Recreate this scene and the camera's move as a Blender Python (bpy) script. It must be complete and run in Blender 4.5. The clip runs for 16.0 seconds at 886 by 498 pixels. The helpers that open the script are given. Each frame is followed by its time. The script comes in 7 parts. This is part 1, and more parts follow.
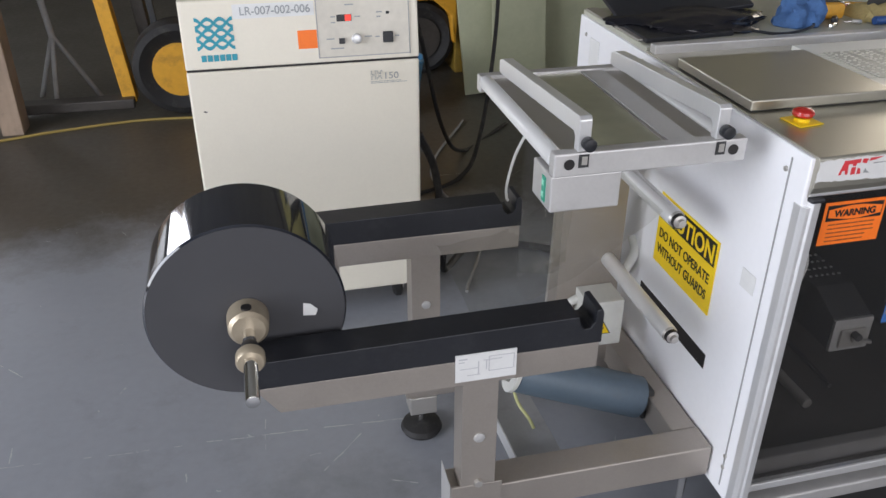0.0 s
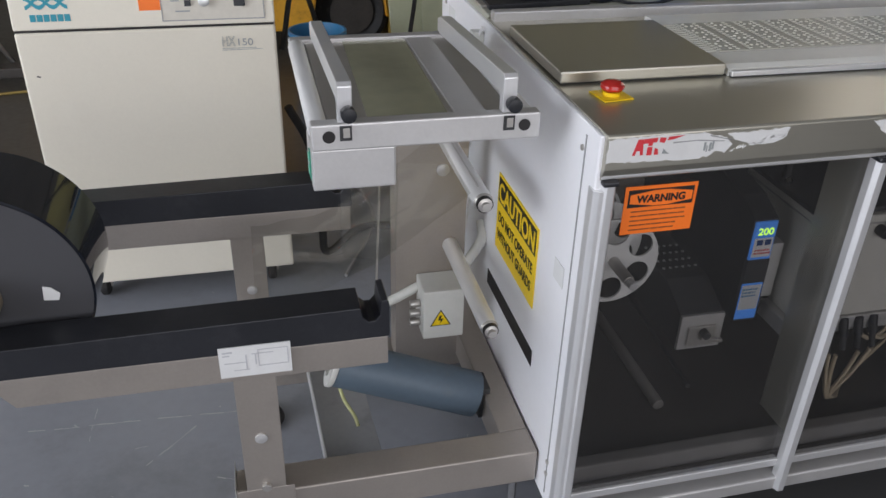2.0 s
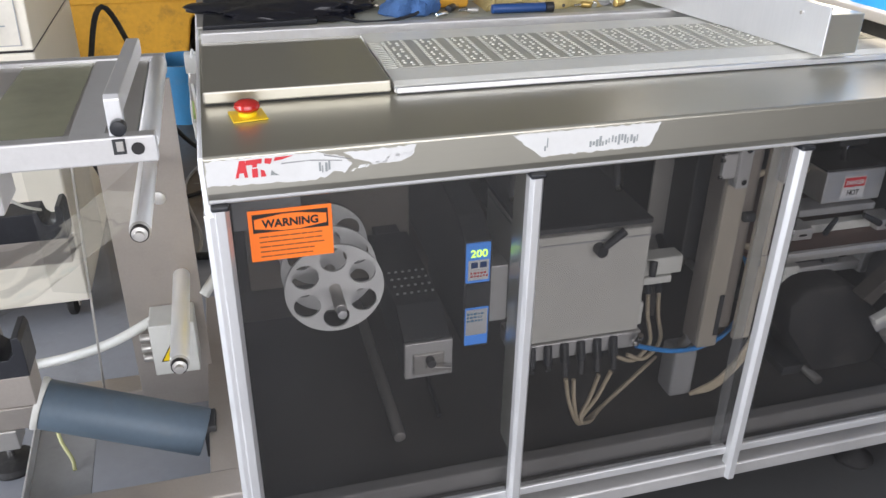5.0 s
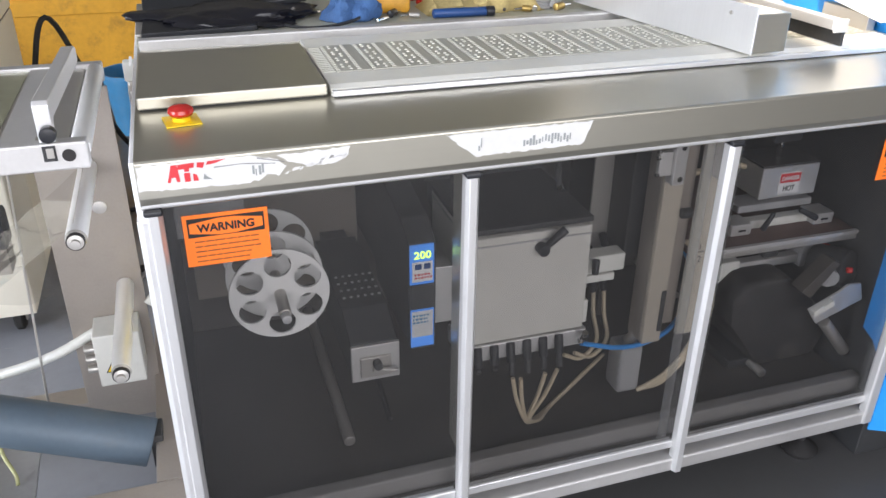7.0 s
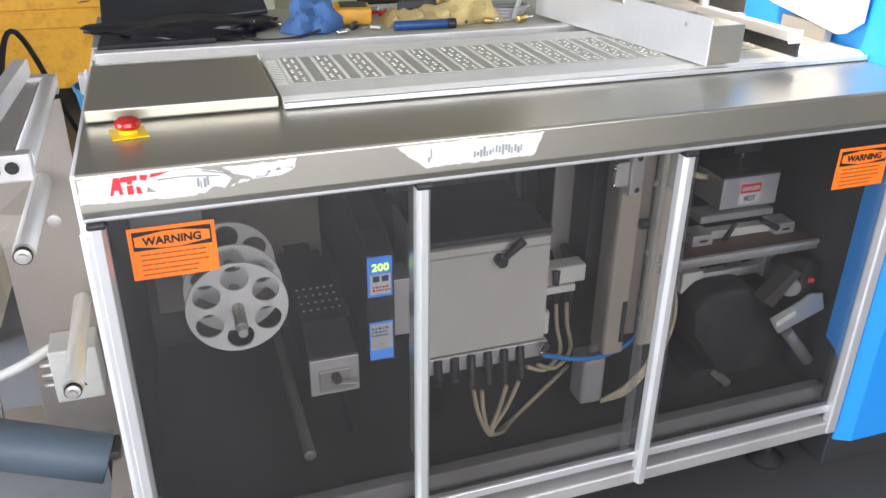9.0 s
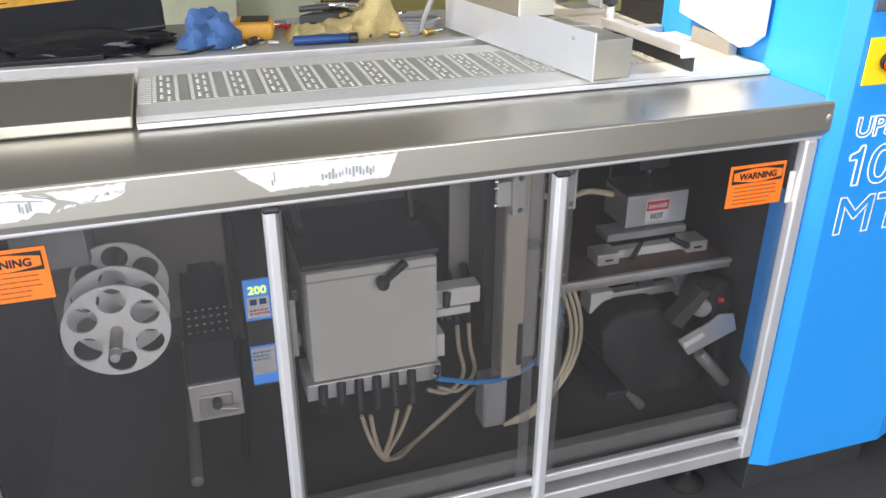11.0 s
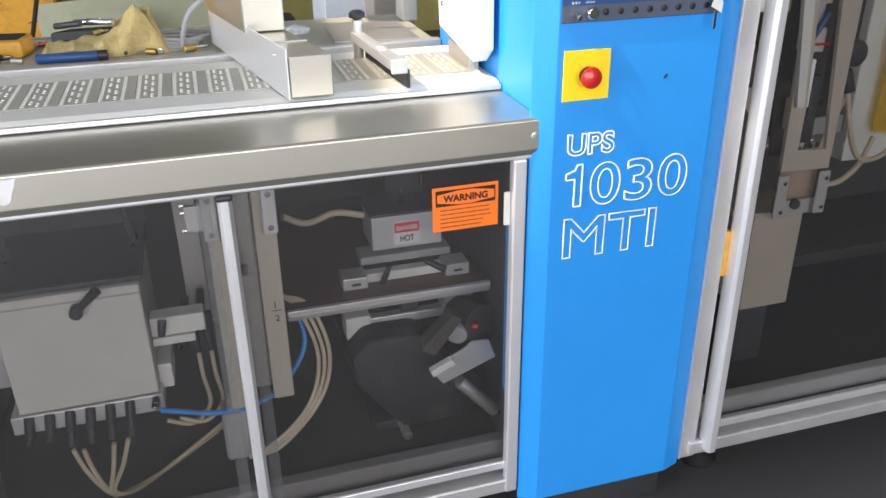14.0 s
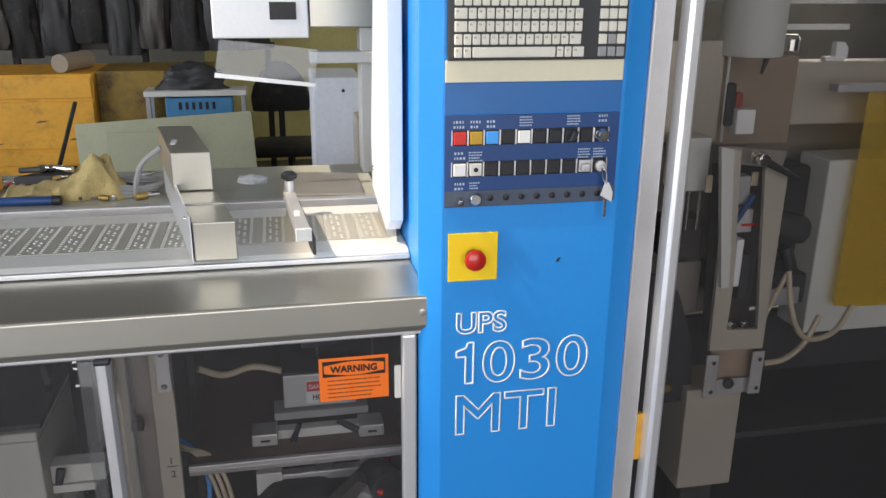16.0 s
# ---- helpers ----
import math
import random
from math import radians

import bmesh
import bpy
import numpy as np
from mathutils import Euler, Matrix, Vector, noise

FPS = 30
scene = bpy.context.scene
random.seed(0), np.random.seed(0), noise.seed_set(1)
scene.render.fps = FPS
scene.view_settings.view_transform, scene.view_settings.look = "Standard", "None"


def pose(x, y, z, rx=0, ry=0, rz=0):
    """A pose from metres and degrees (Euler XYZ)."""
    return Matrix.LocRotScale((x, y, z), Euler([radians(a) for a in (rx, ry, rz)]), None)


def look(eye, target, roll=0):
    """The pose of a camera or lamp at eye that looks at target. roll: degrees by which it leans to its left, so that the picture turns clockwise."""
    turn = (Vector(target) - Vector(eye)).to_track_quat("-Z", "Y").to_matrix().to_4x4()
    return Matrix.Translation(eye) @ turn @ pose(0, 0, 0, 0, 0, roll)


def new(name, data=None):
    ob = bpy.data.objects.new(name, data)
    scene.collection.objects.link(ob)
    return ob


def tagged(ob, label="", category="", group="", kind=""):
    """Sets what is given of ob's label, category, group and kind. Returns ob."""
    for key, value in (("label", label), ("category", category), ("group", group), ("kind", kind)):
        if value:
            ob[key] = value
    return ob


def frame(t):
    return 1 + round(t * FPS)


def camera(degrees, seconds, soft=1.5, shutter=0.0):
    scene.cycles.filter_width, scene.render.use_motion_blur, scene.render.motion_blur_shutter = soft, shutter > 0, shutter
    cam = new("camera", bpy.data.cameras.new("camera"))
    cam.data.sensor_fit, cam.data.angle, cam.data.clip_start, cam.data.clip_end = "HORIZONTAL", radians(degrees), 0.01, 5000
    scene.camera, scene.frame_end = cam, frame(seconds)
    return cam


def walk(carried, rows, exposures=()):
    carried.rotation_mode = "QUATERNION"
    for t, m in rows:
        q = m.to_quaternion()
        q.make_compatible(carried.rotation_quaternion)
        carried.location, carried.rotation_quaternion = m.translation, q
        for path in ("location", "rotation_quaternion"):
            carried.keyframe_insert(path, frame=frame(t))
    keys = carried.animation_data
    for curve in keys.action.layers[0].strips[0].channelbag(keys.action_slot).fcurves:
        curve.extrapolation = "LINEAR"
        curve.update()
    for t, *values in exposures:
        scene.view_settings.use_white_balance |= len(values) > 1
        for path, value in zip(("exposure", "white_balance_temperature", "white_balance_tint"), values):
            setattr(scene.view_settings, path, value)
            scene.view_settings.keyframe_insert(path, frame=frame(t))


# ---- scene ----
cam = camera(56.4, 16.0)
METRES, EYE, TILT, LEAN, TURN = 2.25, 1.5, 0.0, 0.0, -13.4
ROWS = [
    (0.0, 0.0, 0.0, 0.0, 0.09, -29.17, -0.16),
    (0.5, 0.0489, 0.0125, -0.0016, 0.53, -29.83, 0.27),
    (1.0, 0.0931, 0.031, -0.0104, 0.64, -30.22, -0.13),
    (1.5, 0.1233, 0.0466, -0.0212, 0.16, -30.39, -1.0),
    (2.0, 0.1641, 0.0599, -0.0304, 0.32, -30.39, -1.43),
    (2.5, 0.2109, 0.0702, -0.0366, 0.75, -30.03, -1.38),
    (3.0, 0.2524, 0.0805, -0.0379, 0.73, -29.77, -1.38),
    (3.5, 0.305, 0.0832, -0.0387, 1.14, -29.27, -0.88),
    (4.0, 0.3494, 0.085, -0.0403, 0.95, -28.86, -0.63),
    (4.5, 0.381, 0.086, -0.0415, -0.11, -28.64, -0.56),
    (5.0, 0.4032, 0.085, -0.0414, -1.54, -28.49, -0.69),
    (7.5, 0.4256, 0.076, -0.0454, -4.65, -27.63, -0.66),
    (8.0, 0.4304, 0.0749, -0.046, -5.06, -27.39, -0.75),
    (10.5, 0.5193, 0.0897, -0.0456, -4.96, -26.57, -0.47),
    (11.0, 0.5628, 0.0923, -0.0424, -4.27, -26.55, -0.15),
    (11.5, 0.6249, 0.093, -0.042, -2.7, -26.26, 0.52),
    (12.0, 0.6782, 0.0959, -0.0446, -1.81, -25.77, 0.86),
    (12.5, 0.7162, 0.1001, -0.0484, -2.19, -25.33, 0.84),
    (13.0, 0.7481, 0.1041, -0.0495, -2.77, -25.34, 0.75),
    (13.5, 0.7892, 0.1088, -0.0482, -2.96, -25.65, 0.78),
    (14.0, 0.8232, 0.1113, -0.0468, -3.22, -25.87, 0.71),
    (14.5, 0.8677, 0.1119, -0.0412, -2.14, -25.15, 0.45),
    (15.0, 0.9158, 0.1158, -0.0298, -0.08, -23.22, 0.02),
    (15.5, 0.9454, 0.1207, -0.0164, 1.28, -20.95, -0.28),
    (16.0, 0.961, 0.1291, 0.0027, 2.14, -18.56, -0.51),
]
EXPOSURES = [(t, stops, 6500, 15) for t, stops in ((0.0, -0.22), (2.0, -0.45), (3.5, -0.28), (4.5, 0.25), (5.0, 0.37), (7.5, 0.6), (11.5, 0.64), (13.0, 0.56), (14.0, 0.43), (15.0, 0.25), (16.0, -0.08))]
walk(cam, [(t, pose(-0.93, -1.097, EYE, TILT, LEAN, TURN) @ pose(METRES * x, METRES * y, METRES * z, 90 + pitch, roll, yaw)) for t, x, y, z, yaw, pitch, roll in ROWS], EXPOSURES)

# ---- world and light ----
world = bpy.data.worlds.new("world")
scene.world = world
world.use_nodes = True
wn = world.node_tree
sky = wn.nodes.new("ShaderNodeTexSky")
sky.sky_type, sky.sun_disc = "NISHITA", False
SUN_EL, SUN_AZ = 52.0, 262.0
sky.sun_elevation, sky.sun_rotation = radians(SUN_EL), radians(SUN_AZ)
wn.links.new(sky.outputs[0], wn.nodes["Background"].inputs[0])
wn.nodes["Background"].inputs[1].default_value = 0.12
sun = new("sun", bpy.data.lights.new("sun", "SUN"))
sun.data.energy, sun.data.angle, sun.data.color = 5.0, radians(0.6), (1.0, 0.88, 0.7)
SUN_FROM = Vector((math.sin(radians(SUN_AZ)) * math.cos(radians(SUN_EL)), math.cos(radians(SUN_AZ)) * math.cos(radians(SUN_EL)), math.sin(radians(SUN_EL))))
sun.matrix_world = look(SUN_FROM * 20, (0, 0, 0))


def opening_light(name, eye, target, w, h, power, color):
    """Daylight that enters through an opening of the hall."""
    lamp = new(name, bpy.data.lights.new(name, "AREA"))
    lamp.data.shape, lamp.data.size, lamp.data.size_y = "RECTANGLE", w, h
    lamp.data.energy, lamp.data.color = power, color
    lamp.matrix_world = look(eye, target)
    return lamp


opening_light("door_light_west", (-5.9, -1.4, 2.0), (0, 0.2, 0.8), 4.2, 3.4, 410, (0.88, 0.94, 1.0))
opening_light("door_light_south", (0.5, -5.4, 2.2), (0.5, 0, 0.7), 6.4, 3.6, 235, (0.98, 0.98, 0.98))


# ---- materials ----
def surface(name, color, rough=0.5, metal=0.0, vary=0.12, grain=60.0, stain=2.5, bump=0.05, stretch=(1, 1, 1), rough_vary=0.15, dirt=0.0, dirt_color=(0.05, 0.045, 0.04), coat=0.0):
    """A surface with fine grain and broad stains in its colour, gloss and relief."""
    m = bpy.data.materials.new(name)
    m.use_nodes = True
    nt = m.node_tree
    b = nt.nodes["Principled BSDF"]
    co = nt.nodes.new("ShaderNodeTexCoord")
    mp = nt.nodes.new("ShaderNodeMapping")
    mp.inputs["Scale"].default_value = stretch
    nt.links.new(co.outputs["Object"], mp.inputs[0])
    fine = nt.nodes.new("ShaderNodeTexNoise")
    fine.inputs["Scale"].default_value, fine.inputs["Detail"].default_value = grain, 4
    nt.links.new(mp.outputs[0], fine.inputs["Vector"])
    broad = nt.nodes.new("ShaderNodeTexNoise")
    broad.inputs["Scale"].default_value, broad.inputs["Detail"].default_value, broad.inputs["Roughness"].default_value = stain, 6, 0.62
    nt.links.new(co.outputs["Object"], broad.inputs["Vector"])
    add = nt.nodes.new("ShaderNodeMath")
    add.operation = "MULTIPLY_ADD"
    nt.links.new(fine.outputs["Fac"], add.inputs[0])
    add.inputs[1].default_value = 0.45
    nt.links.new(broad.outputs["Fac"], add.inputs[2])
    ramp = nt.nodes.new("ShaderNodeMapRange")
    ramp.inputs["From Min"].default_value, ramp.inputs["From Max"].default_value = 0.45, 1.0
    ramp.inputs["To Min"].default_value, ramp.inputs["To Max"].default_value = 1 - vary, 1 + vary
    nt.links.new(add.outputs[0], ramp.inputs["Value"])
    hue = nt.nodes.new("ShaderNodeMix")
    hue.data_type, hue.blend_type = "RGBA", "MULTIPLY"
    hue.inputs["Factor"].default_value = 1.0
    hue.inputs["A"].default_value = (*color, 1)
    nt.links.new(ramp.outputs[0], hue.inputs["B"])
    last = hue.outputs["Result"]
    if dirt:
        spots = nt.nodes.new("ShaderNodeTexNoise")
        spots.inputs["Scale"].default_value, spots.inputs["Detail"].default_value, spots.inputs["Roughness"].default_value = stain * 3.1, 8, 0.7
        nt.links.new(co.outputs["Object"], spots.inputs["Vector"])
        cut = nt.nodes.new("ShaderNodeMapRange")
        cut.inputs["From Min"].default_value, cut.inputs["From Max"].default_value = 0.52, 0.7
        cut.inputs["To Max"].default_value = dirt
        nt.links.new(spots.outputs["Fac"], cut.inputs["Value"])
        soil = nt.nodes.new("ShaderNodeMix")
        soil.data_type = "RGBA"
        nt.links.new(cut.outputs[0], soil.inputs["Factor"])
        nt.links.new(last, soil.inputs["A"])
        soil.inputs["B"].default_value = (*dirt_color, 1)
        last = soil.outputs["Result"]
    nt.links.new(last, b.inputs["Base Color"])
    rr = nt.nodes.new("ShaderNodeMapRange")
    rr.inputs["From Min"].default_value, rr.inputs["From Max"].default_value = 0.45, 1.0
    rr.inputs["To Min"].default_value, rr.inputs["To Max"].default_value = max(0.03, rough * (1 - rough_vary)), min(1, rough * (1 + rough_vary))
    nt.links.new(add.outputs[0], rr.inputs["Value"])
    nt.links.new(rr.outputs[0], b.inputs["Roughness"])
    b.inputs["Metallic"].default_value = metal
    b.inputs["Coat Weight"].default_value = coat
    if bump:
        bp = nt.nodes.new("ShaderNodeBump")
        bp.inputs["Strength"].default_value, bp.inputs["Distance"].default_value = bump, 0.002
        nt.links.new(fine.outputs["Fac"], bp.inputs["Height"])
        nt.links.new(bp.outputs[0], b.inputs["Normal"])
    return m


def pane_material(name, tint, ior=1.45, rough=0.02, haze=0.0, veil_color=(0.5, 0.5, 0.5)):
    """A clear sheet: what lies behind it shows through, with a mirror image by its Fresnel gloss; haze mixes in an even
    diffuse veil.
    """
    m = bpy.data.materials.new(name)
    m.use_nodes = True
    nt = m.node_tree
    nt.nodes.remove(nt.nodes["Principled BSDF"])
    out = nt.nodes["Material Output"]
    clear, gloss, mix, lay = (nt.nodes.new(k) for k in ("ShaderNodeBsdfTransparent", "ShaderNodeBsdfGlossy", "ShaderNodeMixShader", "ShaderNodeLayerWeight"))
    clear.inputs[0].default_value = (*tint, 1)
    gloss.inputs["Roughness"].default_value = rough
    power, scale = nt.nodes.new("ShaderNodeMath"), nt.nodes.new("ShaderNodeMath")
    power.operation, scale.operation = "POWER", "MULTIPLY_ADD"
    lay.inputs[0].default_value = 0.5
    power.inputs[1].default_value, scale.inputs[1].default_value, scale.inputs[2].default_value = 4.0, 0.7, (ior - 1) ** 2 / (ior + 1) ** 2
    nt.links.new(lay.outputs["Facing"], power.inputs[0])
    nt.links.new(power.outputs[0], scale.inputs[0])
    nt.links.new(scale.outputs[0], mix.inputs[0])
    first = clear.outputs[0]
    if haze:
        veil, veil_diffuse = nt.nodes.new("ShaderNodeMixShader"), nt.nodes.new("ShaderNodeBsdfDiffuse")
        veil_diffuse.inputs[0].default_value = (*veil_color, 1)
        veil.inputs[0].default_value = haze
        nt.links.new(clear.outputs[0], veil.inputs[1])
        nt.links.new(veil_diffuse.outputs[0], veil.inputs[2])
        first = veil.outputs[0]
    nt.links.new(first, mix.inputs[1])
    nt.links.new(gloss.outputs[0], mix.inputs[2])
    nt.links.new(mix.outputs[0], out.inputs[0])
    return m


def glow(name, color, strength):
    m = bpy.data.materials.new(name)
    m.use_nodes = True
    b = m.node_tree.nodes["Principled BSDF"]
    b.inputs["Base Color"].default_value = (*color, 1)
    b.inputs["Emission Color"].default_value = (*color, 1)
    b.inputs["Emission Strength"].default_value = strength
    return m


STEEL = surface("stainless_steel", (0.53, 0.51, 0.44), 0.32, 0.84, 0.03, 500, 1.6, 0.0, (0.02, 1, 1), 0.05, 0.12, (0.4, 0.38, 0.3))
STEEL_DULL = surface("dull_steel", (0.5, 0.48, 0.45), 0.4, 0.75, 0.07, 500, 4, 0.01, (0.05, 1, 1), 0.15, 0.1, (0.2, 0.18, 0.16))
STEEL_BEIGE = surface("bead_blasted_steel", (0.4, 0.36, 0.32), 0.42, 0.65, 0.08, 180, 5, 0.04, (1, 1, 1), 0.15, 0.1, (0.2, 0.18, 0.16))
ALU = surface("anodised_aluminium", (0.74, 0.74, 0.74), 0.34, 0.6, 0.05, 300, 5, 0.01, (1, 1, 0.04), 0.15)
ALU_MATT = surface("matt_aluminium", (0.62, 0.61, 0.6), 0.45, 0.65, 0.07, 160, 6, 0.04, (1, 1, 1), 0.2, 0.1, (0.25, 0.25, 0.24))
SATIN = surface("satin_roller", (0.8, 0.8, 0.79), 0.36, 0.4, 0.06, 160, 6, 0.03, (1, 0.08, 1), 0.25)
CHROME = surface("chrome", (0.75, 0.74, 0.72), 0.12, 1.0, 0.06, 60, 8, 0.02)
PANEL_WHITE = surface("brushed_white_panel", (0.86, 0.86, 0.88), 0.32, 0.08, 0.03, 60, 1.5, 0.0, (1, 1, 1), 0.06)
BLACK = surface("black_plastic", (0.012, 0.013, 0.017), 0.42, 0.0, 0.2, 120, 6, 0.04, dirt=0.25, dirt_color=(0.05, 0.05, 0.055))
RUBBER = surface("black_rubber", (0.016, 0.015, 0.015), 0.7, 0.0, 0.25, 90, 5, 0.1, dirt=0.5, dirt_color=(0.08, 0.075, 0.065))
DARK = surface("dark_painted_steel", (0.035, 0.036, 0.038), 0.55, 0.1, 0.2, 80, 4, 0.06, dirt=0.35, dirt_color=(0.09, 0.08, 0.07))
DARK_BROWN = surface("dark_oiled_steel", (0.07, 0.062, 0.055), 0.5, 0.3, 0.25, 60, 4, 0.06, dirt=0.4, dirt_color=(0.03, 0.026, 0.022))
GREY = surface("grey_paint", (0.32, 0.32, 0.32), 0.5, 0.0, 0.1, 90, 4, 0.05, dirt=0.2)
GREY_LIGHT = surface("light_grey_paint", (0.62, 0.62, 0.58), 0.42, 0.0, 0.05, 90, 4, 0.008, dirt=0.12, dirt_color=(0.3, 0.27, 0.22))
CREAM = surface("cream_enamel", (0.74, 0.69, 0.58), 0.42, 0.0, 0.035, 140, 2, 0.05, dirt=0.05, dirt_color=(0.45, 0.38, 0.28))
BED = surface("pale_bed", (0.74, 0.73, 0.67), 0.35, 0.0, 0.05, 90, 3, 0.03, dirt=0.12, dirt_color=(0.45, 0.43, 0.36))
SLAT = surface("belt_slat", (0.47, 0.46, 0.4), 0.4, 0.2, 0.1, 90, 5, 0.04)
WHITE = surface("white_plastic", (0.8, 0.8, 0.78), 0.4, 0.0, 0.05, 90, 4, 0.03)
PAPER = surface("white_label", (0.7, 0.7, 0.69), 0.5, 0.0, 0.05, 90, 9, 0.02, dirt=0.1, dirt_color=(0.5, 0.48, 0.45))
BLUE = surface("blue_enamel", (0.018, 0.27, 0.72), 0.36, 0.0, 0.05, 120, 2, 0.04, dirt=0.06, dirt_color=(0.02, 0.16, 0.45))
BLUE_DARK = surface("dark_blue_panel", (0.015, 0.06, 0.2), 0.4, 0.0, 0.08, 100, 4, 0.02)
BLUE_GREY = surface("blue_grey_drum", (0.09, 0.125, 0.16), 0.5, 0.1, 0.12, 90, 4, 0.03, dirt=0.3, dirt_color=(0.13, 0.13, 0.125))
BLUE_BUCKET = surface("blue_plastic", (0.05, 0.22, 0.42), 0.4, 0.0, 0.1, 80, 6, 0.03, dirt=0.2, dirt_color=(0.2, 0.22, 0.24))
BLUE_CLOTH = surface("blue_cloth", (0.05, 0.12, 0.28), 0.9, 0.0, 0.35, 220, 12, 0.5)
YELLOW = surface("yellow_sign", (0.9, 0.62, 0.01), 0.4, 0.0, 0.04, 90, 4, 0.02)
YELLOW_TRUCK = surface("worn_yellow_paint", (0.72, 0.36, 0.03), 0.5, 0.0, 0.15, 40, 3, 0.08, dirt=0.45, dirt_color=(0.12, 0.07, 0.03))
ORANGE = surface("orange_sticker", (0.95, 0.19, 0.015), 0.5, 0.0, 0.05, 90, 6, 0.02)
ORANGE_WOOD = surface("orange_painted_wood", (0.78, 0.38, 0.04), 0.6, 0.0, 0.14, 30, 3, 0.15, (0.2, 1, 2), dirt=0.35, dirt_color=(0.3, 0.14, 0.03))
RED = surface("red_plastic", (0.5, 0.02, 0.015), 0.25, 0.0, 0.06, 60, 6, 0.01, coat=0.4)
RED_INK = surface("red_ink", (0.65, 0.04, 0.05), 0.5, 0.0, 0.1, 90, 9, 0.0)
INK = surface("black_ink", (0.012, 0.01, 0.01), 0.5, 0.0, 0.1, 90, 9, 0.0)
GREY_INK = surface("grey_ink", (0.3, 0.32, 0.32), 0.5, 0.0, 0.1, 90, 9, 0.0)
TEAL = surface("teal_ink", (0.02, 0.28, 0.36), 0.5, 0.0, 0.1, 90, 9, 0.0)
GREEN = surface("green_button", (0.03, 0.3, 0.2), 0.4, 0.0, 0.08, 90, 9, 0.0)
OLIVE = surface("olive_board", (0.45, 0.46, 0.31), 0.6, 0.0, 0.1, 50, 2, 0.06, dirt=0.2, dirt_color=(0.16, 0.16, 0.1))
WOOD = surface("rough_pallet_wood", (0.3, 0.22, 0.16), 0.8, 0.0, 0.3, 40, 4, 0.4, (1, 1, 0.1), dirt=0.3, dirt_color=(0.1, 0.08, 0.06))
KHAKI = surface("khaki_canvas", (0.42, 0.33, 0.14), 0.9, 0.0, 0.3, 180, 10, 0.5, dirt=0.3, dirt_color=(0.2, 0.15, 0.07))
HOSE = surface("beige_hose", (0.5, 0.42, 0.3), 0.45, 0.0, 0.15, 60, 9, 0.02)
BLUE_HOSE = surface("bright_blue_hose", (0.03, 0.25, 0.65), 0.35, 0.0, 0.08, 60, 9, 0.02)
BLACK_BAG = surface("black_plastic_bag", (0.008, 0.008, 0.012), 0.22, 0.0, 0.3, 40, 9, 0.4)
BROWN = surface("red_brown_shelf", (0.11, 0.06, 0.048), 0.5, 0.0, 0.2, 80, 5, 0.06, dirt=0.3, dirt_color=(0.07, 0.04, 0.03))
WALL = surface("hall_wall", (0.2, 0.19, 0.16), 0.8, 0.0, 0.2, 20, 1, 0.2, dirt=0.4, dirt_color=(0.06, 0.055, 0.05))
CEILING = surface("hall_ceiling", (0.35, 0.35, 0.34), 0.8, 0.0, 0.12, 20, 1, 0.1)
FILM_ROLL = surface("wound_film", (0.016, 0.019, 0.028), 0.07, 0.0, 0.15, 160, 5, 0.004, (1, 30, 1), 0.3, coat=0.8)
FILM_END = surface("film_roll_end", (0.05, 0.05, 0.055), 0.55, 0.0, 0.1, 40, 3, 0.03)
# The haze here is a painted veil in place of reflections on the doors.
GLASS = pane_material("smoked_acrylic", (0.77, 0.765, 0.765), 1.48, 0.012, 0.017)
# Tinted sheet that imitates a yellow reflection in the module's door.
YELLOW_REFLECTION = pane_material("yellow_reflection_sheet", (0.92, 0.78, 0.12), 1.4, 0.15, 0.3, (0.75, 0.55, 0.04))
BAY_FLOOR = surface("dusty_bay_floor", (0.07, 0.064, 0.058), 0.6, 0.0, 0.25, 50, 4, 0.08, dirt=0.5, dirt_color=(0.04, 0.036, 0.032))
STUD = surface("cream_stud", (0.66, 0.65, 0.58), 0.35, 0.0, 0.05, 90, 9, 0.0)
LABEL_INK = surface("brown_label_ink", (0.25, 0.07, 0.02), 0.5, 0.0, 0.1, 90, 9, 0.0)
BEIGE = surface("beige_plate", (0.5, 0.45, 0.37), 0.45, 0.3, 0.08, 120, 5, 0.02, dirt=0.12, dirt_color=(0.2, 0.17, 0.13))
SILL = surface("dusty_sill", (0.17, 0.165, 0.16), 0.5, 0.1, 0.15, 60, 4, 0.04, dirt=0.3, dirt_color=(0.08, 0.07, 0.06))
FILM = pane_material("clear_film", (0.9, 0.9, 0.88), 1.5, 0.04, 0.03)
CLEAR = pane_material("clear_acrylic", (0.88, 0.9, 0.9), 1.5, 0.03, 0.1)
SCREEN = glow("green_display", (0.5, 0.9, 0.1), 2.0)
BLUE_LIT = glow("lit_blue_panel", (0.06, 0.25, 0.75), 0.5)


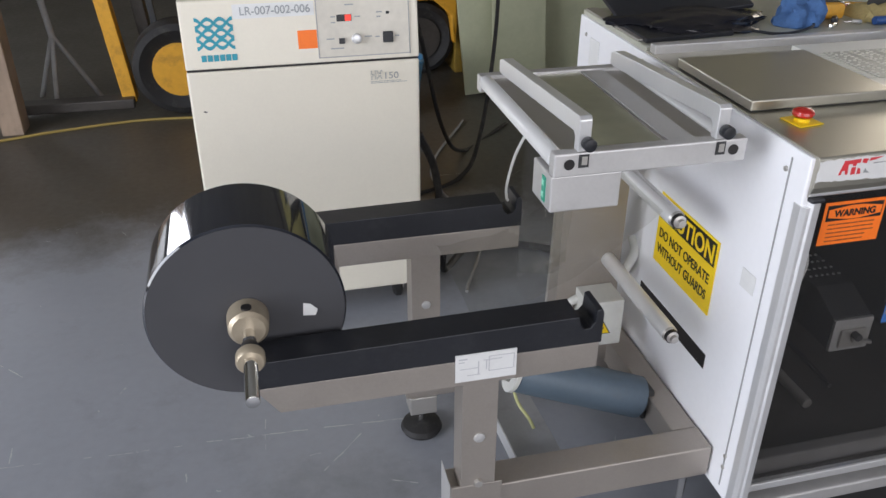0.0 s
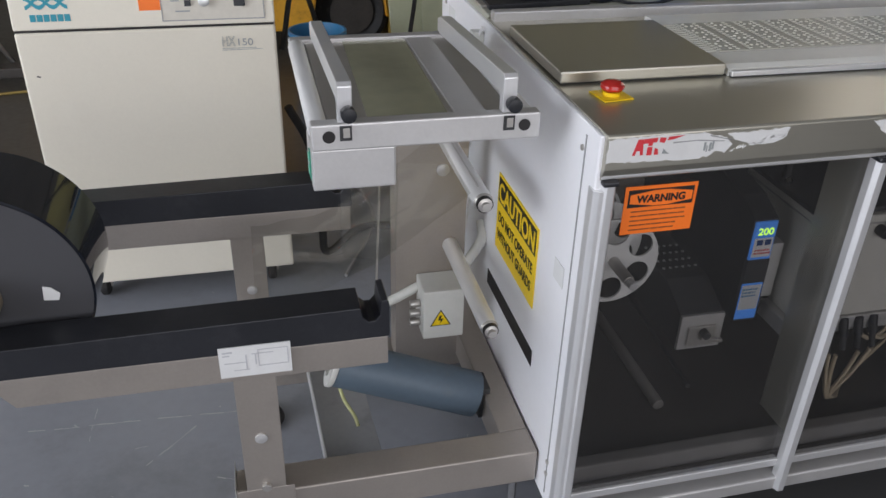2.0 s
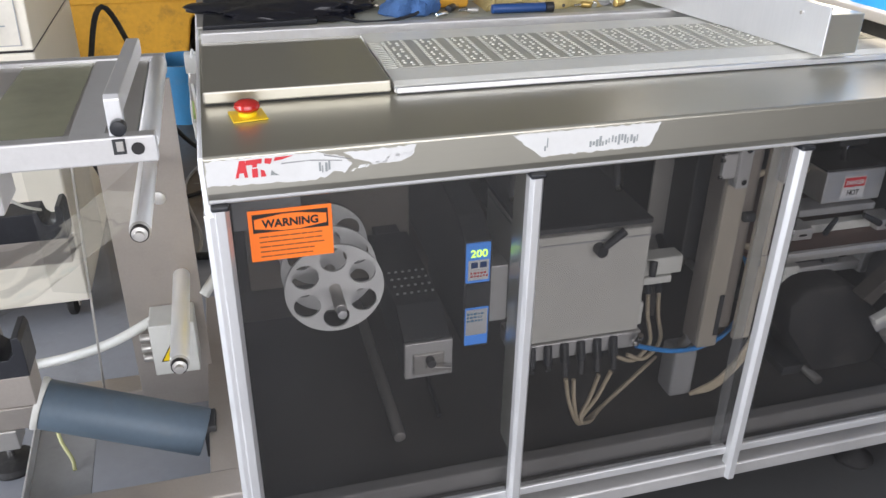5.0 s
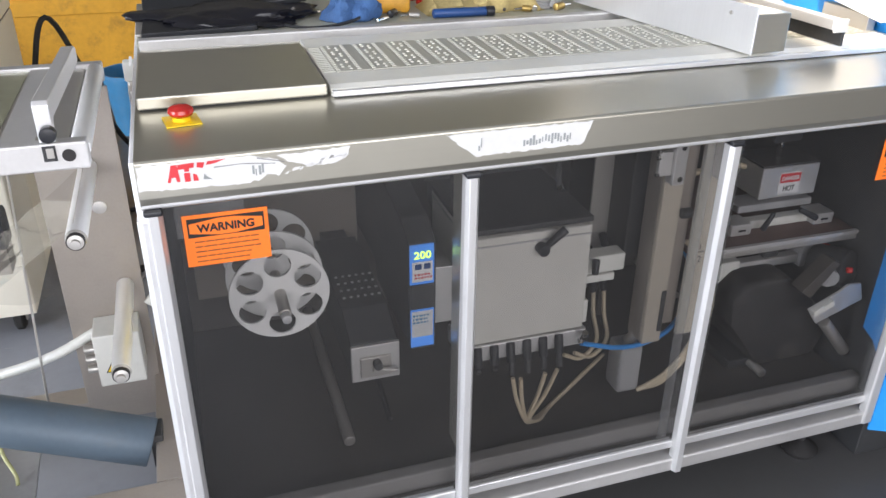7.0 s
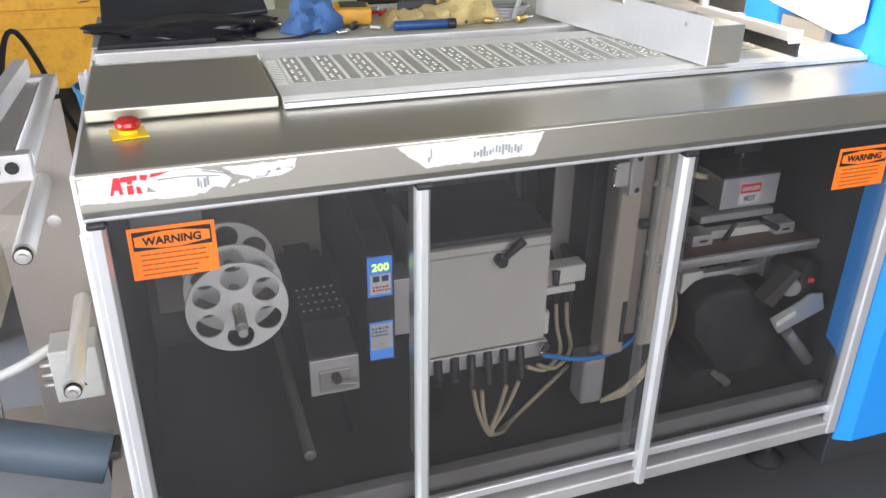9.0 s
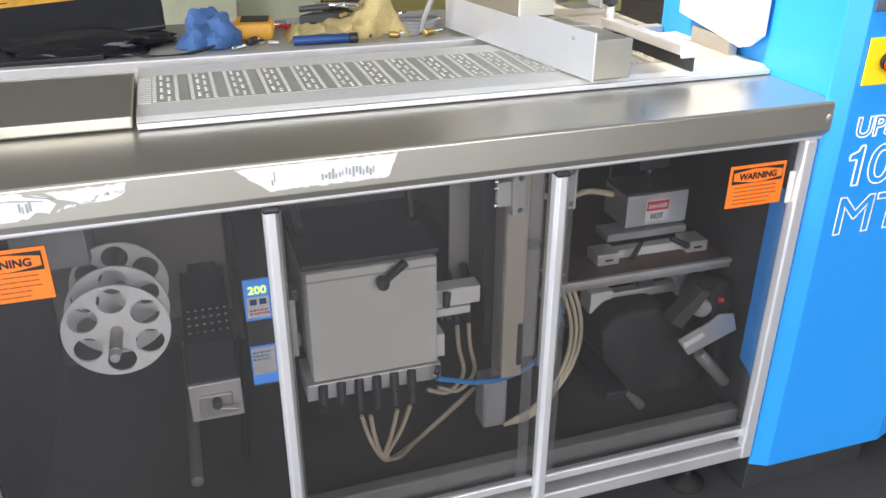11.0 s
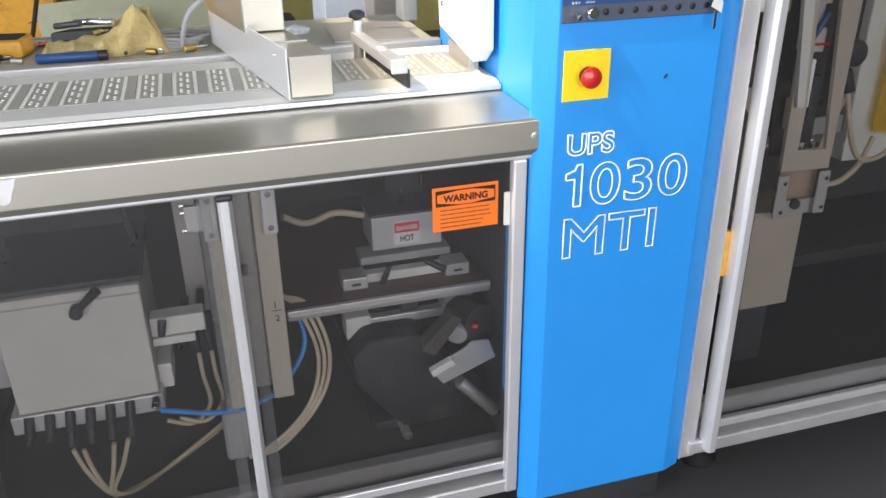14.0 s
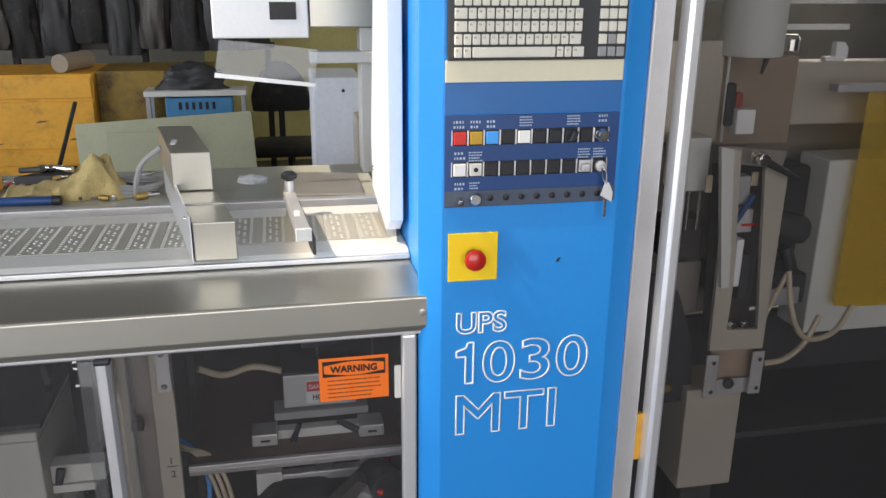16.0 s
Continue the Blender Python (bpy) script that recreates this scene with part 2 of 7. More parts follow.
def floor_material():
    """Grey painted concrete with scuffs, white scratches and dark worn patches."""
    m = surface("painted_concrete", (0.25, 0.26, 0.285), 0.42, 0.0, 0.12, 35, 0.8, 0.08, rough_vary=0.35, dirt=0.4, dirt_color=(0.1, 0.098, 0.095))
    nt = m.node_tree
    b = nt.nodes["Principled BSDF"]
    base = b.inputs["Base Color"].links[0].from_socket
    co = nt.nodes["Texture Coordinate"]
    warp = nt.nodes.new("ShaderNodeTexNoise")
    warp.inputs["Scale"].default_value, warp.inputs["Detail"].default_value = 3.0, 9
    warp.inputs["Roughness"].default_value = 0.75
    nt.links.new(co.outputs["Object"], warp.inputs["Vector"])
    cut = nt.nodes.new("ShaderNodeMapRange")
    cut.inputs["From Min"].default_value, cut.inputs["From Max"].default_value, cut.inputs["To Max"].default_value = 0.66, 0.72, 0.6
    nt.links.new(warp.outputs["Fac"], cut.inputs["Value"])
    mix = nt.nodes.new("ShaderNodeMix")
    mix.data_type = "RGBA"
    nt.links.new(cut.outputs[0], mix.inputs["Factor"])
    nt.links.new(base, mix.inputs["A"])
    mix.inputs["B"].default_value = (0.38, 0.38, 0.37, 1)
    # Beyond a ragged edge towards +y the grey floor turns dark brown.
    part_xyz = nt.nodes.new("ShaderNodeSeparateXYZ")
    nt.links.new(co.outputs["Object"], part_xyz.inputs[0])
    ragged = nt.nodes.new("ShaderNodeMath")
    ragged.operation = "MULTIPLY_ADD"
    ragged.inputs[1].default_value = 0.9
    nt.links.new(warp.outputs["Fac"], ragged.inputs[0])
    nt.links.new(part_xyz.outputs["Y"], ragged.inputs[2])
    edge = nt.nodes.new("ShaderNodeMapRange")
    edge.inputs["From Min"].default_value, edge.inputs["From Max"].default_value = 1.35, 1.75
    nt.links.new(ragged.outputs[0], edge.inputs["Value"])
    # Past a ragged edge towards +x the floor turns near black.
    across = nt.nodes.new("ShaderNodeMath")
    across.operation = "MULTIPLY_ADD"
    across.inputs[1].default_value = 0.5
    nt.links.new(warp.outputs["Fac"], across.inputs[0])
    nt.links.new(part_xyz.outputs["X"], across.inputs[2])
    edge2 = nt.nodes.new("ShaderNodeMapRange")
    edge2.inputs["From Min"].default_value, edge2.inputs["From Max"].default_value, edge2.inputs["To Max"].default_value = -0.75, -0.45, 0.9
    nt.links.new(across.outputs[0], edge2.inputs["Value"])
    plain = nt.nodes.new("ShaderNodeMix")
    plain.data_type = "RGBA"
    nt.links.new(edge.outputs[0], plain.inputs["Factor"])
    nt.links.new(mix.outputs["Result"], plain.inputs["A"])
    plain.inputs["B"].default_value = (0.085, 0.075, 0.06, 1)
    dark_zone = nt.nodes.new("ShaderNodeMix")
    dark_zone.data_type = "RGBA"
    nt.links.new(edge2.outputs[0], dark_zone.inputs["Factor"])
    nt.links.new(plain.outputs["Result"], dark_zone.inputs["A"])
    dark_zone.inputs["B"].default_value = (0.055, 0.053, 0.05, 1)
    nt.links.new(dark_zone.outputs["Result"], b.inputs["Base Color"])
    return m


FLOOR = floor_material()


# ---- building helpers ----
ROOTS = {}


def thing(name, label, category, at=(0, 0, 0), group="", kind=""):
    """An Empty at the base of a thing; its parts are given in world metres."""
    ob = new(name)
    ob.location = at
    ob.empty_display_size = 0.05
    ROOTS[ob.name] = Vector(at)
    return tagged(ob, label, category, group, kind)


def root_of(ob):
    while ob.parent:
        ob = ob.parent
    return ob


def part(name, bm, material, parent, label="", smooth=False):
    """Links a bmesh, in world metres, as one mesh under a thing or a part."""
    me = bpy.data.meshes.new(name)
    if smooth:
        for f in bm.faces:
            f.smooth = True
    bmesh.ops.recalc_face_normals(bm, faces=bm.faces[:])
    bm.to_mesh(me)
    bm.free()
    me.materials.append(material)
    ob = new(name, me)
    if parent:
        me.transform(Matrix.Translation(-ROOTS[root_of(parent).name]))
        ob.parent = parent
    if smooth:
        me.set_sharp_from_angle(angle=radians(38))
    return tagged(ob, label) if label else ob


def single(name, bm, material, label, category, group="", kind="", smooth=False):
    """A thing of one mesh, with its origin at the middle of its base."""
    cs = [v.co for v in bm.verts]
    lo = Vector([min(c[i] for c in cs) for i in range(3)])
    hi = Vector([max(c[i] for c in cs) for i in range(3)])
    at = Vector(((lo.x + hi.x) / 2, (lo.y + hi.y) / 2, lo.z))
    ob = part(name, bm, material, None, smooth=smooth)
    ob.data.transform(Matrix.Translation(-at))
    ob.location = at
    ROOTS[ob.name] = at
    return tagged(ob, label, category, group, kind)


def box(x0, x1, y0, y1, z0, z1, bevel=0.0015, bm=None, m=None):
    """Adds a bevelled block to a bmesh."""
    made = bmesh.new()
    bmesh.ops.create_cube(made, size=1.0)
    bmesh.ops.transform(made, matrix=Matrix.LocRotScale(((x0 + x1) / 2, (y0 + y1) / 2, (z0 + z1) / 2), None, (abs(x1 - x0), abs(y1 - y0), abs(z1 - z0))), verts=made.verts)
    if bevel:
        w = min(bevel, abs(x1 - x0) * 0.4, abs(y1 - y0) * 0.4, abs(z1 - z0) * 0.4)
        bmesh.ops.bevel(made, geom=made.edges[:], offset=w, segments=2, profile=0.5, affect="EDGES")
    if m:
        bmesh.ops.transform(made, matrix=m, verts=made.verts)
    return merged(made, bm)


def merged(made, bm):
    if bm is None:
        return made
    me = bpy.data.meshes.new("joined")
    made.to_mesh(me)
    made.free()
    bm.from_mesh(me)
    bpy.data.meshes.remove(me)
    return bm


def rod(a, b, r, seg=24, bevel=0.0, r2=None, bm=None):
    """Adds a cylinder or cone from a to b."""
    a, b = Vector(a), Vector(b)
    made = bmesh.new()
    bmesh.ops.create_cone(made, cap_ends=True, segments=seg, radius1=r, radius2=r if r2 is None else r2, depth=(b - a).length)
    if bevel:
        rim = [e for e in made.edges if abs(e.verts[0].co.z - e.verts[1].co.z) < 1e-6]
        bmesh.ops.bevel(made, geom=rim, offset=bevel, segments=2, profile=0.5, affect="EDGES")
    turn = (b - a).to_track_quat("Z", "Y").to_matrix().to_4x4()
    bmesh.ops.transform(made, matrix=Matrix.Translation((a + b) / 2) @ turn, verts=made.verts)
    return merged(made, bm)


def lathe(profile, at, axis=(0, 0, 1), seg=32, bm=None):
    """Turns (radius, height) pairs round an axis."""
    made = bmesh.new()
    turn = Matrix.Translation(at) @ Vector(axis).to_track_quat("Z", "Y").to_matrix().to_4x4()
    rings = []
    for r, h in profile:
        rings.append([made.verts.new(turn @ Vector((r * math.cos(2 * math.pi * i / seg), r * math.sin(2 * math.pi * i / seg), h))) for i in range(seg)])
    for p, q in zip(rings, rings[1:]):
        for i in range(seg):
            made.faces.new((p[i], p[(i + 1) % seg], q[(i + 1) % seg], q[i]))
    if profile[0][0] > 1e-5:
        made.faces.new(rings[0][::-1])
    if profile[-1][0] > 1e-5:
        made.faces.new(rings[-1])
    bmesh.ops.remove_doubles(made, verts=made.verts, dist=1e-6)
    return merged(made, bm)


def spline(points, n=10):
    """A smooth line through points."""
    ps = [Vector(p) for p in points]
    ps = [ps[0] * 2 - ps[1]] + ps + [ps[-1] * 2 - ps[-2]]
    out = []
    for i in range(1, len(ps) - 2):
        a, b, c, d = ps[i - 1:i + 3]
        for k in range(n):
            t = k / n
            out.append(0.5 * (2 * b + (c - a) * t + (2 * a - 5 * b + 4 * c - d) * t * t + (3 * b - a - 3 * c + d) * t ** 3))
    return out + [ps[-2]]


def tube(points, r, seg=10, n=10, bm=None):
    """A hose or cable through points."""
    made = bmesh.new()
    line = spline(points, n)
    rings, up = [], None
    for i, p in enumerate(line):
        d = (line[min(i + 1, len(line) - 1)] - line[max(i - 1, 0)]).normalized()
        if up is None:
            up = d.orthogonal().normalized()
        up = (up - d * up.dot(d)).normalized()
        side = d.cross(up)
        rings.append([made.verts.new(p + r * (math.cos(2 * math.pi * k / seg) * up + math.sin(2 * math.pi * k / seg) * side)) for k in range(seg)])
    for p, q in zip(rings, rings[1:]):
        for k in range(seg):
            made.faces.new((p[k], p[(k + 1) % seg], q[(k + 1) % seg], q[k]))
    made.faces.new(rings[0][::-1])
    made.faces.new(rings[-1])
    return merged(made, bm)


def prism(outline, axis, lo, hi, bevel=0.0, bm=None):
    """Extrudes an outline of (u, v) along an axis: x gives (y, z), y gives (x, z), z gives (x, y)."""
    made = bmesh.new()
    put = {"x": lambda u, v, w: (w, u, v), "y": lambda u, v, w: (u, w, v), "z": lambda u, v, w: (u, v, w)}[axis]
    p = [made.verts.new(put(u, v, lo)) for u, v in outline]
    q = [made.verts.new(put(u, v, hi)) for u, v in outline]
    made.faces.new(p)
    made.faces.new(q[::-1])
    for i in range(len(p)):
        j = (i + 1) % len(p)
        made.faces.new((p[j], p[i], q[i], q[j]))
    bmesh.ops.recalc_face_normals(made, faces=made.faces[:])
    if bevel:
        bmesh.ops.bevel(made, geom=made.edges[:], offset=bevel, segments=2, profile=0.5, affect="EDGES")
    return merged(made, bm)


def letters(name, text, size, m, material, parent, outline=0.0, spacing=1.0, bold=0.0, width=None, left=False, fat=0.0):
    """Writing as a flat mesh at the pose m; outline gives the letters' drawn contour alone."""
    cu = bpy.data.curves.new(name, "FONT")
    cu.body, cu.size, cu.space_character = text, size, spacing
    cu.extrude, cu.offset = (0.0 if outline else 0.0004), bold
    ob = new(name + "_source", cu)
    me = bpy.data.meshes.new_from_object(ob.evaluated_get(bpy.context.evaluated_depsgraph_get()))
    bpy.data.objects.remove(ob)
    if width:
        xs = [v.co.x for v in me.vertices]
        me.transform(Matrix.Diagonal((width / (max(xs) - min(xs)), 1, 1, 1)) @ Matrix.Translation((-min(xs) if left else 0, 0, 0)))
    if outline:
        flat, drawn = bmesh.new(), bmesh.new()
        flat.from_mesh(me)
        bmesh.ops.remove_doubles(flat, verts=flat.verts, dist=1e-5)
        # Fatten the letters by moving their outline outwards.
        push = {}
        for e in flat.edges:
            if len(e.link_faces) == 1:
                a, b = e.verts[0].co, e.verts[1].co
                n = Vector((b.y - a.y, a.x - b.x, 0)).normalized()
                inner = e.link_faces[0].calc_center_median() - (a + b) / 2
                n = -n if n.dot(inner) > 0 else n
                for v in e.verts:
                    push.setdefault(v, []).append(n)
        moved = {}
        for v, ns in push.items():
            s = sum(ns, Vector()).normalized()
            moved[v] = v.co + s * fat / max(0.5, s.dot(ns[0]))
        for v, co in moved.items():
            v.co = co
        for e in flat.edges:
            if len(e.link_faces) == 1:
                a, b = e.verts[0].co, e.verts[1].co
                side = Vector((b.y - a.y, a.x - b.x, 0)).normalized() * outline
                over = (b - a).normalized() * outline * 0.5
                q = [drawn.verts.new(p + Vector((0, 0, h))) for h in (0, 0.0006) for p in (a - over - side, b + over - side, b + over + side, a - over + side)]
                for f in ((0, 1, 2, 3), (7, 6, 5, 4), (0, 4, 5, 1), (1, 5, 6, 2), (2, 6, 7, 3), (3, 7, 4, 0)):
                    drawn.faces.new([q[i] for i in f])
        drawn.to_mesh(me)
        flat.free()
        drawn.free()
    me.transform(Matrix.Translation(-ROOTS[root_of(parent).name]) @ m)
    me.materials.clear()
    me.materials.append(material)
    out = new(name, me)
    out.parent = parent
    return out


def outlined(name, text, size, x, z, width, parent):
    """Letters drawn as a raised white outline on the cabinet's front."""
    cu = bpy.data.curves.new(name, "FONT")
    cu.body, cu.size, cu.fill_mode, cu.bevel_depth, cu.bevel_resolution, cu.offset = text, size, "NONE", 0.00165, 0, 0.0012
    ob = new(name + "_source", cu)
    me = bpy.data.meshes.new_from_object(ob.evaluated_get(bpy.context.evaluated_depsgraph_get()))
    bpy.data.objects.remove(ob)
    xs = [v.co.x for v in me.vertices]
    me.transform(Matrix.Diagonal((width / (max(xs) - min(xs)), 1, 0.25, 1)) @ Matrix.Translation((-min(xs), 0, 0)))
    me.transform(Matrix.Translation(-ROOTS[root_of(parent).name]) @ front(x, FY - 0.0002, z))
    me.materials.clear()
    me.materials.append(PALE)
    out = new(name, me)
    out.parent = parent
    return out


def front(x, y, z):
    """A pose on a face that looks to -y."""
    return pose(x, y, z, 90, 0, 0)


def bars(x0, x1, y, z_top, rows, gap, height, seed, bm=None, jag=0.25):
    """Lines of unreadable print on a face that looks to -y."""
    rng = random.Random(seed)
    bm = bm or bmesh.new()
    for i in range(rows):
        z = z_top - i * gap
        x = x0
        end = x1 - (x1 - x0) * jag * rng.random()
        while x < end - 0.001:
            w = min((x1 - x0) * rng.uniform(0.08, 0.2), end - x)
            box(x, x + w, y - 0.0006, y, z - height, z, 0, bm)
            x += w + height * 0.6
    return bm


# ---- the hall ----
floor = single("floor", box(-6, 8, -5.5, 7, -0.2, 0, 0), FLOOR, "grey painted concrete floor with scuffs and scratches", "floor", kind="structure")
wall_north = box(-6.2, -5.0, 7, 7.2, -0.2, 5, 0)
box(-5.0, -4.2, 7, 7.2, -0.2, 0.3, 0, wall_north)
box(-4.2, 6.4, 7, 7.2, -0.2, 5, 0, wall_north)
box(6.4, 7.8, 7, 7.2, -0.2, 1.6, 0, wall_north)
box(7.8, 8.2, 7, 7.2, -0.2, 5, 0, wall_north)
box(-5.0, -4.2, 7, 7.2, 3.0, 5, 0, wall_north)
box(6.4, 7.8, 7, 7.2, 4.2, 5, 0, wall_north)
single("wall_north", wall_north, WALL, "dim grimy hall wall", "wall", kind="structure")
wall_east = box(8, 8.2, -5.5, 3.4, -0.2, 5, 0)
box(8, 8.2, 6.6, 7, -0.2, 5, 0, wall_east)
box(8, 8.2, 3.4, 6.6, -0.2, 2.0, 0, wall_east)
box(8, 8.2, 3.4, 6.6, 4.0, 5, 0, wall_east)
single("wall_east", wall_east, WALL, "dim grimy hall wall", "wall", kind="structure")
wall_south = box(-6.2, -2.8, -5.7, -5.5, -0.2, 5, 0)
box(3.8, 8.2, -5.7, -5.5, -0.2, 5, 0, wall_south)
box(-2.8, 3.8, -5.7, -5.5, 4.1, 5, 0, wall_south)
single("wall_south", wall_south, WALL, "hall wall with a wide doorway", "wall", kind="structure")
wall_west = box(-6.2, -6, -5.5, -3.5, -0.2, 5, 0)
box(-6.2, -6, 0.8, 7, -0.2, 5, 0, wall_west)
box(-6.2, -6, -3.5, 0.8, 3.8, 5, 0, wall_west)
single("wall_west", wall_west, WALL, "hall wall with an open loading door", "wall", kind="structure")
# Unseen roof, added with an opening placed to shape the sun patch on the machine.
hole_x, hole_y = 1.5 + SUN_FROM.x / SUN_FROM.z * 4.0, 0.55 + SUN_FROM.y / SUN_FROM.z * 4.0
roof = box(-6.2, hole_x - 0.36, -5.7, 7.2, 5, 5.15, 0)
box(hole_x + 0.36, 8.2, -5.7, 7.2, 5, 5.15, 0, roof)
box(hole_x - 0.36, hole_x + 0.36, -5.7, hole_y - 0.6, 5, 5.15, 0, roof)
box(hole_x - 0.36, hole_x + 0.36, hole_y + 0.6, 7.2, 5, 5.15, 0, roof)
single("ceiling", roof, CEILING, "unseen sheet roof with an opening placed for the sun patch", "ceiling", kind="structure")


# Scratches, paint chips and a broken saw-cut line in the floor paint.
marks = bmesh.new()
rng = random.Random(17)


def scratch(x0, y0, x1, y1, w, gaps):
    n = max(3, int(math.hypot(x1 - x0, y1 - y0) / 0.02))
    dx, dy = x1 - x0, y1 - y0
    nx, ny = -dy / math.hypot(dx, dy), dx / math.hypot(dx, dy)
    drift = 0.0
    for k in range(n):
        drift += rng.uniform(-0.0015, 0.0015)
        if rng.random() < gaps:
            continue
        f, g = k / n, (k + 0.95) / n
        h = w * rng.uniform(0.3, 1.0)
        vs = [marks.verts.new((x0 + dx * t + nx * (drift + s * h), y0 + dy * t + ny * (drift + s * h), 0.0008)) for t, s in ((f, -1), (g, -1), (g, 1), (f, 1))]
        marks.faces.new(vs)


scratch(-1.15, 0.646, -0.5, 0.61, 0.0016, 0.25)
scratch(-1.7, 0.665, -1.15, 0.646, 0.0012, 0.6)
scratch(-0.86, 0.47, -0.735, 0.6, 0.0016, 0.3)
scratch(-0.74, 0.42, -0.6, 0.355, 0.0016, 0.3)
scratch(-0.995, 0.7, -1.0, 0.58, 0.0012, 0.3)
for k in range(110):
    x, y, a = rng.uniform(-2.4, 0.2), rng.uniform(-0.5, 2.2), rng.uniform(0, math.pi)
    l = rng.choice((0.008, 0.012, 0.03, 0.06, 0.14))
    scratch(x, y, x + l * math.cos(a), y + l * math.sin(a), rng.uniform(0.0006, 0.0022), 0.35)
single("floor_scratches", marks, surface("pale_scratch", (0.42, 0.42, 0.41), 0.7), "pale scratches and chips in the floor paint", "scratches", kind="stuff")


# ---- packaging machine: left bench with guarded lower bay ----
FRONT = 0.0
machine = thing("packaging_machine", "stainless steel packaging machine bench with clear guard doors", "packaging machine", (0.7, 0.4, 0))
part("end_panel", box(-0.052, -0.03, -0.018, 1.0, 0.175, 0.972, 0.003), PANEL_WHITE, machine, "satin white end panel")
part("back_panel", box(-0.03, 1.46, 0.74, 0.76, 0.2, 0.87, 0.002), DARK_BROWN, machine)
# Added dark sheet: stands in for shade on the end panel's inner face.
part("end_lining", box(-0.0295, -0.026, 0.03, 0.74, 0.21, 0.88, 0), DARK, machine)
part("inner_plate", box(0.0, 0.392, 0.64, 0.65, 0.36, 0.884, 0.002), surface("brown_grey_plate", (0.23, 0.2, 0.17), 0.5, 0.1, 0.12, 50, 3, 0.03, dirt=0.3, dirt_color=(0.12, 0.1, 0.08)), machine, "brown-grey inner plate")
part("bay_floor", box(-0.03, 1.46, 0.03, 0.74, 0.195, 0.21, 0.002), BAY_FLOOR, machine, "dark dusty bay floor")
# Added dark panel: hides the blue cabinet shell and keeps this side dim.
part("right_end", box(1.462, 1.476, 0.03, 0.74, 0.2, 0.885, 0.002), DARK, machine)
part("sill", box(-0.03, 1.45, 0.03, 0.06, 0.15, 0.25, 0.004), SILL, machine)
part("underframe", box(-0.0, 1.45, 0.1, 0.7, 0.1, 0.17, 0.004), DARK, machine)
table = part("table_top", prism([(-0.027, 0.92), (-0.027, 0.972), (-0.024, 0.976), (0.62, 0.976), (0.62, 0.9), (-0.018, 0.9)], "x", -0.045, 1.478, 0.0012), STEEL, machine, "scuffed stainless table top with folded front edge")
part("door_rail", box(-0.045, 1.475, -0.022, 0.01, 0.902, 0.9188, 0.003), ALU, machine, "aluminium rail under the table edge")
part("bottom_rail", box(-0.045, 1.46, -0.02, 0.02, 0.148, 0.182, 0.004), ALU_MATT, machine, "aluminium bottom rail")
part("rear_deck", box(-0.045, 1.478, 0.62, 1.0, 0.955, 0.985, 0.003), surface("olive_grey_deck", (0.43, 0.43, 0.36), 0.42, 0.1, 0.1, 60, 3, 0.03, dirt=0.25, dirt_color=(0.2, 0.19, 0.15)), machine, "painted rear deck")
part("belt_rail", box(-0.04, 1.478, 0.585, 0.612, 0.971, 0.996, 0.003), ALU_MATT, machine)
for x in (0.06, 1.38):
    for y in (0.1, 0.68):
        foot = part("foot", lathe([(0.04, 0.0), (0.045, 0.012), (0.02, 0.03), (0.01, 0.035), (0.01, 0.11)], (x, y, 0)), RUBBER, machine, smooth=True)
for x0, x1 in ((-0.03, 0.45), (0.45, 0.938), (0.938, 1.455)):
    door = part("guard_door", box(x0 + 0.004, x1 - 0.004, -0.006, 0.0, 0.225, 0.9015, 0.001), GLASS, machine, "clear acrylic guard door")
    door.visible_shadow = False
    part("lower_edge", box(x0 + 0.015, x1 - 0.012, -0.01, 0.006, 0.205, 0.224, 0.002), ALU, door, "aluminium edge strip")
    grip = prism([(x0 - 0.012 + a, b) for a, b in ((0, -0.004), (0, -0.02), (0.005, -0.03), (0.018, -0.03), (0.024, -0.02), (0.024, -0.004))], "z", 0.15, 0.9, 0.001)
    part("grip_profile", grip, ALU, door, "pale aluminium grip profile")
    part("end_cap", box(x0 - 0.013, x0 + 0.013, -0.031, 0.0, 0.893, 0.9018, 0.003), BLACK, door, "black end cap")
part("divider_plate", box(0.464, 0.468, 0.006, 0.12, 0.26, 0.884, 0.001), STEEL, machine, "bare steel divider plate")
part("corner_profile", box(1.434, 1.46, -0.024, 0.0, 0.15, 0.902, 0.004), ALU, machine)
for a, b in ((0.893, 0.915), (0.954, 0.975)):
    lap = part("lap_strip", box(a, b, 0.0015, 0.0045, 0.225, 0.9, 0.0008), CLEAR, machine, "clear acrylic lap strip")
    lap.visible_shadow = False
part("side_flange", prism([(0.012, 0.3), (0.05, 0.345), (0.085, 0.36), (0.085, 0.775), (0.012, 0.79)], "x", 1.4565, 1.461, 0.001), BLUE, machine, "blue flange at the bay end")
part("door_catch", box(1.421, 1.4335, -0.014, -0.0075, 0.775, 0.84, 0.003), GREY_LIGHT, machine, "pale plastic door catch")



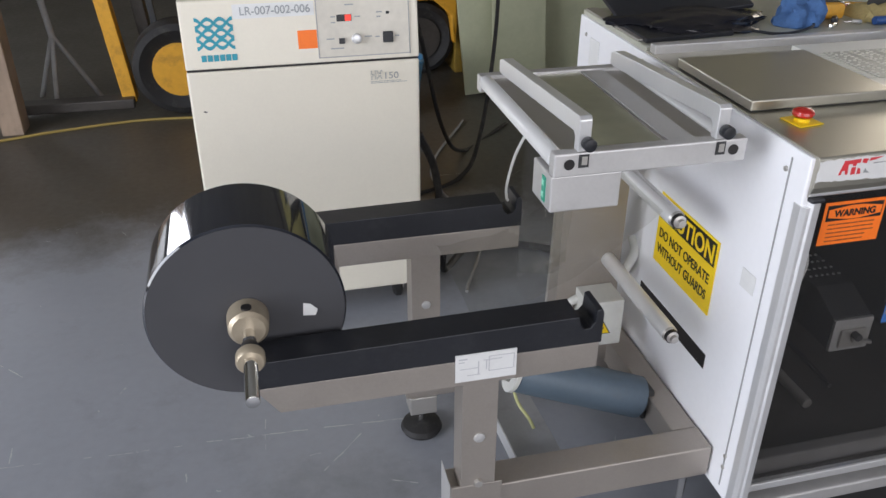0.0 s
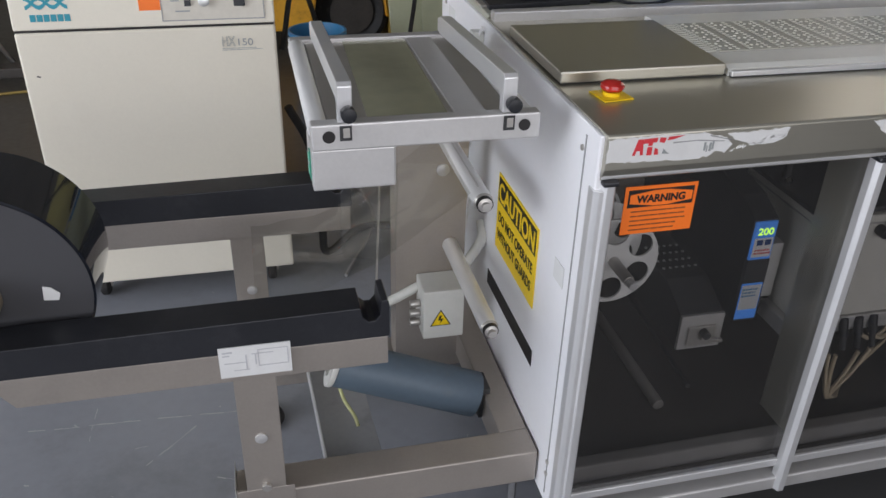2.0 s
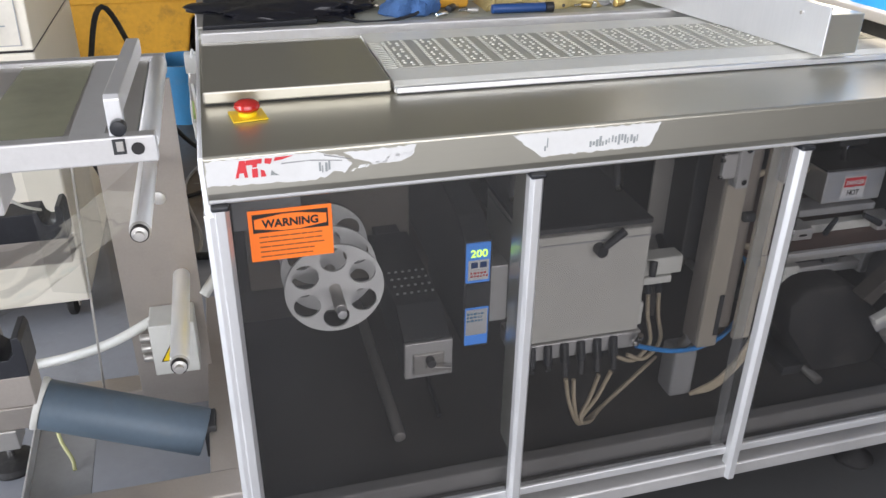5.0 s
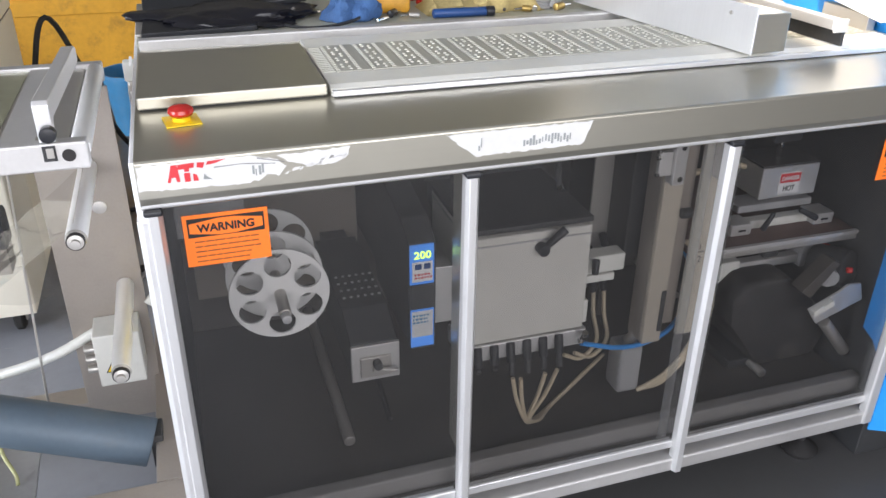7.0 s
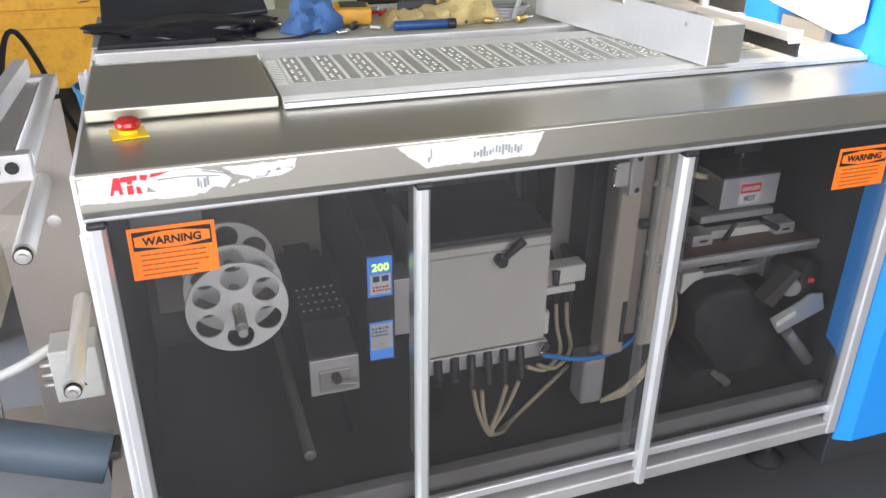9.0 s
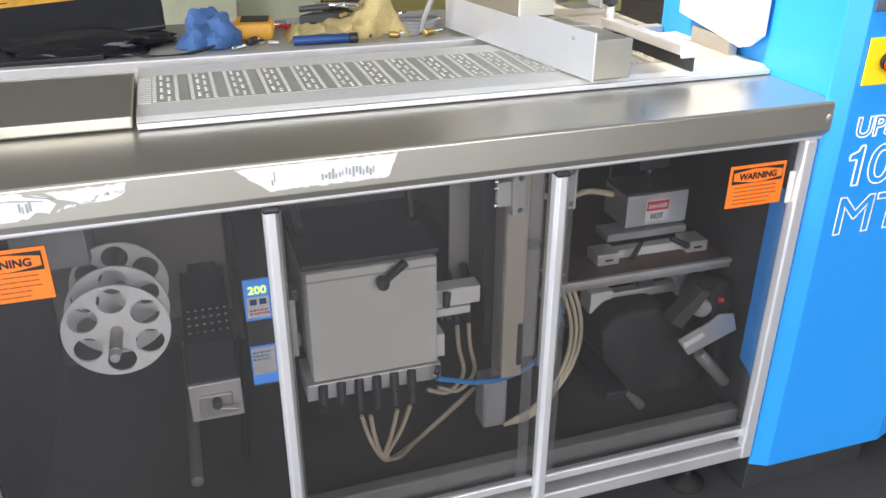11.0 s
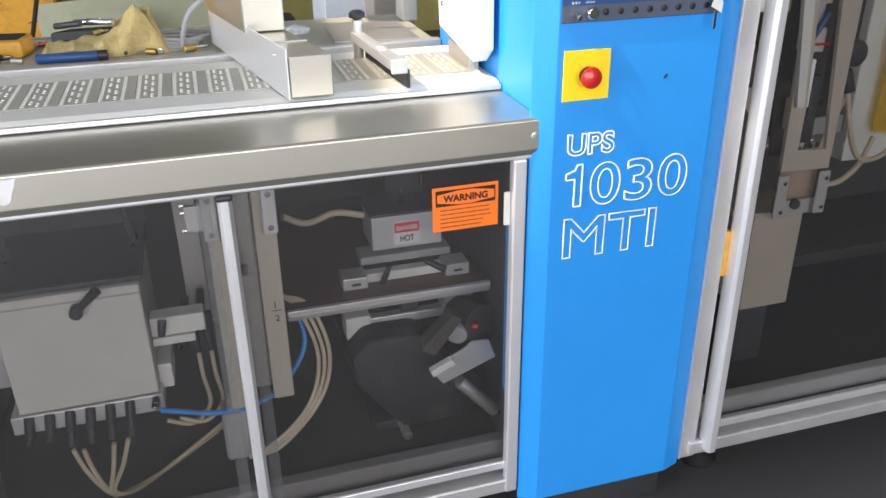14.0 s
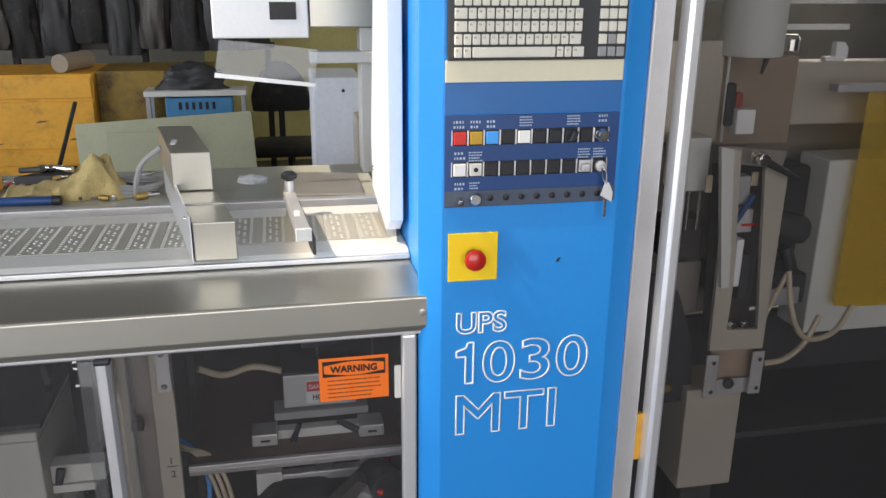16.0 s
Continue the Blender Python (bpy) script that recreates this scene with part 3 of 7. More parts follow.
def hall_window(name, x0, x1, z0, z1, strength):
    """A window in the far wall, with bars, and the bright sky outside it."""
    w = thing(name, "bright hall window with thin bars", "window", ((x0 + x1) / 2, 7.0, z0), kind="structure")
    for a, b, c, d in ((x0, x1, z0, z0 + 0.05), (x0, x1, z1 - 0.05, z1), (x0, x0 + 0.05, z0, z1), (x1 - 0.05, x1, z0, z1)):
        part("window_frame", box(a, b, 6.98, 7.06, c, d, 0.004), GREY, w)
    n = max(1, round((x1 - x0) / 0.75))
    for k in range(1, n):
        x = x0 + (x1 - x0) * k / n
        part("window_bar", box(x - 0.02, x + 0.02, 7.0, 7.05, z0, z1, 0.003), GREY, w)
    part("sky_backdrop", box(x0 - 0.1, x1 + 0.1, 7.22, 7.24, z0 - 0.1, z1 + 0.1, 0), glow(name + "_sky", (0.9, 0.95, 1.0) if x0 < 0 else (1.0, 0.93, 0.8), strength), w)


hall_window("window_1", -5.0, -4.2, 0.3, 3.0, 10.0)
hall_window("window_2", 6.4, 7.8, 1.6, 4.2, 6.0)
east = thing("window_3", "bright high window in the side wall", "window", (8.0, 5.0, 2.0), kind="structure")
for a, b, c, d in ((3.4, 6.6, 2.0, 2.05), (3.4, 6.6, 3.95, 4.0), (3.4, 3.45, 2.0, 4.0), (6.55, 6.6, 2.0, 4.0), (4.98, 5.02, 2.0, 4.0)):
    part("window_frame", box(7.96, 8.04, a, b, c, d, 0.004), GREY, east)
part("sky_backdrop", box(8.22, 8.24, 3.3, 6.7, 1.9, 4.1, 0), glow("side_sky", (1.0, 0.94, 0.82), 6.0), east)

# ---- stickers ----
def warning_sticker(x0, z1, y, parent, name="warning_label"):
    """Orange warning label with a black headed frame and lines of small print."""
    w, h = 0.123, 0.084
    st = part(name, box(x0, x0 + w, y - 0.001, y, z1 - h, z1, 0), ORANGE, parent, "orange warning label")
    part("heading", box(x0 + 0.006, x0 + w - 0.006, y - 0.0022, y - 0.001, z1 - 0.036, z1 - 0.006, 0), INK, st, "black label heading")
    l, r, c = x0 + 0.0085, x0 + w - 0.0085, x0 + w / 2
    lozenge = prism([(l, z1 - 0.0285), (l, z1 - 0.0135), (c - 0.012, z1 - 0.0078), (c + 0.012, z1 - 0.0078), (r, z1 - 0.0135), (r, z1 - 0.0285), (c + 0.012, z1 - 0.0342), (c - 0.012, z1 - 0.0342)], "y", y - 0.0032, y - 0.0022)
    part("heading_field", lozenge, ORANGE, st)
    letters("warning_text", "WARNING", 0.0175, front(x0 + 0.02, y - 0.0036, z1 - 0.0272), INK, st, bold=0.0006, width=0.083)
    part("small_print", bars(x0 + 0.014, x0 + w - 0.01, y - 0.001, z1 - 0.043, 5, 0.0081, 0.002, 3), LABEL_INK, st)
    return st


doors = [o for o in machine.children if o.name.startswith("guard_door")]
warning_sticker(0.006, 0.879, -0.0065, doors[0])
warning_sticker(1.288, 0.862, -0.0065, doors[2])

# Sign on the end panel.
sign = part("caution_sign", box(-0.0545, -0.0525, 0.185, 0.437, 0.532, 0.705, 0), YELLOW, machine, "yellow caution sign with black heading")
part("heading", box(-0.0556, -0.0546, 0.192, 0.43, 0.645, 0.699, 0), INK, sign)
letters("caution_text", "CAUTION", 0.058, pose(-0.0562, 0.424, 0.652, 90, 0, -90), YELLOW, sign, bold=0.0012, width=0.226)
letters("notice_text", "DO NOT OPERATE", 0.032, pose(-0.055, 0.424, 0.6, 90, 0, -90), INK, sign, bold=0.0005, width=0.222)
letters("notice_text", "WITHOUT GUARDS", 0.032, pose(-0.055, 0.424, 0.56, 90, 0, -90), INK, sign, bold=0.0005, width=0.222)
part("film_slot", box(-0.0536, -0.0522, 0.165, 0.48, 0.408, 0.444, 0), INK, machine, "dark slot in the end panel")
part("panel_edge", prism([(-0.054, -0.02), (-0.054, 0.0), (-0.046, 0.0), (-0.03, -0.012), (-0.03, -0.026), (-0.046, -0.026)], "z", 0.16, 0.885, 0.001), ALU, machine, "rounded aluminium corner profile")
for y, z in ((0.04, 0.93), (0.03, 0.25), (0.03, 0.28), (0.95, 0.93)):
    part("panel_screw", rod((-0.0555, y, z), (-0.05, y, z), 0.005, 12, 0.001), STEEL_DULL, machine, smooth=True)


part("panel_tag", box(-0.0535, -0.0525, 0.86, 0.92, 0.86, 0.93, 0), PAPER, machine)
part("panel_tag", box(-0.0535, -0.0525, 0.055, 0.1, 0.66, 0.7, 0), PAPER, machine)
part("panel_line", box(-0.0532, -0.0524, 0.028, 0.032, 0.2, 0.955, 0), GREY, machine)


def torn(outline, seed):
    """A torn paper outline on the table's front edge: every side is roughened."""
    rng = random.Random(seed)
    pts = []
    for (x0, z0), (x1, z1) in zip(outline, outline[1:] + outline[:1]):
        n = max(2, int(math.hypot(x1 - x0, z1 - z0) / 0.006))
        for k in range(n):
            f = k / n
            pts.append((x0 + (x1 - x0) * f + rng.uniform(-0.0016, 0.0016), z0 + (z1 - z0) * f + rng.uniform(-0.0016, 0.0016)))
    made = bmesh.new()
    vs = [made.verts.new((x, -0.0282, z)) for x, z in pts]
    face = made.faces.new(vs)
    out = bmesh.ops.extrude_face_region(made, geom=[face])
    bmesh.ops.translate(made, vec=(0, 0.0012, 0), verts=[v for v in out["geom"] if isinstance(v, bmesh.types.BMVert)])
    return made


tape = part("torn_label", torn([(-0.043, 0.933), (-0.043, 0.969), (0.025, 0.9715), (0.11, 0.97), (0.15, 0.96), (0.159, 0.947), (0.15, 0.935), (0.132, 0.938), (0.12, 0.931), (0.096, 0.929), (0.036, 0.93)], 4), PAPER, table, "torn white label remains")
part("torn_label", torn([(0.148, 0.965), (0.2, 0.967), (0.255, 0.968), (0.251, 0.954), (0.227, 0.944), (0.19, 0.945), (0.17, 0.953)], 5), PAPER, table)
part("torn_label", torn([(0.402, 0.968), (0.46, 0.969), (0.62, 0.969), (0.65, 0.968), (0.642, 0.95), (0.634, 0.931), (0.5, 0.93), (0.452, 0.93), (0.428, 0.947)], 6), PAPER, table)
rng = random.Random(31)
for k in range(9):
    x, z = 0.158 + 0.0105 * k, 0.939 + 0.0022 * k + rng.uniform(-0.004, 0.004)
    w = rng.uniform(0.006, 0.014)
    part("paper_shred", torn([(x, z), (x + w * 0.5, z + 0.004), (x + w, z + 0.005), (x + w * 0.9, z + 0.0015)], 40 + k), PAPER, table)
for x0, x1, z0, z1 in ((0.1, 0.145, 0.958, 0.954), (0.06, 0.1, 0.957, 0.9585), (0.12, 0.158, 0.964, 0.955)):
    part("scratch", prism([(x0, z0), (x1, z1), (x1, z1 + 0.0012), (x0, z0 + 0.002)], "y", -0.0289, -0.0283), GREY, table)
red = bmesh.new()
for shape in ([(-0.004, 0.942), (0.003, 0.967), (0.011, 0.967), (0.013, 0.942), (0.0085, 0.942), (0.0075, 0.949), (0.002, 0.949), (0.0, 0.942)],
              [(0.011, 0.96), (0.012, 0.967), (0.034, 0.968), (0.033, 0.961), (0.027, 0.961), (0.026, 0.956), (0.02, 0.956), (0.02, 0.96)],
              [(0.019, 0.941), (0.019, 0.954), (0.027, 0.954), (0.027, 0.941)],
              [(0.031, 0.941), (0.031, 0.952), (0.036, 0.95), (0.038, 0.941)],
              [(0.037, 0.961), (0.038, 0.968), (0.048, 0.967), (0.045, 0.959)],
              [(0.05, 0.963), (0.052, 0.968), (0.077, 0.969), (0.06, 0.964)]):
    prism(shape, "y", -0.0291, -0.0284, bm=red)
part("red_print", red, RED_INK, table)
part("print_shard", prism([(0.044, 0.942), (0.046, 0.95), (0.05, 0.945), (0.056, 0.941)], "y", -0.0291, -0.0284), GREY_INK, table)
grey_marks = bmesh.new()
rng = random.Random(12)
for x0, x1, n in ((0.112, 0.13, 4), (0.455, 0.463, 2), (0.53, 0.615, 16)):
    for k in range(n):
        x = x0 + (x1 - x0) * k / n
        z = rng.uniform(0.938, 0.945)
        box(x, x + rng.uniform(0.0015, 0.004), -0.029, -0.0283, z, z + rng.uniform(0.006, 0.017), 0, grey_marks)
tagged(part("grey_print", grey_marks, GREY_INK, table), kind="stuff")

# The bench front runs slightly askew to the end panel.
def askew(ob, amount):
    ob.data.transform(Matrix(((1, 0, 0, 0), (amount, 1, 0, amount * 0.7), (0, 0, 1, 0), (0, 0, 0, 1))))
    for child in ob.children:
        askew(child, amount)


for ob in list(machine.children):
    if ob.name.split(".")[0] in ("table_top", "door_rail", "bottom_rail", "guard_door", "corner_profile", "lap_strip", "sill", "door_catch"):
        askew(ob, 0.011)

# ---- things on the bench ----
cover = thing("belt_cover", "flat stainless cover plate on the bench", "cover", (0.11, 0.33, 0.9765))
part("lid", box(-0.04, 0.263, 0.19, 0.478, 0.9785, 0.999, 0.003), STEEL, cover)
part("skirt", box(-0.037, 0.26, 0.194, 0.474, 0.9765, 0.9782, 0.0005), DARK, cover)
plate = thing("belt_bed", "long pale belt bed with a studded wear strip", "conveyor bed", (0.9, 0.33, 0.9765))
part("bed", prism([(0.19, 0.9765), (0.192, 0.988), (0.206, 0.993), (0.53, 0.993), (0.53, 0.9765)], "x", 0.269, 1.478, 0.001), BED, plate)
part("front_strip", box(0.27, 1.478, 0.179, 0.189, 0.978, 0.988, 0.002), ALU, plate)
part("strip_gap", box(0.272, 1.47, 0.181, 0.1895, 0.9763, 0.9778, 0), DARK, plate)
stud_mesh, dash_mesh = bmesh.new(), bmesh.new()
for i in range(2):
    for j in range(12):
        if (i + j) % 3:
            lathe([(0.0034, 0.9952), (0.0026, 0.997), (0, 0.9974)], (0.0155 + i * 0.0125, 0.283 + j * 0.0148, 0), seg=8, bm=stud_mesh)
for x in (0.0, 0.038):
    for j in range(15):
        box(x, x + 0.0065, 0.278 + j * 0.012, 0.2815 + j * 0.012, 0.9952, 0.9966, 0, dash_mesh)
for k in range(18):
    x = 0.2955 + k * 0.0645
    slat = part("belt_slat", box(x, x + 0.0625, 0.272, 0.456, 0.9935, 0.9952, 0.0007), SLAT, plate)
    for nm, src in (("stud_field", stud_mesh), ("dash_field", dash_mesh)):
        made = src.copy()
        bmesh.ops.translate(made, vec=(x, 0, 0), verts=made.verts)
        tagged(part(nm, made, STUD, slat, smooth=nm == "stud_field"), kind="stuff")
comb = bmesh.new()
for j in range(15):
    box(0.2705, 0.293, 0.277 + j * 0.012, 0.281 + j * 0.012, 0.9932, 0.9948, 0, comb)
tagged(part("comb_teeth", comb, STUD, plate), kind="stuff")


def stop_button(at, turn, name, label, plate_half):
    """A red mushroom button on a square yellow plate, built along its own z."""
    low = 0.01 if plate_half < 0.035 else 0.014
    big = 0.85 if plate_half < 0.035 else 0.8
    root = thing(name, label, "stop button", at)
    m = Matrix.Translation(at) @ turn
    for nm, bm, mt in (("plate", box(-plate_half, plate_half, -plate_half, plate_half, 0, 0.0025, 0.0008), YELLOW),
                       ("collar", lathe([(0.014, 0.0025), (0.014, low - 0.002), (0.017, low)], (0, 0, 0)), YELLOW if plate_half < 0.035 else BLACK),
                       ("button", lathe([(0.012 * big, low), (0.021 * big, low + 0.002), (0.0235 * big, low + 0.006), (0.022 * big, low + 0.011), (0.014 * big, low + 0.0155), (0.0, low + 0.017)], (0, 0, 0)), RED)):
        bmesh.ops.transform(bm, matrix=m, verts=bm.verts)
        part(nm, bm, mt, root, smooth=nm != "plate")
    return root


stop_button((0.025, 0.128, 0.9766), pose(0, 0, 0, 0, 0, 8), "emergency_stop", "red mushroom emergency stop on a yellow plate", 0.0265)
stop_button((1.5535, -0.0235, 1.047), pose(0, 0, 0, 90, 0, 0), "emergency_stop", "red emergency stop on a large yellow plate", 0.043)

guide = thing("product_guide", "folded stainless product guide standing across the belt", "product guide", (1.07, 0.4, 0.9935))
skew = lambda x, y: x - (y - 0.175) * 0.2
part("lower_block", prism([(1.078, 0.175), (1.156, 0.175), (skew(1.156, 0.72), 0.72), (skew(1.078, 0.72), 0.72)], "z", 0.9965, 1.071, 0.0025), STEEL, guide)
part("upper_block", prism([(skew(1.07, 0.41), 0.41), (skew(1.15, 0.41), 0.41), (skew(1.15, 0.73), 0.73), (skew(1.07, 0.73), 0.73)], "z", 1.072, 1.152, 0.0025), STEEL, guide)
part("fence_sheet", prism([(1.074, 0.168), (1.077, 0.168), (skew(1.077, 0.72), 0.72), (skew(1.074, 0.72), 0.72)], "z", 0.9965, 1.086, 0.0005), ALU, guide, "bright bent fence sheet")
part("seam", prism([(skew(1.079, 0.3), 0.3), (skew(1.155, 0.3), 0.3), (skew(1.155, 0.308), 0.308), (skew(1.079, 0.308), 0.308)], "z", 1.0712, 1.0735, 0), STEEL_DULL, guide)
part("rating_plate", box(1.012, 1.024, 0.5, 0.55, 1.1523, 1.153, 0), PAPER, guide)
part("side_screw", rod((1.064, 0.23, 1.065), (1.059, 0.23, 1.065), 0.004, 10), CHROME, guide, smooth=True)
clampbar = thing("clamp_bar", "steel clamp bar with a black knob on the belt bed", "clamp", (1.27, 0.4, 0.9965))
part("bar", prism([(1.263, 0.178), (1.291, 0.178), (1.268, 0.47), (1.244, 0.47)], "z", 1.03, 1.05, 0.002), ALU_MATT, clampbar)
part("fin", prism([(1.293, 0.182), (1.299, 0.182), (1.277, 0.46), (1.271, 0.46)], "z", 0.9955, 1.03, 0.001), DARK, clampbar)
part("bar_end", box(1.262, 1.292, 0.17, 0.1775, 1.026, 1.052, 0.002), GREY_LIGHT, clampbar)
part("post", rod((1.258, 0.46, 0.994), (1.258, 0.46, 1.075), 0.011, 20, 0.001), STEEL_DULL, clampbar, smooth=True)
part("knob", lathe([(0.004, 1.075), (0.017, 1.08), (0.017, 1.089), (0.01, 1.094), (0, 1.095)], (1.258, 0.46, 0), seg=12), BLACK, clampbar, smooth=True)
part("label", box(1.262, 1.274, 0.26, 0.3, 1.0503, 1.051, 0), PAPER, clampbar)
housing = thing("sealing_housing", "tall white sheet metal housing beside the cabinet", "housing", (1.45, 0.33, 0.9935))
part("sheet", prism([(0.24, 1.02), (0.47, 1.05), (0.48, 1.17), (0.36, 1.62), (0.2, 1.62), (0.2, 1.05)], "x", 1.44, 1.4685, 0.002), PANEL_WHITE, housing)
part("bolt", rod((1.437, 0.44, 1.1), (1.442, 0.44, 1.1), 0.006, 12, 0.001), CHROME, housing, smooth=True)
part("support", box(1.445, 1.466, 0.28, 0.42, 0.993, 1.03, 0.001), STEEL_DULL, housing)

# Tools on the rear deck.
def rumpled(cx, cy, z0, sx, sy, h, seed, bumps=0.35, fall=1.6, skew_x=0.0):
    """A soft heap with folds."""
    made = bmesh.new()
    bmesh.ops.create_icosphere(made, subdivisions=4, radius=1.0)
    off = Vector((seed * 3.7, seed * 1.3, seed * 2.1))
    for v in made.verts:
        p = v.co.copy()
        n = noise.noise(p * 1.6 + off) * bumps + abs(noise.noise(p * 4.0 + off)) * bumps * 0.5 - abs(noise.noise(p * 8.0 + off)) * bumps * 0.25
        p *= 1 + n
        v.co = Vector((cx + p.x * sx + p.z * skew_x, cy + p.y * sy, z0 + max(p.z + 0.25, 0.0) ** (1 / fall * 1.6) * h))
    return made


DECK = 0.9855
laptop = thing("laptop_bag", "flat black plastic tray and bag lying on the rear deck", "bag", (0.12, 0.8, DECK))
part("bag", rumpled(0.14, 0.78, DECK, 0.19, 0.1, 0.03, 3, 0.4), BLACK_BAG, laptop, smooth=True)
part("lid", box(-0.03, 0.33, 0.8, 0.98, 1.03, 1.042, 0.003, m=Matrix.Translation((0.15, 0.9, 1.0)) @ pose(0, 0, 0, 16, -4, 0) @ Matrix.Translation((-0.15, -0.9, -1.0))), BLACK, laptop, "black lid")
part("tray", prism([(-0.035, 0.64), (0.2, 0.66), (0.24, 0.82), (-0.03, 0.84)], "z", DECK, 0.997, 0.002), BLACK, laptop)
single("steel_rule", box(-0.047, -0.015, 0.66, 0.98, DECK + 0.0012, DECK + 0.006, 0.001), STEEL_DULL, "slotted steel rule along the deck edge", "ruler")
single("blue_cloth", rumpled(0.42, 0.73, DECK, 0.055, 0.05, 0.062, 8, 0.5), BLUE_CLOTH, "crumpled blue cloth glove on the rear deck", "cloth", smooth=True)
meter = thing("multimeter", "yellow handheld multimeter lying on the rear deck", "multimeter", (0.52, 0.79, DECK))
part("case", prism([(0.475, 0.75), (0.56, 0.74), (0.575, 0.83), (0.485, 0.85)], "z", DECK, DECK + 0.04, 0.01), YELLOW_TRUCK, meter, smooth=True)
part("face", prism([(0.49, 0.765), (0.552, 0.757), (0.562, 0.815), (0.5, 0.83)], "z", DECK + 0.0405, DECK + 0.043, 0.001), BLACK, meter)
toolbag = thing("tool_bag", "khaki canvas tool bag lying open with tools", "tool bag", (0.7, 0.75, DECK))
bag = bmesh.new()
rows = []
for i in range(40):
    u = i / 39
    crest = 0.028 + 0.02 * u + 0.055 * math.exp(-((u - 0.74) / 0.16) ** 2)
    crest *= min(1, 14 * u, 5 * (1 - u))
    ring = []
    for j in range(20):
        a = math.pi * j / 19
        n = noise.noise(Vector((u * 9, j * 0.28, 2.2))) + 0.6 * noise.noise(Vector((u * 20, j * 0.5, 7.1)))
        lean_in = 0.35 * math.exp(-((u - 0.74) / 0.2) ** 2)
        ring.append(bag.verts.new((0.59 + 0.29 * u + 0.03 * math.sin(a) * lean_in, 0.755 - 0.062 * math.cos(a) * (0.9 + 0.22 * n), DECK + max(0.0, crest * math.sin(a) ** 0.6 * (1 + 0.3 * n)))))
    rows.append(ring)
for p, q in zip(rows, rows[1:]):
    for j in range(19):
        bag.faces.new((p[j], q[j], q[j + 1], p[j + 1]))
for ring in (rows[0], rows[-1][::-1]):
    bag.faces.new(ring)
part("canvas", bag, KHAKI, toolbag, smooth=True)
part("mouth", prism([(0.62, 0.745), (0.7, 0.75), (0.79, 0.765), (0.77, 0.79), (0.66, 0.785)], "z", DECK + 0.03, DECK + 0.052, 0.004), DARK, toolbag)
part("lining", prism([(0.745, 1.032), (0.8, 1.06), (0.822, 1.07), (0.812, 1.048), (0.76, 1.024)], "y", 0.742, 0.75, 0.002), GREY_LIGHT, toolbag, "pale folded lining")
for k, (x, y) in enumerate(((0.63, 0.78), (0.67, 0.79), (0.7, 0.77))):
    part("tool", rod((x, y, 1.045 + 0.004 * k), (x + 0.06, y - 0.04, 1.055), 0.007, 12, 0.001), CHROME if k else DARK, toolbag, smooth=True)
pen = thing("screwdriver", "dark blue torch lying before the tool bag", "torch", (0.66, 0.672, DECK))
part("barrel", rod((0.595, 0.675, DECK + 0.011), (0.72, 0.67, DECK + 0.011), 0.0105, 20, 0.001), BLUE_DARK, pen, smooth=True)
part("cap", rod((0.721, 0.67, DECK + 0.011), (0.74, 0.669, DECK + 0.011), 0.0115, 20, 0.001), BLACK, pen, smooth=True)
coil = bmesh.new()
for k in range(4):
    c, r = (0.87 + 0.006 * k, 0.74 + 0.01 * k), 0.06 + 0.006 * k
    tube([(c[0] + r * math.cos(a * math.pi / 5), c[1] + 0.6 * r * math.sin(a * math.pi / 5), DECK + 0.005 + 0.006 * k + 0.002 * math.sin(3 * a)) for a in range(11)], 0.0045, 8, 4, coil)
tube([(0.9, 0.7, DECK + 0.008), (0.905, 0.69, 1.03), (0.925, 0.68, 1.075), (0.972, 0.66, 1.115)], 0.006, 8, 8, coil)
single("cable_coil", coil, GREY, "coiled grey cable on the rear deck", "cable", smooth=True)
for k, (x, y, l) in enumerate(((0.83, 0.72, 0.05), (0.9, 0.7, 0.03), (0.46, 0.66, 0.03))):
    single("wrench", rod((x, y, DECK + 0.006), (x + l, y + 0.02, DECK + 0.006), 0.0055, 12, 0.001), CHROME, "small steel socket tool on the deck", "tool", group="loose tools", smooth=True)
lead = tube([(0.26, 0.68, DECK + 0.004), (0.3, 0.64, DECK + 0.004), (0.36, 0.645, DECK + 0.004), (0.41, 0.66, DECK + 0.01), (0.44, 0.7, DECK + 0.012)], 0.0035, 8, 8)
single("test_lead", lead, BLACK, "thin black test lead on the deck", "cable", smooth=True)
single("paper_bag", rumpled(1.17, 0.82, DECK, 0.035, 0.025, 0.016, 11, 0.5), PAPER, "small crumpled white packet on the deck", "packet", smooth=True)
single("deck_plate", prism([(1.24, 0.66), (1.44, 0.64), (1.44, 0.86), (1.25, 0.9)], "z", DECK + 0.001, DECK + 0.006, 0.001), STEEL_DULL, "loose steel plate on the rear deck", "plate")

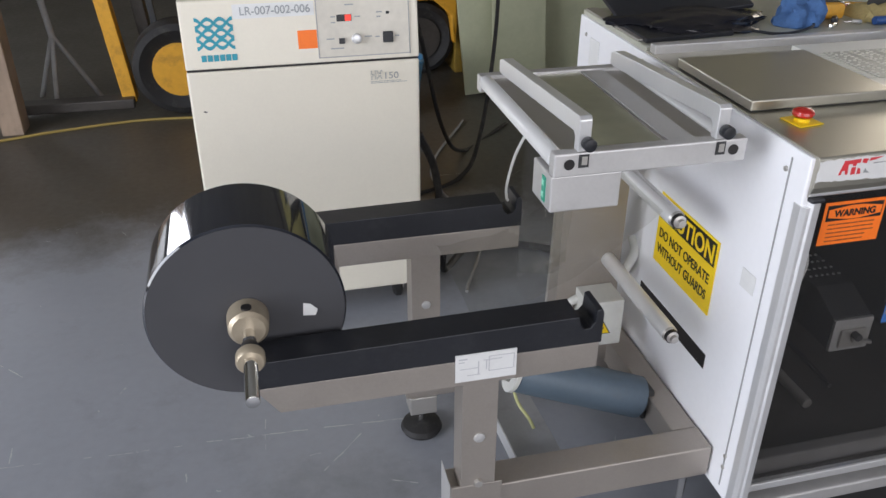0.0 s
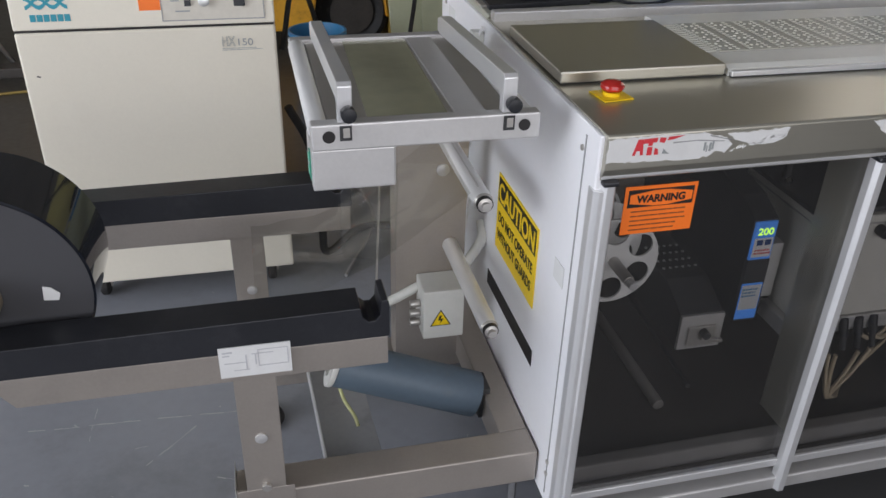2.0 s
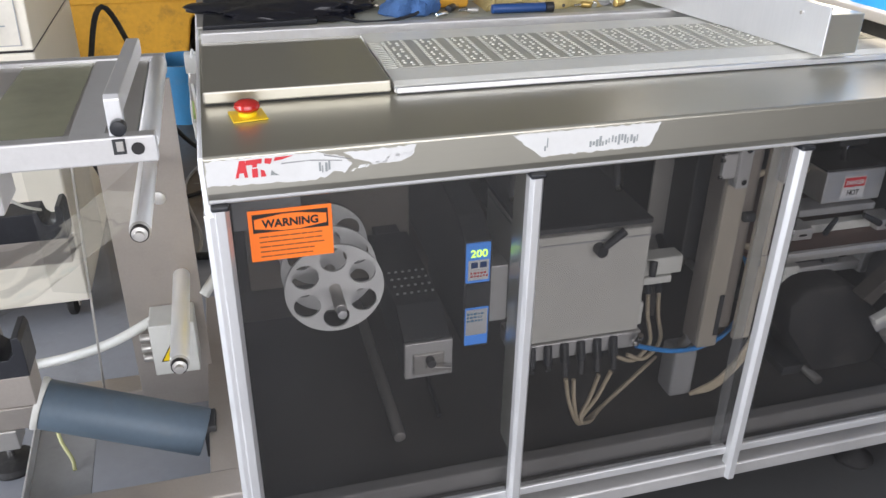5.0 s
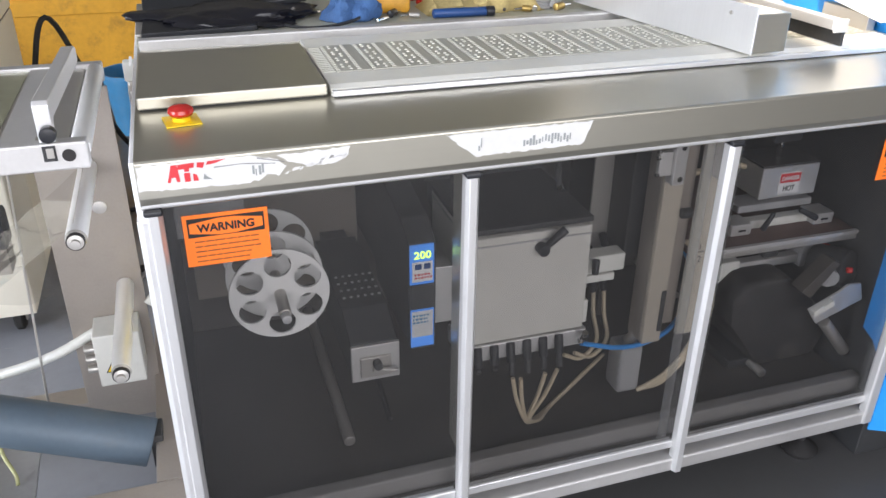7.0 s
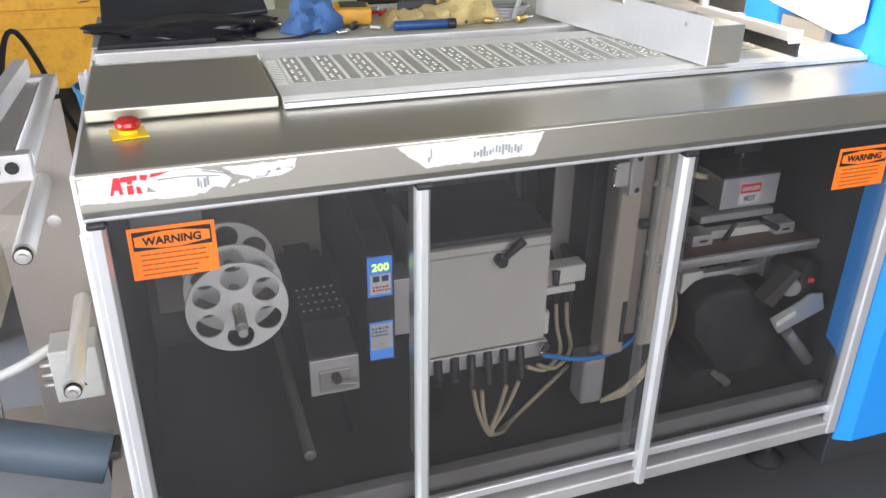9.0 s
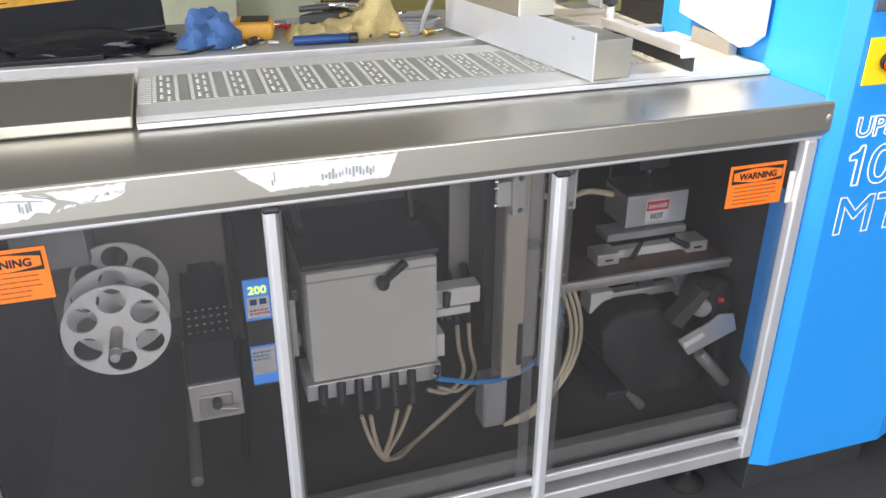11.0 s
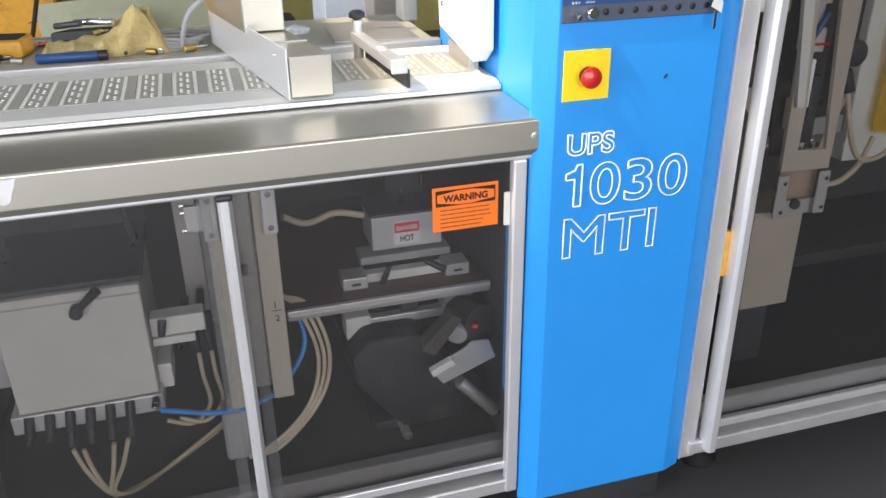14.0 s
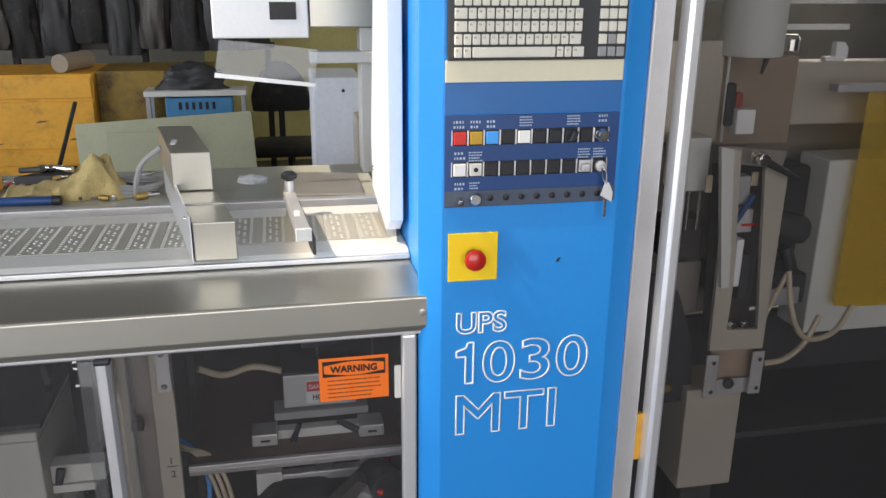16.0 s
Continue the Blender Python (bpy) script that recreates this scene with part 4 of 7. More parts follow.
# ---- inside the guarded bay ----
reel = thing("guide_reel", "three white perforated discs on one shaft", "reel", (0.163, 0.4, 0.45))
for y in (0.3, 0.38, 0.49):
    disc = bmesh.new()
    n = 60
    for face_y in (y, y + 0.005):
        ring = [disc.verts.new((0.163 + 0.1 * math.cos(2 * math.pi * k / n), face_y, 0.545 + 0.1 * math.sin(2 * math.pi * k / n))) for k in range(n)]
        edges = [disc.edges.new((ring[k], ring[(k + 1) % n])) for k in range(n)]
        for h in range(7):
            hr, hd = (0.027, 0.066) if h < 6 else (0.012, 0.0)
            a0 = math.pi / 6 + h * math.pi / 3
            hc = (0.163 + hd * math.cos(a0), 0.545 + hd * math.sin(a0))
            hole = [disc.verts.new((hc[0] + hr * math.cos(2 * math.pi * k / 20), face_y, hc[1] + hr * math.sin(2 * math.pi * k / 20))) for k in range(20)]
            edges += [disc.edges.new((hole[k], hole[(k + 1) % 20])) for k in range(20)]
        bmesh.ops.triangle_fill(disc, use_beauty=True, use_dissolve=False, edges=edges)
    disc.verts.index_update()
    disc.verts.ensure_lookup_table()
    half = len(disc.verts) // 2
    loops = [(0, n)] + [(n + 20 * h, 20) for h in range(7)]
    for start, count in loops:
        for k in range(count):
            a, b2 = start + k, start + (k + 1) % count
            disc.faces.new((disc.verts[a], disc.verts[b2], disc.verts[half + b2], disc.verts[half + a]))
    part("disc", disc, WHITE, reel)
part("shaft", rod((0.163, 0.22, 0.545), (0.163, 0.74, 0.545), 0.012, 24, 0.002), STEEL_DULL, reel, smooth=True)
part("shaft_end", rod((0.163, 0.2, 0.545), (0.163, 0.222, 0.545), 0.009, 24, 0.001), ALU, reel, smooth=True)

brake = thing("brake_motor", "dark motor box with a metal front plate", "motor", (0.33, 0.35, 0.39))
part("case", prism([(0.2, 0.38), (0.2, 0.462), (0.28, 0.5), (0.6, 0.5), (0.6, 0.38)], "x", 0.281, 0.378, 0.003), DARK, brake)
part("front_plate", box(0.28, 0.379, 0.19, 0.1995, 0.378, 0.462, 0.002), ALU_MATT, brake)
part("clamp_plate", box(0.297, 0.36, 0.183, 0.1895, 0.39, 0.438, 0.002), STEEL_DULL, brake)
part("spindle", rod((0.33, 0.165, 0.425), (0.33, 0.184, 0.425), 0.009, 20, 0.001), DARK, brake, smooth=True)
part("lever", box(0.32, 0.372, 0.168, 0.178, 0.41, 0.418, 0.002, m=Matrix.Translation((0.33, 0, 0.415)) @ pose(0, 0, 0, 0, 12, 0) @ Matrix.Translation((-0.33, 0, -0.415))), STEEL_DULL, brake)
vents = bmesh.new()
for i in range(6):
    for j in range(4):
        rod((0.295 + i * 0.015, 0.32 + j * 0.03, 0.4995), (0.295 + i * 0.015, 0.32 + j * 0.03, 0.502), 0.0035, 8, bm=vents)
tagged(part("vent_stud", vents, ALU_MATT, brake), kind="stuff")
part("support", box(0.3, 0.36, 0.6, 0.74, 0.4, 0.5, 0.002), DARK, brake)

ctrl = thing("temperature_controller", "dark controller box with lit blue display face", "controller", (0.43, 0.4, 0.49))
part("case", prism([(0.2, 0.485), (0.2, 0.672), (0.26, 0.7), (0.74, 0.78), (0.74, 0.485)], "x", 0.402, 0.458, 0.003), DARK, ctrl)
face = part("display_face", box(0.4035, 0.4525, 0.194, 0.1995, 0.583, 0.67, 0.002), BLUE_LIT, ctrl, "lit blue display face")
letters("digits", "200", 0.022, front(0.4115, 0.1932, 0.641), SCREEN, face, bold=0.0004, width=0.034)
part("key_field", box(0.4075, 0.449, 0.1925, 0.194, 0.59, 0.634, 0.001), WHITE, face)
keyb = bmesh.new()
for x in (0.413, 0.431):
    box(x, x + 0.013, 0.1915, 0.1926, 0.618, 0.63, 0, keyb)
part("arrow_key", keyb, BLUE_DARK, face)
part("red_print", bars(0.412, 0.448, 0.1925, 0.608, 2, 0.007, 0.004, 7), RED_INK, face)
part("lower_case", box(0.405, 0.456, 0.195, 0.5, 0.432, 0.5815, 0.002), DARK, ctrl)
# The sticker is no lamp; the display's emission is added to brighten it.
st = part("blue_sticker", box(0.404, 0.452, 0.1938, 0.1948, 0.438, 0.526, 0), BLUE_LIT, ctrl, "pale blue rating sticker with an added glow")
part("sticker_head", box(0.406, 0.45, 0.193, 0.1938, 0.462, 0.522, 0), PAPER, st)
part("print", bars(0.408, 0.447, 0.193, 0.514, 3, 0.008, 0.004, 9), BLUE_BUCKET, st)
part("side_bracket", box(0.459, 0.5, 0.22, 0.26, 0.47, 0.6, 0.002), ALU_MATT, ctrl)

single("tie_rod", rod((0.269, 0.195, 0.225), (0.269, 0.74, 0.225), 0.013, 24, 0.003), STEEL_DULL, "steel tie rod across the bay floor", "rod", smooth=True)
single("tie_rod", rod((0.37, 0.25, 0.218), (0.4, 0.74, 0.218), 0.006, 16, 0.001), DARK, "thin dark rod across the bay floor", "rod", smooth=True)
single("bay_shroud", prism([(0.45, 0.62), (0.45, 0.87), (0.48, 0.87), (0.6, 0.6)], "x", -0.02, 0.12, 0.002), GREY, "folded grey shroud under the table", "shroud")

sealer = thing("valve_box", "pale grey box with black clamp lever and valve row", "control box", (0.64, 0.3, 0.44))
part("case", box(0.516, 0.768, 0.155, 0.42, 0.445, 0.685, 0.003), surface("dull_box_paint", (0.52, 0.51, 0.47), 0.4, 0.0, 0.08, 60, 5, 0.01, dirt=0.25, dirt_color=(0.34, 0.31, 0.26)), sealer)
part("lid_line", box(0.515, 0.769, 0.1535, 0.42, 0.666, 0.669, 0), GREY, sealer)
part("top_cover", box(0.51, 0.775, 0.165, 0.44, 0.6865, 0.698, 0.002), DARK, sealer)
lever = part("clamp_lever", rod((0.655, 0.14, 0.652), (0.7, 0.135, 0.694), 0.0065, 16, 0.001, 0.009), BLACK, sealer, "black clamp lever", smooth=True)
part("lever_hub", rod((0.657, 0.156, 0.652), (0.657, 0.132, 0.652), 0.012, 20, 0.002), BLACK, lever, smooth=True)
part("valve_bar", box(0.5, 0.775, 0.15, 0.25, 0.405, 0.4435, 0.003), ALU_MATT, sealer)
for k in range(6):
    x = 0.532 + k * 0.036
    v = part("valve", rod((x, 0.152, 0.44), (x - 0.003, 0.135, 0.402), 0.0095, 16, 0.002), BLACK, sealer, "black push-in valve", smooth=True)
    part("collet", rod((x - 0.003, 0.135, 0.402), (x - 0.005, 0.125, 0.376 if k > 1 else 0.396), 0.0065, 16, 0.001), DARK, v, smooth=True)
part("end_fitting", lathe([(0.006, 0), (0.009, 0.006), (0.006, 0.012), (0.009, 0.018), (0.007, 0.03)], (0.757, 0.14, 0.42), (0.2, -0.4, 1), 16), CHROME, sealer, smooth=True)
part("rear_bar", box(0.77, 0.872, 0.19, 0.23, 0.548, 0.588, 0.003), GREY_LIGHT, sealer)
part("rear_bar_foot", box(0.77, 0.85, 0.188, 0.225, 0.528, 0.545, 0.002), GREY_LIGHT, sealer)
part("rear_bar", box(0.769, 0.796, 0.19, 0.3, 0.43, 0.485, 0.003), GREY_LIGHT, sealer)
part("bar_lever", rod((0.795, 0.175, 0.592), (0.79, 0.165, 0.562), 0.009, 14, 0.002, 0.007), BLACK, sealer, smooth=True)
part("shroud_plate", prism([(0.42, 0.7), (0.42, 0.88), (0.44, 0.88), (0.44, 0.7)], "x", 0.5, 0.775, 0.001), DARK, sealer)
part("slide_plate", prism([(0.3, 0.53), (0.3, 0.86), (0.306, 0.86), (0.306, 0.53)], "x", 0.84, 0.885, 0.001), STEEL_DULL, sealer)
part("side_rail", box(0.47, 0.515, 0.3, 0.34, 0.44, 0.475, 0.003), ALU_MATT, sealer)
part("side_rail", box(0.47, 0.515, 0.3, 0.34, 0.55, 0.575, 0.003), ALU_MATT, sealer)
part("support", box(0.6, 0.7, 0.44, 0.74, 0.5, 0.6, 0.003), DARK, sealer)
for x in (0.53, 0.76):
    part("hanger_rod", rod((x, 0.3, 0.69), (x - 0.02, 0.3, 0.9), 0.007, 16, 0.001), DARK, sealer, smooth=True)
    part("hanger_nut", rod((x, 0.29, 0.7), (x, 0.31, 0.715), 0.009, 6), CHROME, sealer)

plug = thing("pneumatic_fitting", "black pneumatic plug block with pale hoses", "fitting", (0.86, 0.28, 0.42))
part("block", box(0.83, 0.89, 0.29, 0.34, 0.45, 0.53, 0.004), DARK, plug)
for k in range(2):
    x = 0.845 + k * 0.026
    part("plug", rod((x - 0.005, 0.28, 0.535), (x + 0.002, 0.265, 0.455), 0.0085, 16, 0.002), BLACK, plug, smooth=True)
    part("hose", tube([(x + 0.002, 0.263, 0.455), (x + 0.004, 0.255, 0.4), (x + 0.01, 0.24, 0.34), (x - 0.03, 0.23, 0.305), (x - 0.08, 0.22, 0.33)], 0.0048, 10, 8), HOSE, plug, "pale hose", smooth=True)
for k, (x, y, z) in enumerate(((0.835, 0.26, 0.56), (0.868, 0.25, 0.575), (0.9, 0.27, 0.54), (0.82, 0.27, 0.5))):
    part("plug", rod((x, y + 0.04, z + 0.01), (x - 0.006, y - 0.01, z - 0.02), 0.009, 14, 0.002), BLACK, plug, smooth=True)
    part("nut", rod((x - 0.006, y - 0.01, z - 0.02), (x - 0.007, y - 0.017, z - 0.025), 0.006, 6), CHROME, plug)
part("bracket", box(0.86, 0.9, 0.34, 0.74, 0.45, 0.55, 0.003), DARK, plug)

hoses = thing("air_hoses", "bundle of pale and blue air hoses hanging down", "hoses", (0.65, 0.15, 0.215))
for k, (x0, z0) in enumerate(((0.6, 0.372), (0.618, 0.368), (0.673, 0.37), (0.7, 0.374))):
    part("hose", tube([(x0, 0.12, z0), (x0 + (0.64 - x0) * 0.35, 0.125, 0.31), (0.64 + 0.004 * k, 0.135, 0.245), (0.665 + 0.006 * k, 0.15, 0.222), (0.74, 0.2, 0.218), (0.86 + 0.01 * k, 0.26, 0.25 + 0.01 * k)], 0.0046, 10, 8), HOSE, hoses, smooth=True)
part("blue_hose", tube([(0.765, 0.145, 0.41), (0.8, 0.15, 0.395), (0.86, 0.155, 0.374), (0.93, 0.16, 0.37), (1.0, 0.17, 0.395), (1.06, 0.2, 0.47), (1.045, 0.24, 0.55), (1.0, 0.27, 0.58)], 0.0055, 10, 10), BLUE_HOSE, hoses, "bright blue hose", smooth=True)
for k in range(3):
    part("hose", tube([(1.0, 0.24, 0.585 - 0.005 * k), (1.05 + 0.012 * k, 0.21, 0.56), (1.085 + 0.012 * k, 0.19, 0.45), (1.06 + 0.01 * k, 0.17, 0.35), (0.99, 0.15, 0.285 - 0.01 * k), (0.92, 0.15, 0.25)], 0.0046, 10, 8), HOSE, hoses, smooth=True)

column = thing("slotted_column", "pale slotted steel column bolted under the table", "column", (0.95, 0.12, 0.2))
part("plate", box(0.9, 0.944, 0.128, 0.14, 0.392, 0.86, 0.002), BEIGE, column)
part("plate", box(0.984, 1.024, 0.128, 0.14, 0.4, 0.86, 0.002), BEIGE, column)
part("web", box(0.944, 0.984, 0.15, 0.165, 0.42, 0.86, 0.002), STEEL_BEIGE, column)
part("flange", box(0.9, 0.904, 0.141, 0.19, 0.392, 0.86, 0.001), STEEL_BEIGE, column)
part("back_block", box(0.885, 0.97, 0.22, 0.36, 0.56, 0.86, 0.004), DARK, column)
part("foot_block", box(0.875, 0.93, 0.16, 0.22, 0.24, 0.36, 0.008), GREY, column)
part("foot_stem", rod((0.905, 0.19, 0.36), (0.91, 0.17, 0.395), 0.012, 14, 0.002), STEEL_DULL, column, smooth=True)
for x0 in (0.897, 1.0):
    tab = part("hanger_tab", box(x0, x0 + 0.026, 0.1, 0.1275, 0.774, 0.9, 0.002), ALU_MATT, column)
    for z in (0.788, 0.852, 0.872):
        part("bolt", rod((x0 + 0.013, 0.096, z), (x0 + 0.013, 0.101, z), 0.006, 6), CHROME, tab)
part("side_tab", box(0.868, 0.8965, 0.108, 0.118, 0.793, 0.842, 0.002), ALU_MATT, column)
for z in (0.798, 0.832, 0.845):
    part("tab_screw", rod((0.862, 0.108, z), (0.869, 0.108, z), 0.004, 8), CHROME, column, smooth=True)
part("pivot", rod((0.944, 0.122, 0.7), (0.965, 0.122, 0.7), 0.011, 16, 0.002), DARK, column, smooth=True)
part("slot", box(0.931, 0.942, 0.1262, 0.128, 0.42, 0.52, 0.001), DARK, column)
letters("pencil_mark", "1", 0.02, front(1.001, 0.1275, 0.607), INK, column)
letters("pencil_mark", "2", 0.02, front(1.003, 0.1275, 0.578), INK, column)
part("mark_line", box(0.998, 1.018, 0.1272, 0.1279, 0.601, 0.6025, 0), INK, column)

shelf = thing("heater_shelf", "red-brown topped steel shelf inside the guarded bay", "shelf", (1.24, 0.3, 0.546))
part("board", box(1.03, 1.458, 0.18, 0.6, 0.555, 0.567, 0.002), BROWN, shelf)
part("front_edge", box(1.03, 1.458, 0.168, 0.1795, 0.56, 0.57, 0.002), ALU_MATT, shelf)
part("under_edge", box(1.03, 1.458, 0.172, 0.1795, 0.546, 0.5585, 0.002), STEEL_DULL, shelf)
part("support", box(1.2, 1.3, 0.6, 0.74, 0.48, 0.567, 0.003), DARK, shelf)
hot = thing("seal_heater", "aluminium heater block with a small hot warning plate", "heater", (1.3, 0.3, 0.567))
part("body", box(1.222, 1.372, 0.24, 0.34, 0.642, 0.716, 0.003), ALU_MATT, hot)
# Dark sheet added over the block: paints its top as dim.
part("top_cover", box(1.221, 1.373, 0.241, 0.341, 0.7165, 0.722, 0.001), DARK, hot)
lab = part("hot_label", box(1.268, 1.325, 0.2385, 0.2397, 0.652, 0.703, 0), PAPER, hot, "white hot warning plate")
part("red_band", box(1.27, 1.323, 0.2377, 0.2385, 0.678, 0.7, 0), RED_INK, lab)
letters("danger_text", "DANGER", 0.0135, front(1.2735, 0.2373, 0.684), PAPER, lab, bold=0.0003, width=0.046)
letters("hot_text", "HOT", 0.018, front(1.281, 0.238, 0.658), INK, lab, bold=0.0004, width=0.03)
part("spindle", rod((1.297, 0.29, 0.716), (1.297, 0.29, 0.83), 0.008, 16, 0.001), CHROME, hot, smooth=True)
part("cylinder", box(1.26, 1.335, 0.27, 0.32, 0.76, 0.88, 0.004), DARK, hot)
part("lower_spindle", rod((1.297, 0.29, 0.6), (1.297, 0.29, 0.642), 0.007, 16, 0.001), CHROME, hot, smooth=True)
part("jaw", box(1.2, 1.4, 0.27, 0.33, 0.597, 0.615, 0.003), GREY, hot)
part("base_bar", box(1.205, 1.4, 0.245, 0.27, 0.5675, 0.588, 0.002), GREY_LIGHT, hot)
for x in (1.153, 1.375):
    blk = part("clamp_block", box(x, x + 0.053, 0.222, 0.275, 0.5675, 0.595, 0.003), ALU_MATT, hot)
    part("slot", box(x + 0.018, x + 0.037, 0.2205, 0.2215, 0.578, 0.583, 0), INK, blk)
part("clamp_lever", rod((1.236, 0.222, 0.575), (1.252, 0.215, 0.618), 0.007, 12, 0.001, 0.005), BLACK, hot, smooth=True)
part("clamp_lever", rod((1.33, 0.225, 0.612), (1.372, 0.215, 0.59), 0.006, 12, 0.001, 0.008), BLACK, hot, smooth=True)
part("cable", tube([(1.22, 0.3, 0.7), (1.16, 0.31, 0.71), (1.1, 0.32, 0.69), (1.05, 0.3, 0.72)], 0.007, 10, 6), HOSE, hot, smooth=True)
under = thing("lower_jaw", "aluminium lower jaw carrier hung under the shelf", "jaw carrier", (1.3, 0.25, 0.45))
part("beam", box(1.17, 1.42, 0.245, 0.27, 0.458, 0.48, 0.003), ALU_MATT, under)
part("bracket", box(1.155, 1.21, 0.24, 0.29, 0.437, 0.49, 0.003), GREY_LIGHT, under)
part("bracket", box(1.375, 1.44, 0.235, 0.29, 0.45, 0.51, 0.003), GREY, under)
part("hanger", box(1.28, 1.32, 0.25, 0.3, 0.48, 0.5545, 0.003), DARK, under)
part("lever", rod((1.2, 0.232, 0.447), (1.252, 0.222, 0.44), 0.007, 12, 0.001, 0.004), BLACK, under, smooth=True)
part("red_cap", rod((1.42, 0.228, 0.5), (1.438, 0.222, 0.5), 0.01, 16, 0.002), RED, under, smooth=True)
motor = thing("gear_motor", "dark covered gear motor on the bay floor", "motor", (1.3, 0.35, 0.21))
part("cover", prism([(1.15, 0.43), (1.19, 0.47), (1.3, 0.468), (1.36, 0.42), (1.44, 0.33), (1.445, 0.3), (1.42, 0.232), (1.26, 0.228), (1.16, 0.36)], "y", 0.17, 0.5, 0.014), RUBBER, motor, "black plastic cover", smooth=True)
part("base", box(1.2, 1.42, 0.2, 0.5, 0.21, 0.235, 0.003), DARK, motor)
scrap = thing("scrap_chute", "tilted steel chute with a white bracket", "chute", (1.4, 0.15, 0.25))
part("bracket", prism([(1.3, 0.425), (1.375, 0.46), (1.395, 0.475), (1.43, 0.472), (1.445, 0.428), (1.33, 0.383)], "y", 0.098, 0.104, 0.001), ALU_MATT, scrap)
part("bracket_lip", prism([(1.298, 0.43), (1.345, 0.452), (1.352, 0.438), (1.304, 0.416)], "y", 0.08, 0.0975, 0.001), GREY_LIGHT, scrap)
part("arm", prism([(1.29, 0.46), (1.36, 0.53), (1.38, 0.52), (1.32, 0.44)], "y", 0.12, 0.16, 0.002), DARK_BROWN, scrap)
part("strut", rod((1.37, 0.115, 0.37), (1.452, 0.115, 0.275), 0.014, 16, 0.002), STEEL_DULL, scrap, smooth=True)
part("strut_cap", rod((1.45, 0.115, 0.278), (1.458, 0.115, 0.268), 0.01, 12), DARK, scrap, smooth=True)
part("roller", rod((1.43, 0.14, 0.485), (1.4, 0.22, 0.47), 0.045, 28, 0.006), DARK, scrap, smooth=True)
part("guide_disc", rod((1.37, 0.13, 0.475), (1.385, 0.17, 0.478), 0.022, 20, 0.003), GREY, scrap, smooth=True)
part("red_lamp", rod((1.4, 0.12, 0.5), (1.412, 0.115, 0.5), 0.007, 16, 0.002), RED, scrap, smooth=True)
single("tie_rod", rod((1.262, 0.15, 0.222), (1.255, 0.74, 0.222), 0.011, 20, 0.002), STEEL_DULL, "steel tie rod across the bay floor", "rod", smooth=True)
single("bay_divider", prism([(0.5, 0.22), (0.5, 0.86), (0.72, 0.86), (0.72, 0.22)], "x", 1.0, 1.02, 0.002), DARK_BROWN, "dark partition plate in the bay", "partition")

BRASS_TOOL = surface("brass", (0.5, 0.35, 0.12), 0.35, 0.8)
# Connectors and loose wires on the outer face of the end panel.
for k, (y, z, mt) in enumerate(((0.62, 0.93, GREY_LIGHT), (0.66, 0.86, GREY), (0.64, 0.78, GREY_LIGHT), (0.68, 0.7, ALU_MATT), (0.66, 0.6, ALU_MATT), (0.72, 0.52, GREY_LIGHT))):
    plugx = thing("cable_connector", "small pale cable connector on the end panel", "connector", (-0.066, y, z), group="panel connectors")
    part("shell", box(-0.078, -0.0525, y - 0.014, y + 0.014, z - 0.02, z + 0.02, 0.003), mt, plugx)
    part("gland", rod((-0.066, y, z - 0.02), (-0.068, y, z - 0.042), 0.008, 12, 0.001), STEEL_DULL, plugx, smooth=True)
for k in range(4):
    y0 = 0.6 + 0.03 * k
    single("panel_wire", tube([(-0.06 - 0.004 * k, y0, 0.962 - 0.02 * k), (-0.07, y0 + 0.02, 0.9), (-0.062 - 0.006 * k, y0 - 0.01, 0.8), (-0.072, y0 + 0.03, 0.68), (-0.064, y0 + 0.02, 0.56), (-0.07, y0 + 0.04, 0.45)], 0.0028, 6, 6), (WHITE, HOSE, surface("green_wire", (0.3, 0.42, 0.12), 0.5), GREY_LIGHT)[k], "thin loose wire running down the end panel", "wire", group="panel wires", smooth=True)
for k, (x, y, l, a, mt) in enumerate(((0.6, 0.82, 0.09, 0.4, RED), (0.64, 0.85, 0.1, -0.3, YELLOW_TRUCK), (0.5, 0.7, 0.06, 0.9, BLACK), (0.8, 0.84, 0.08, 0.2, CHROME), (0.86, 0.8, 0.07, -0.8, BLACK), (0.56, 0.87, 0.1, 0.1, CHROME), (0.9, 0.68, 0.06, 0.5, BRASS_TOOL))):
    tl = thing("hand_tool", "worn hand tool lying on the rear deck", "tool", (x, y, DECK), group="loose tools")
    ex, ey = x + l * math.cos(a), y + l * math.sin(a)
    part("grip", rod((x, y, DECK + 0.009), ((x + ex) / 2, (y + ey) / 2, DECK + 0.009), 0.0085, 12, 0.002), mt, tl, smooth=True)
    part("blade", rod(((x + ex) / 2, (y + ey) / 2, DECK + 0.009), (ex, ey, DECK + 0.007), 0.0035, 10), CHROME, tl, smooth=True)

rng = random.Random(77)
for k in range(26):
    x, y, a, l = rng.uniform(0.5, 0.9), rng.uniform(0.68, 0.9), rng.uniform(0, math.pi), rng.uniform(0.03, 0.09)
    z = DECK + (0.05 if 0.62 < x < 0.8 and 0.72 < y < 0.8 else 0.007)
    piece = thing("hand_tool", "small worn hand tool lying on the rear deck", "tool", (x, y, DECK), group="loose tools")
    dx, dy = l * math.cos(a), l * math.sin(a)
    part("handle", rod((x, y, z), (x + dx * 0.55, y + dy * 0.55, z + 0.002), rng.uniform(0.004, 0.008), 10, 0.001), rng.choice((CHROME, BLACK, DARK_BROWN, STEEL_DULL, BRASS_TOOL, RED)), piece, smooth=True)
    part("shank", rod((x + dx * 0.55, y + dy * 0.55, z + 0.002), (x + dx, y + dy, z), 0.0028, 8), CHROME, piece, smooth=True)

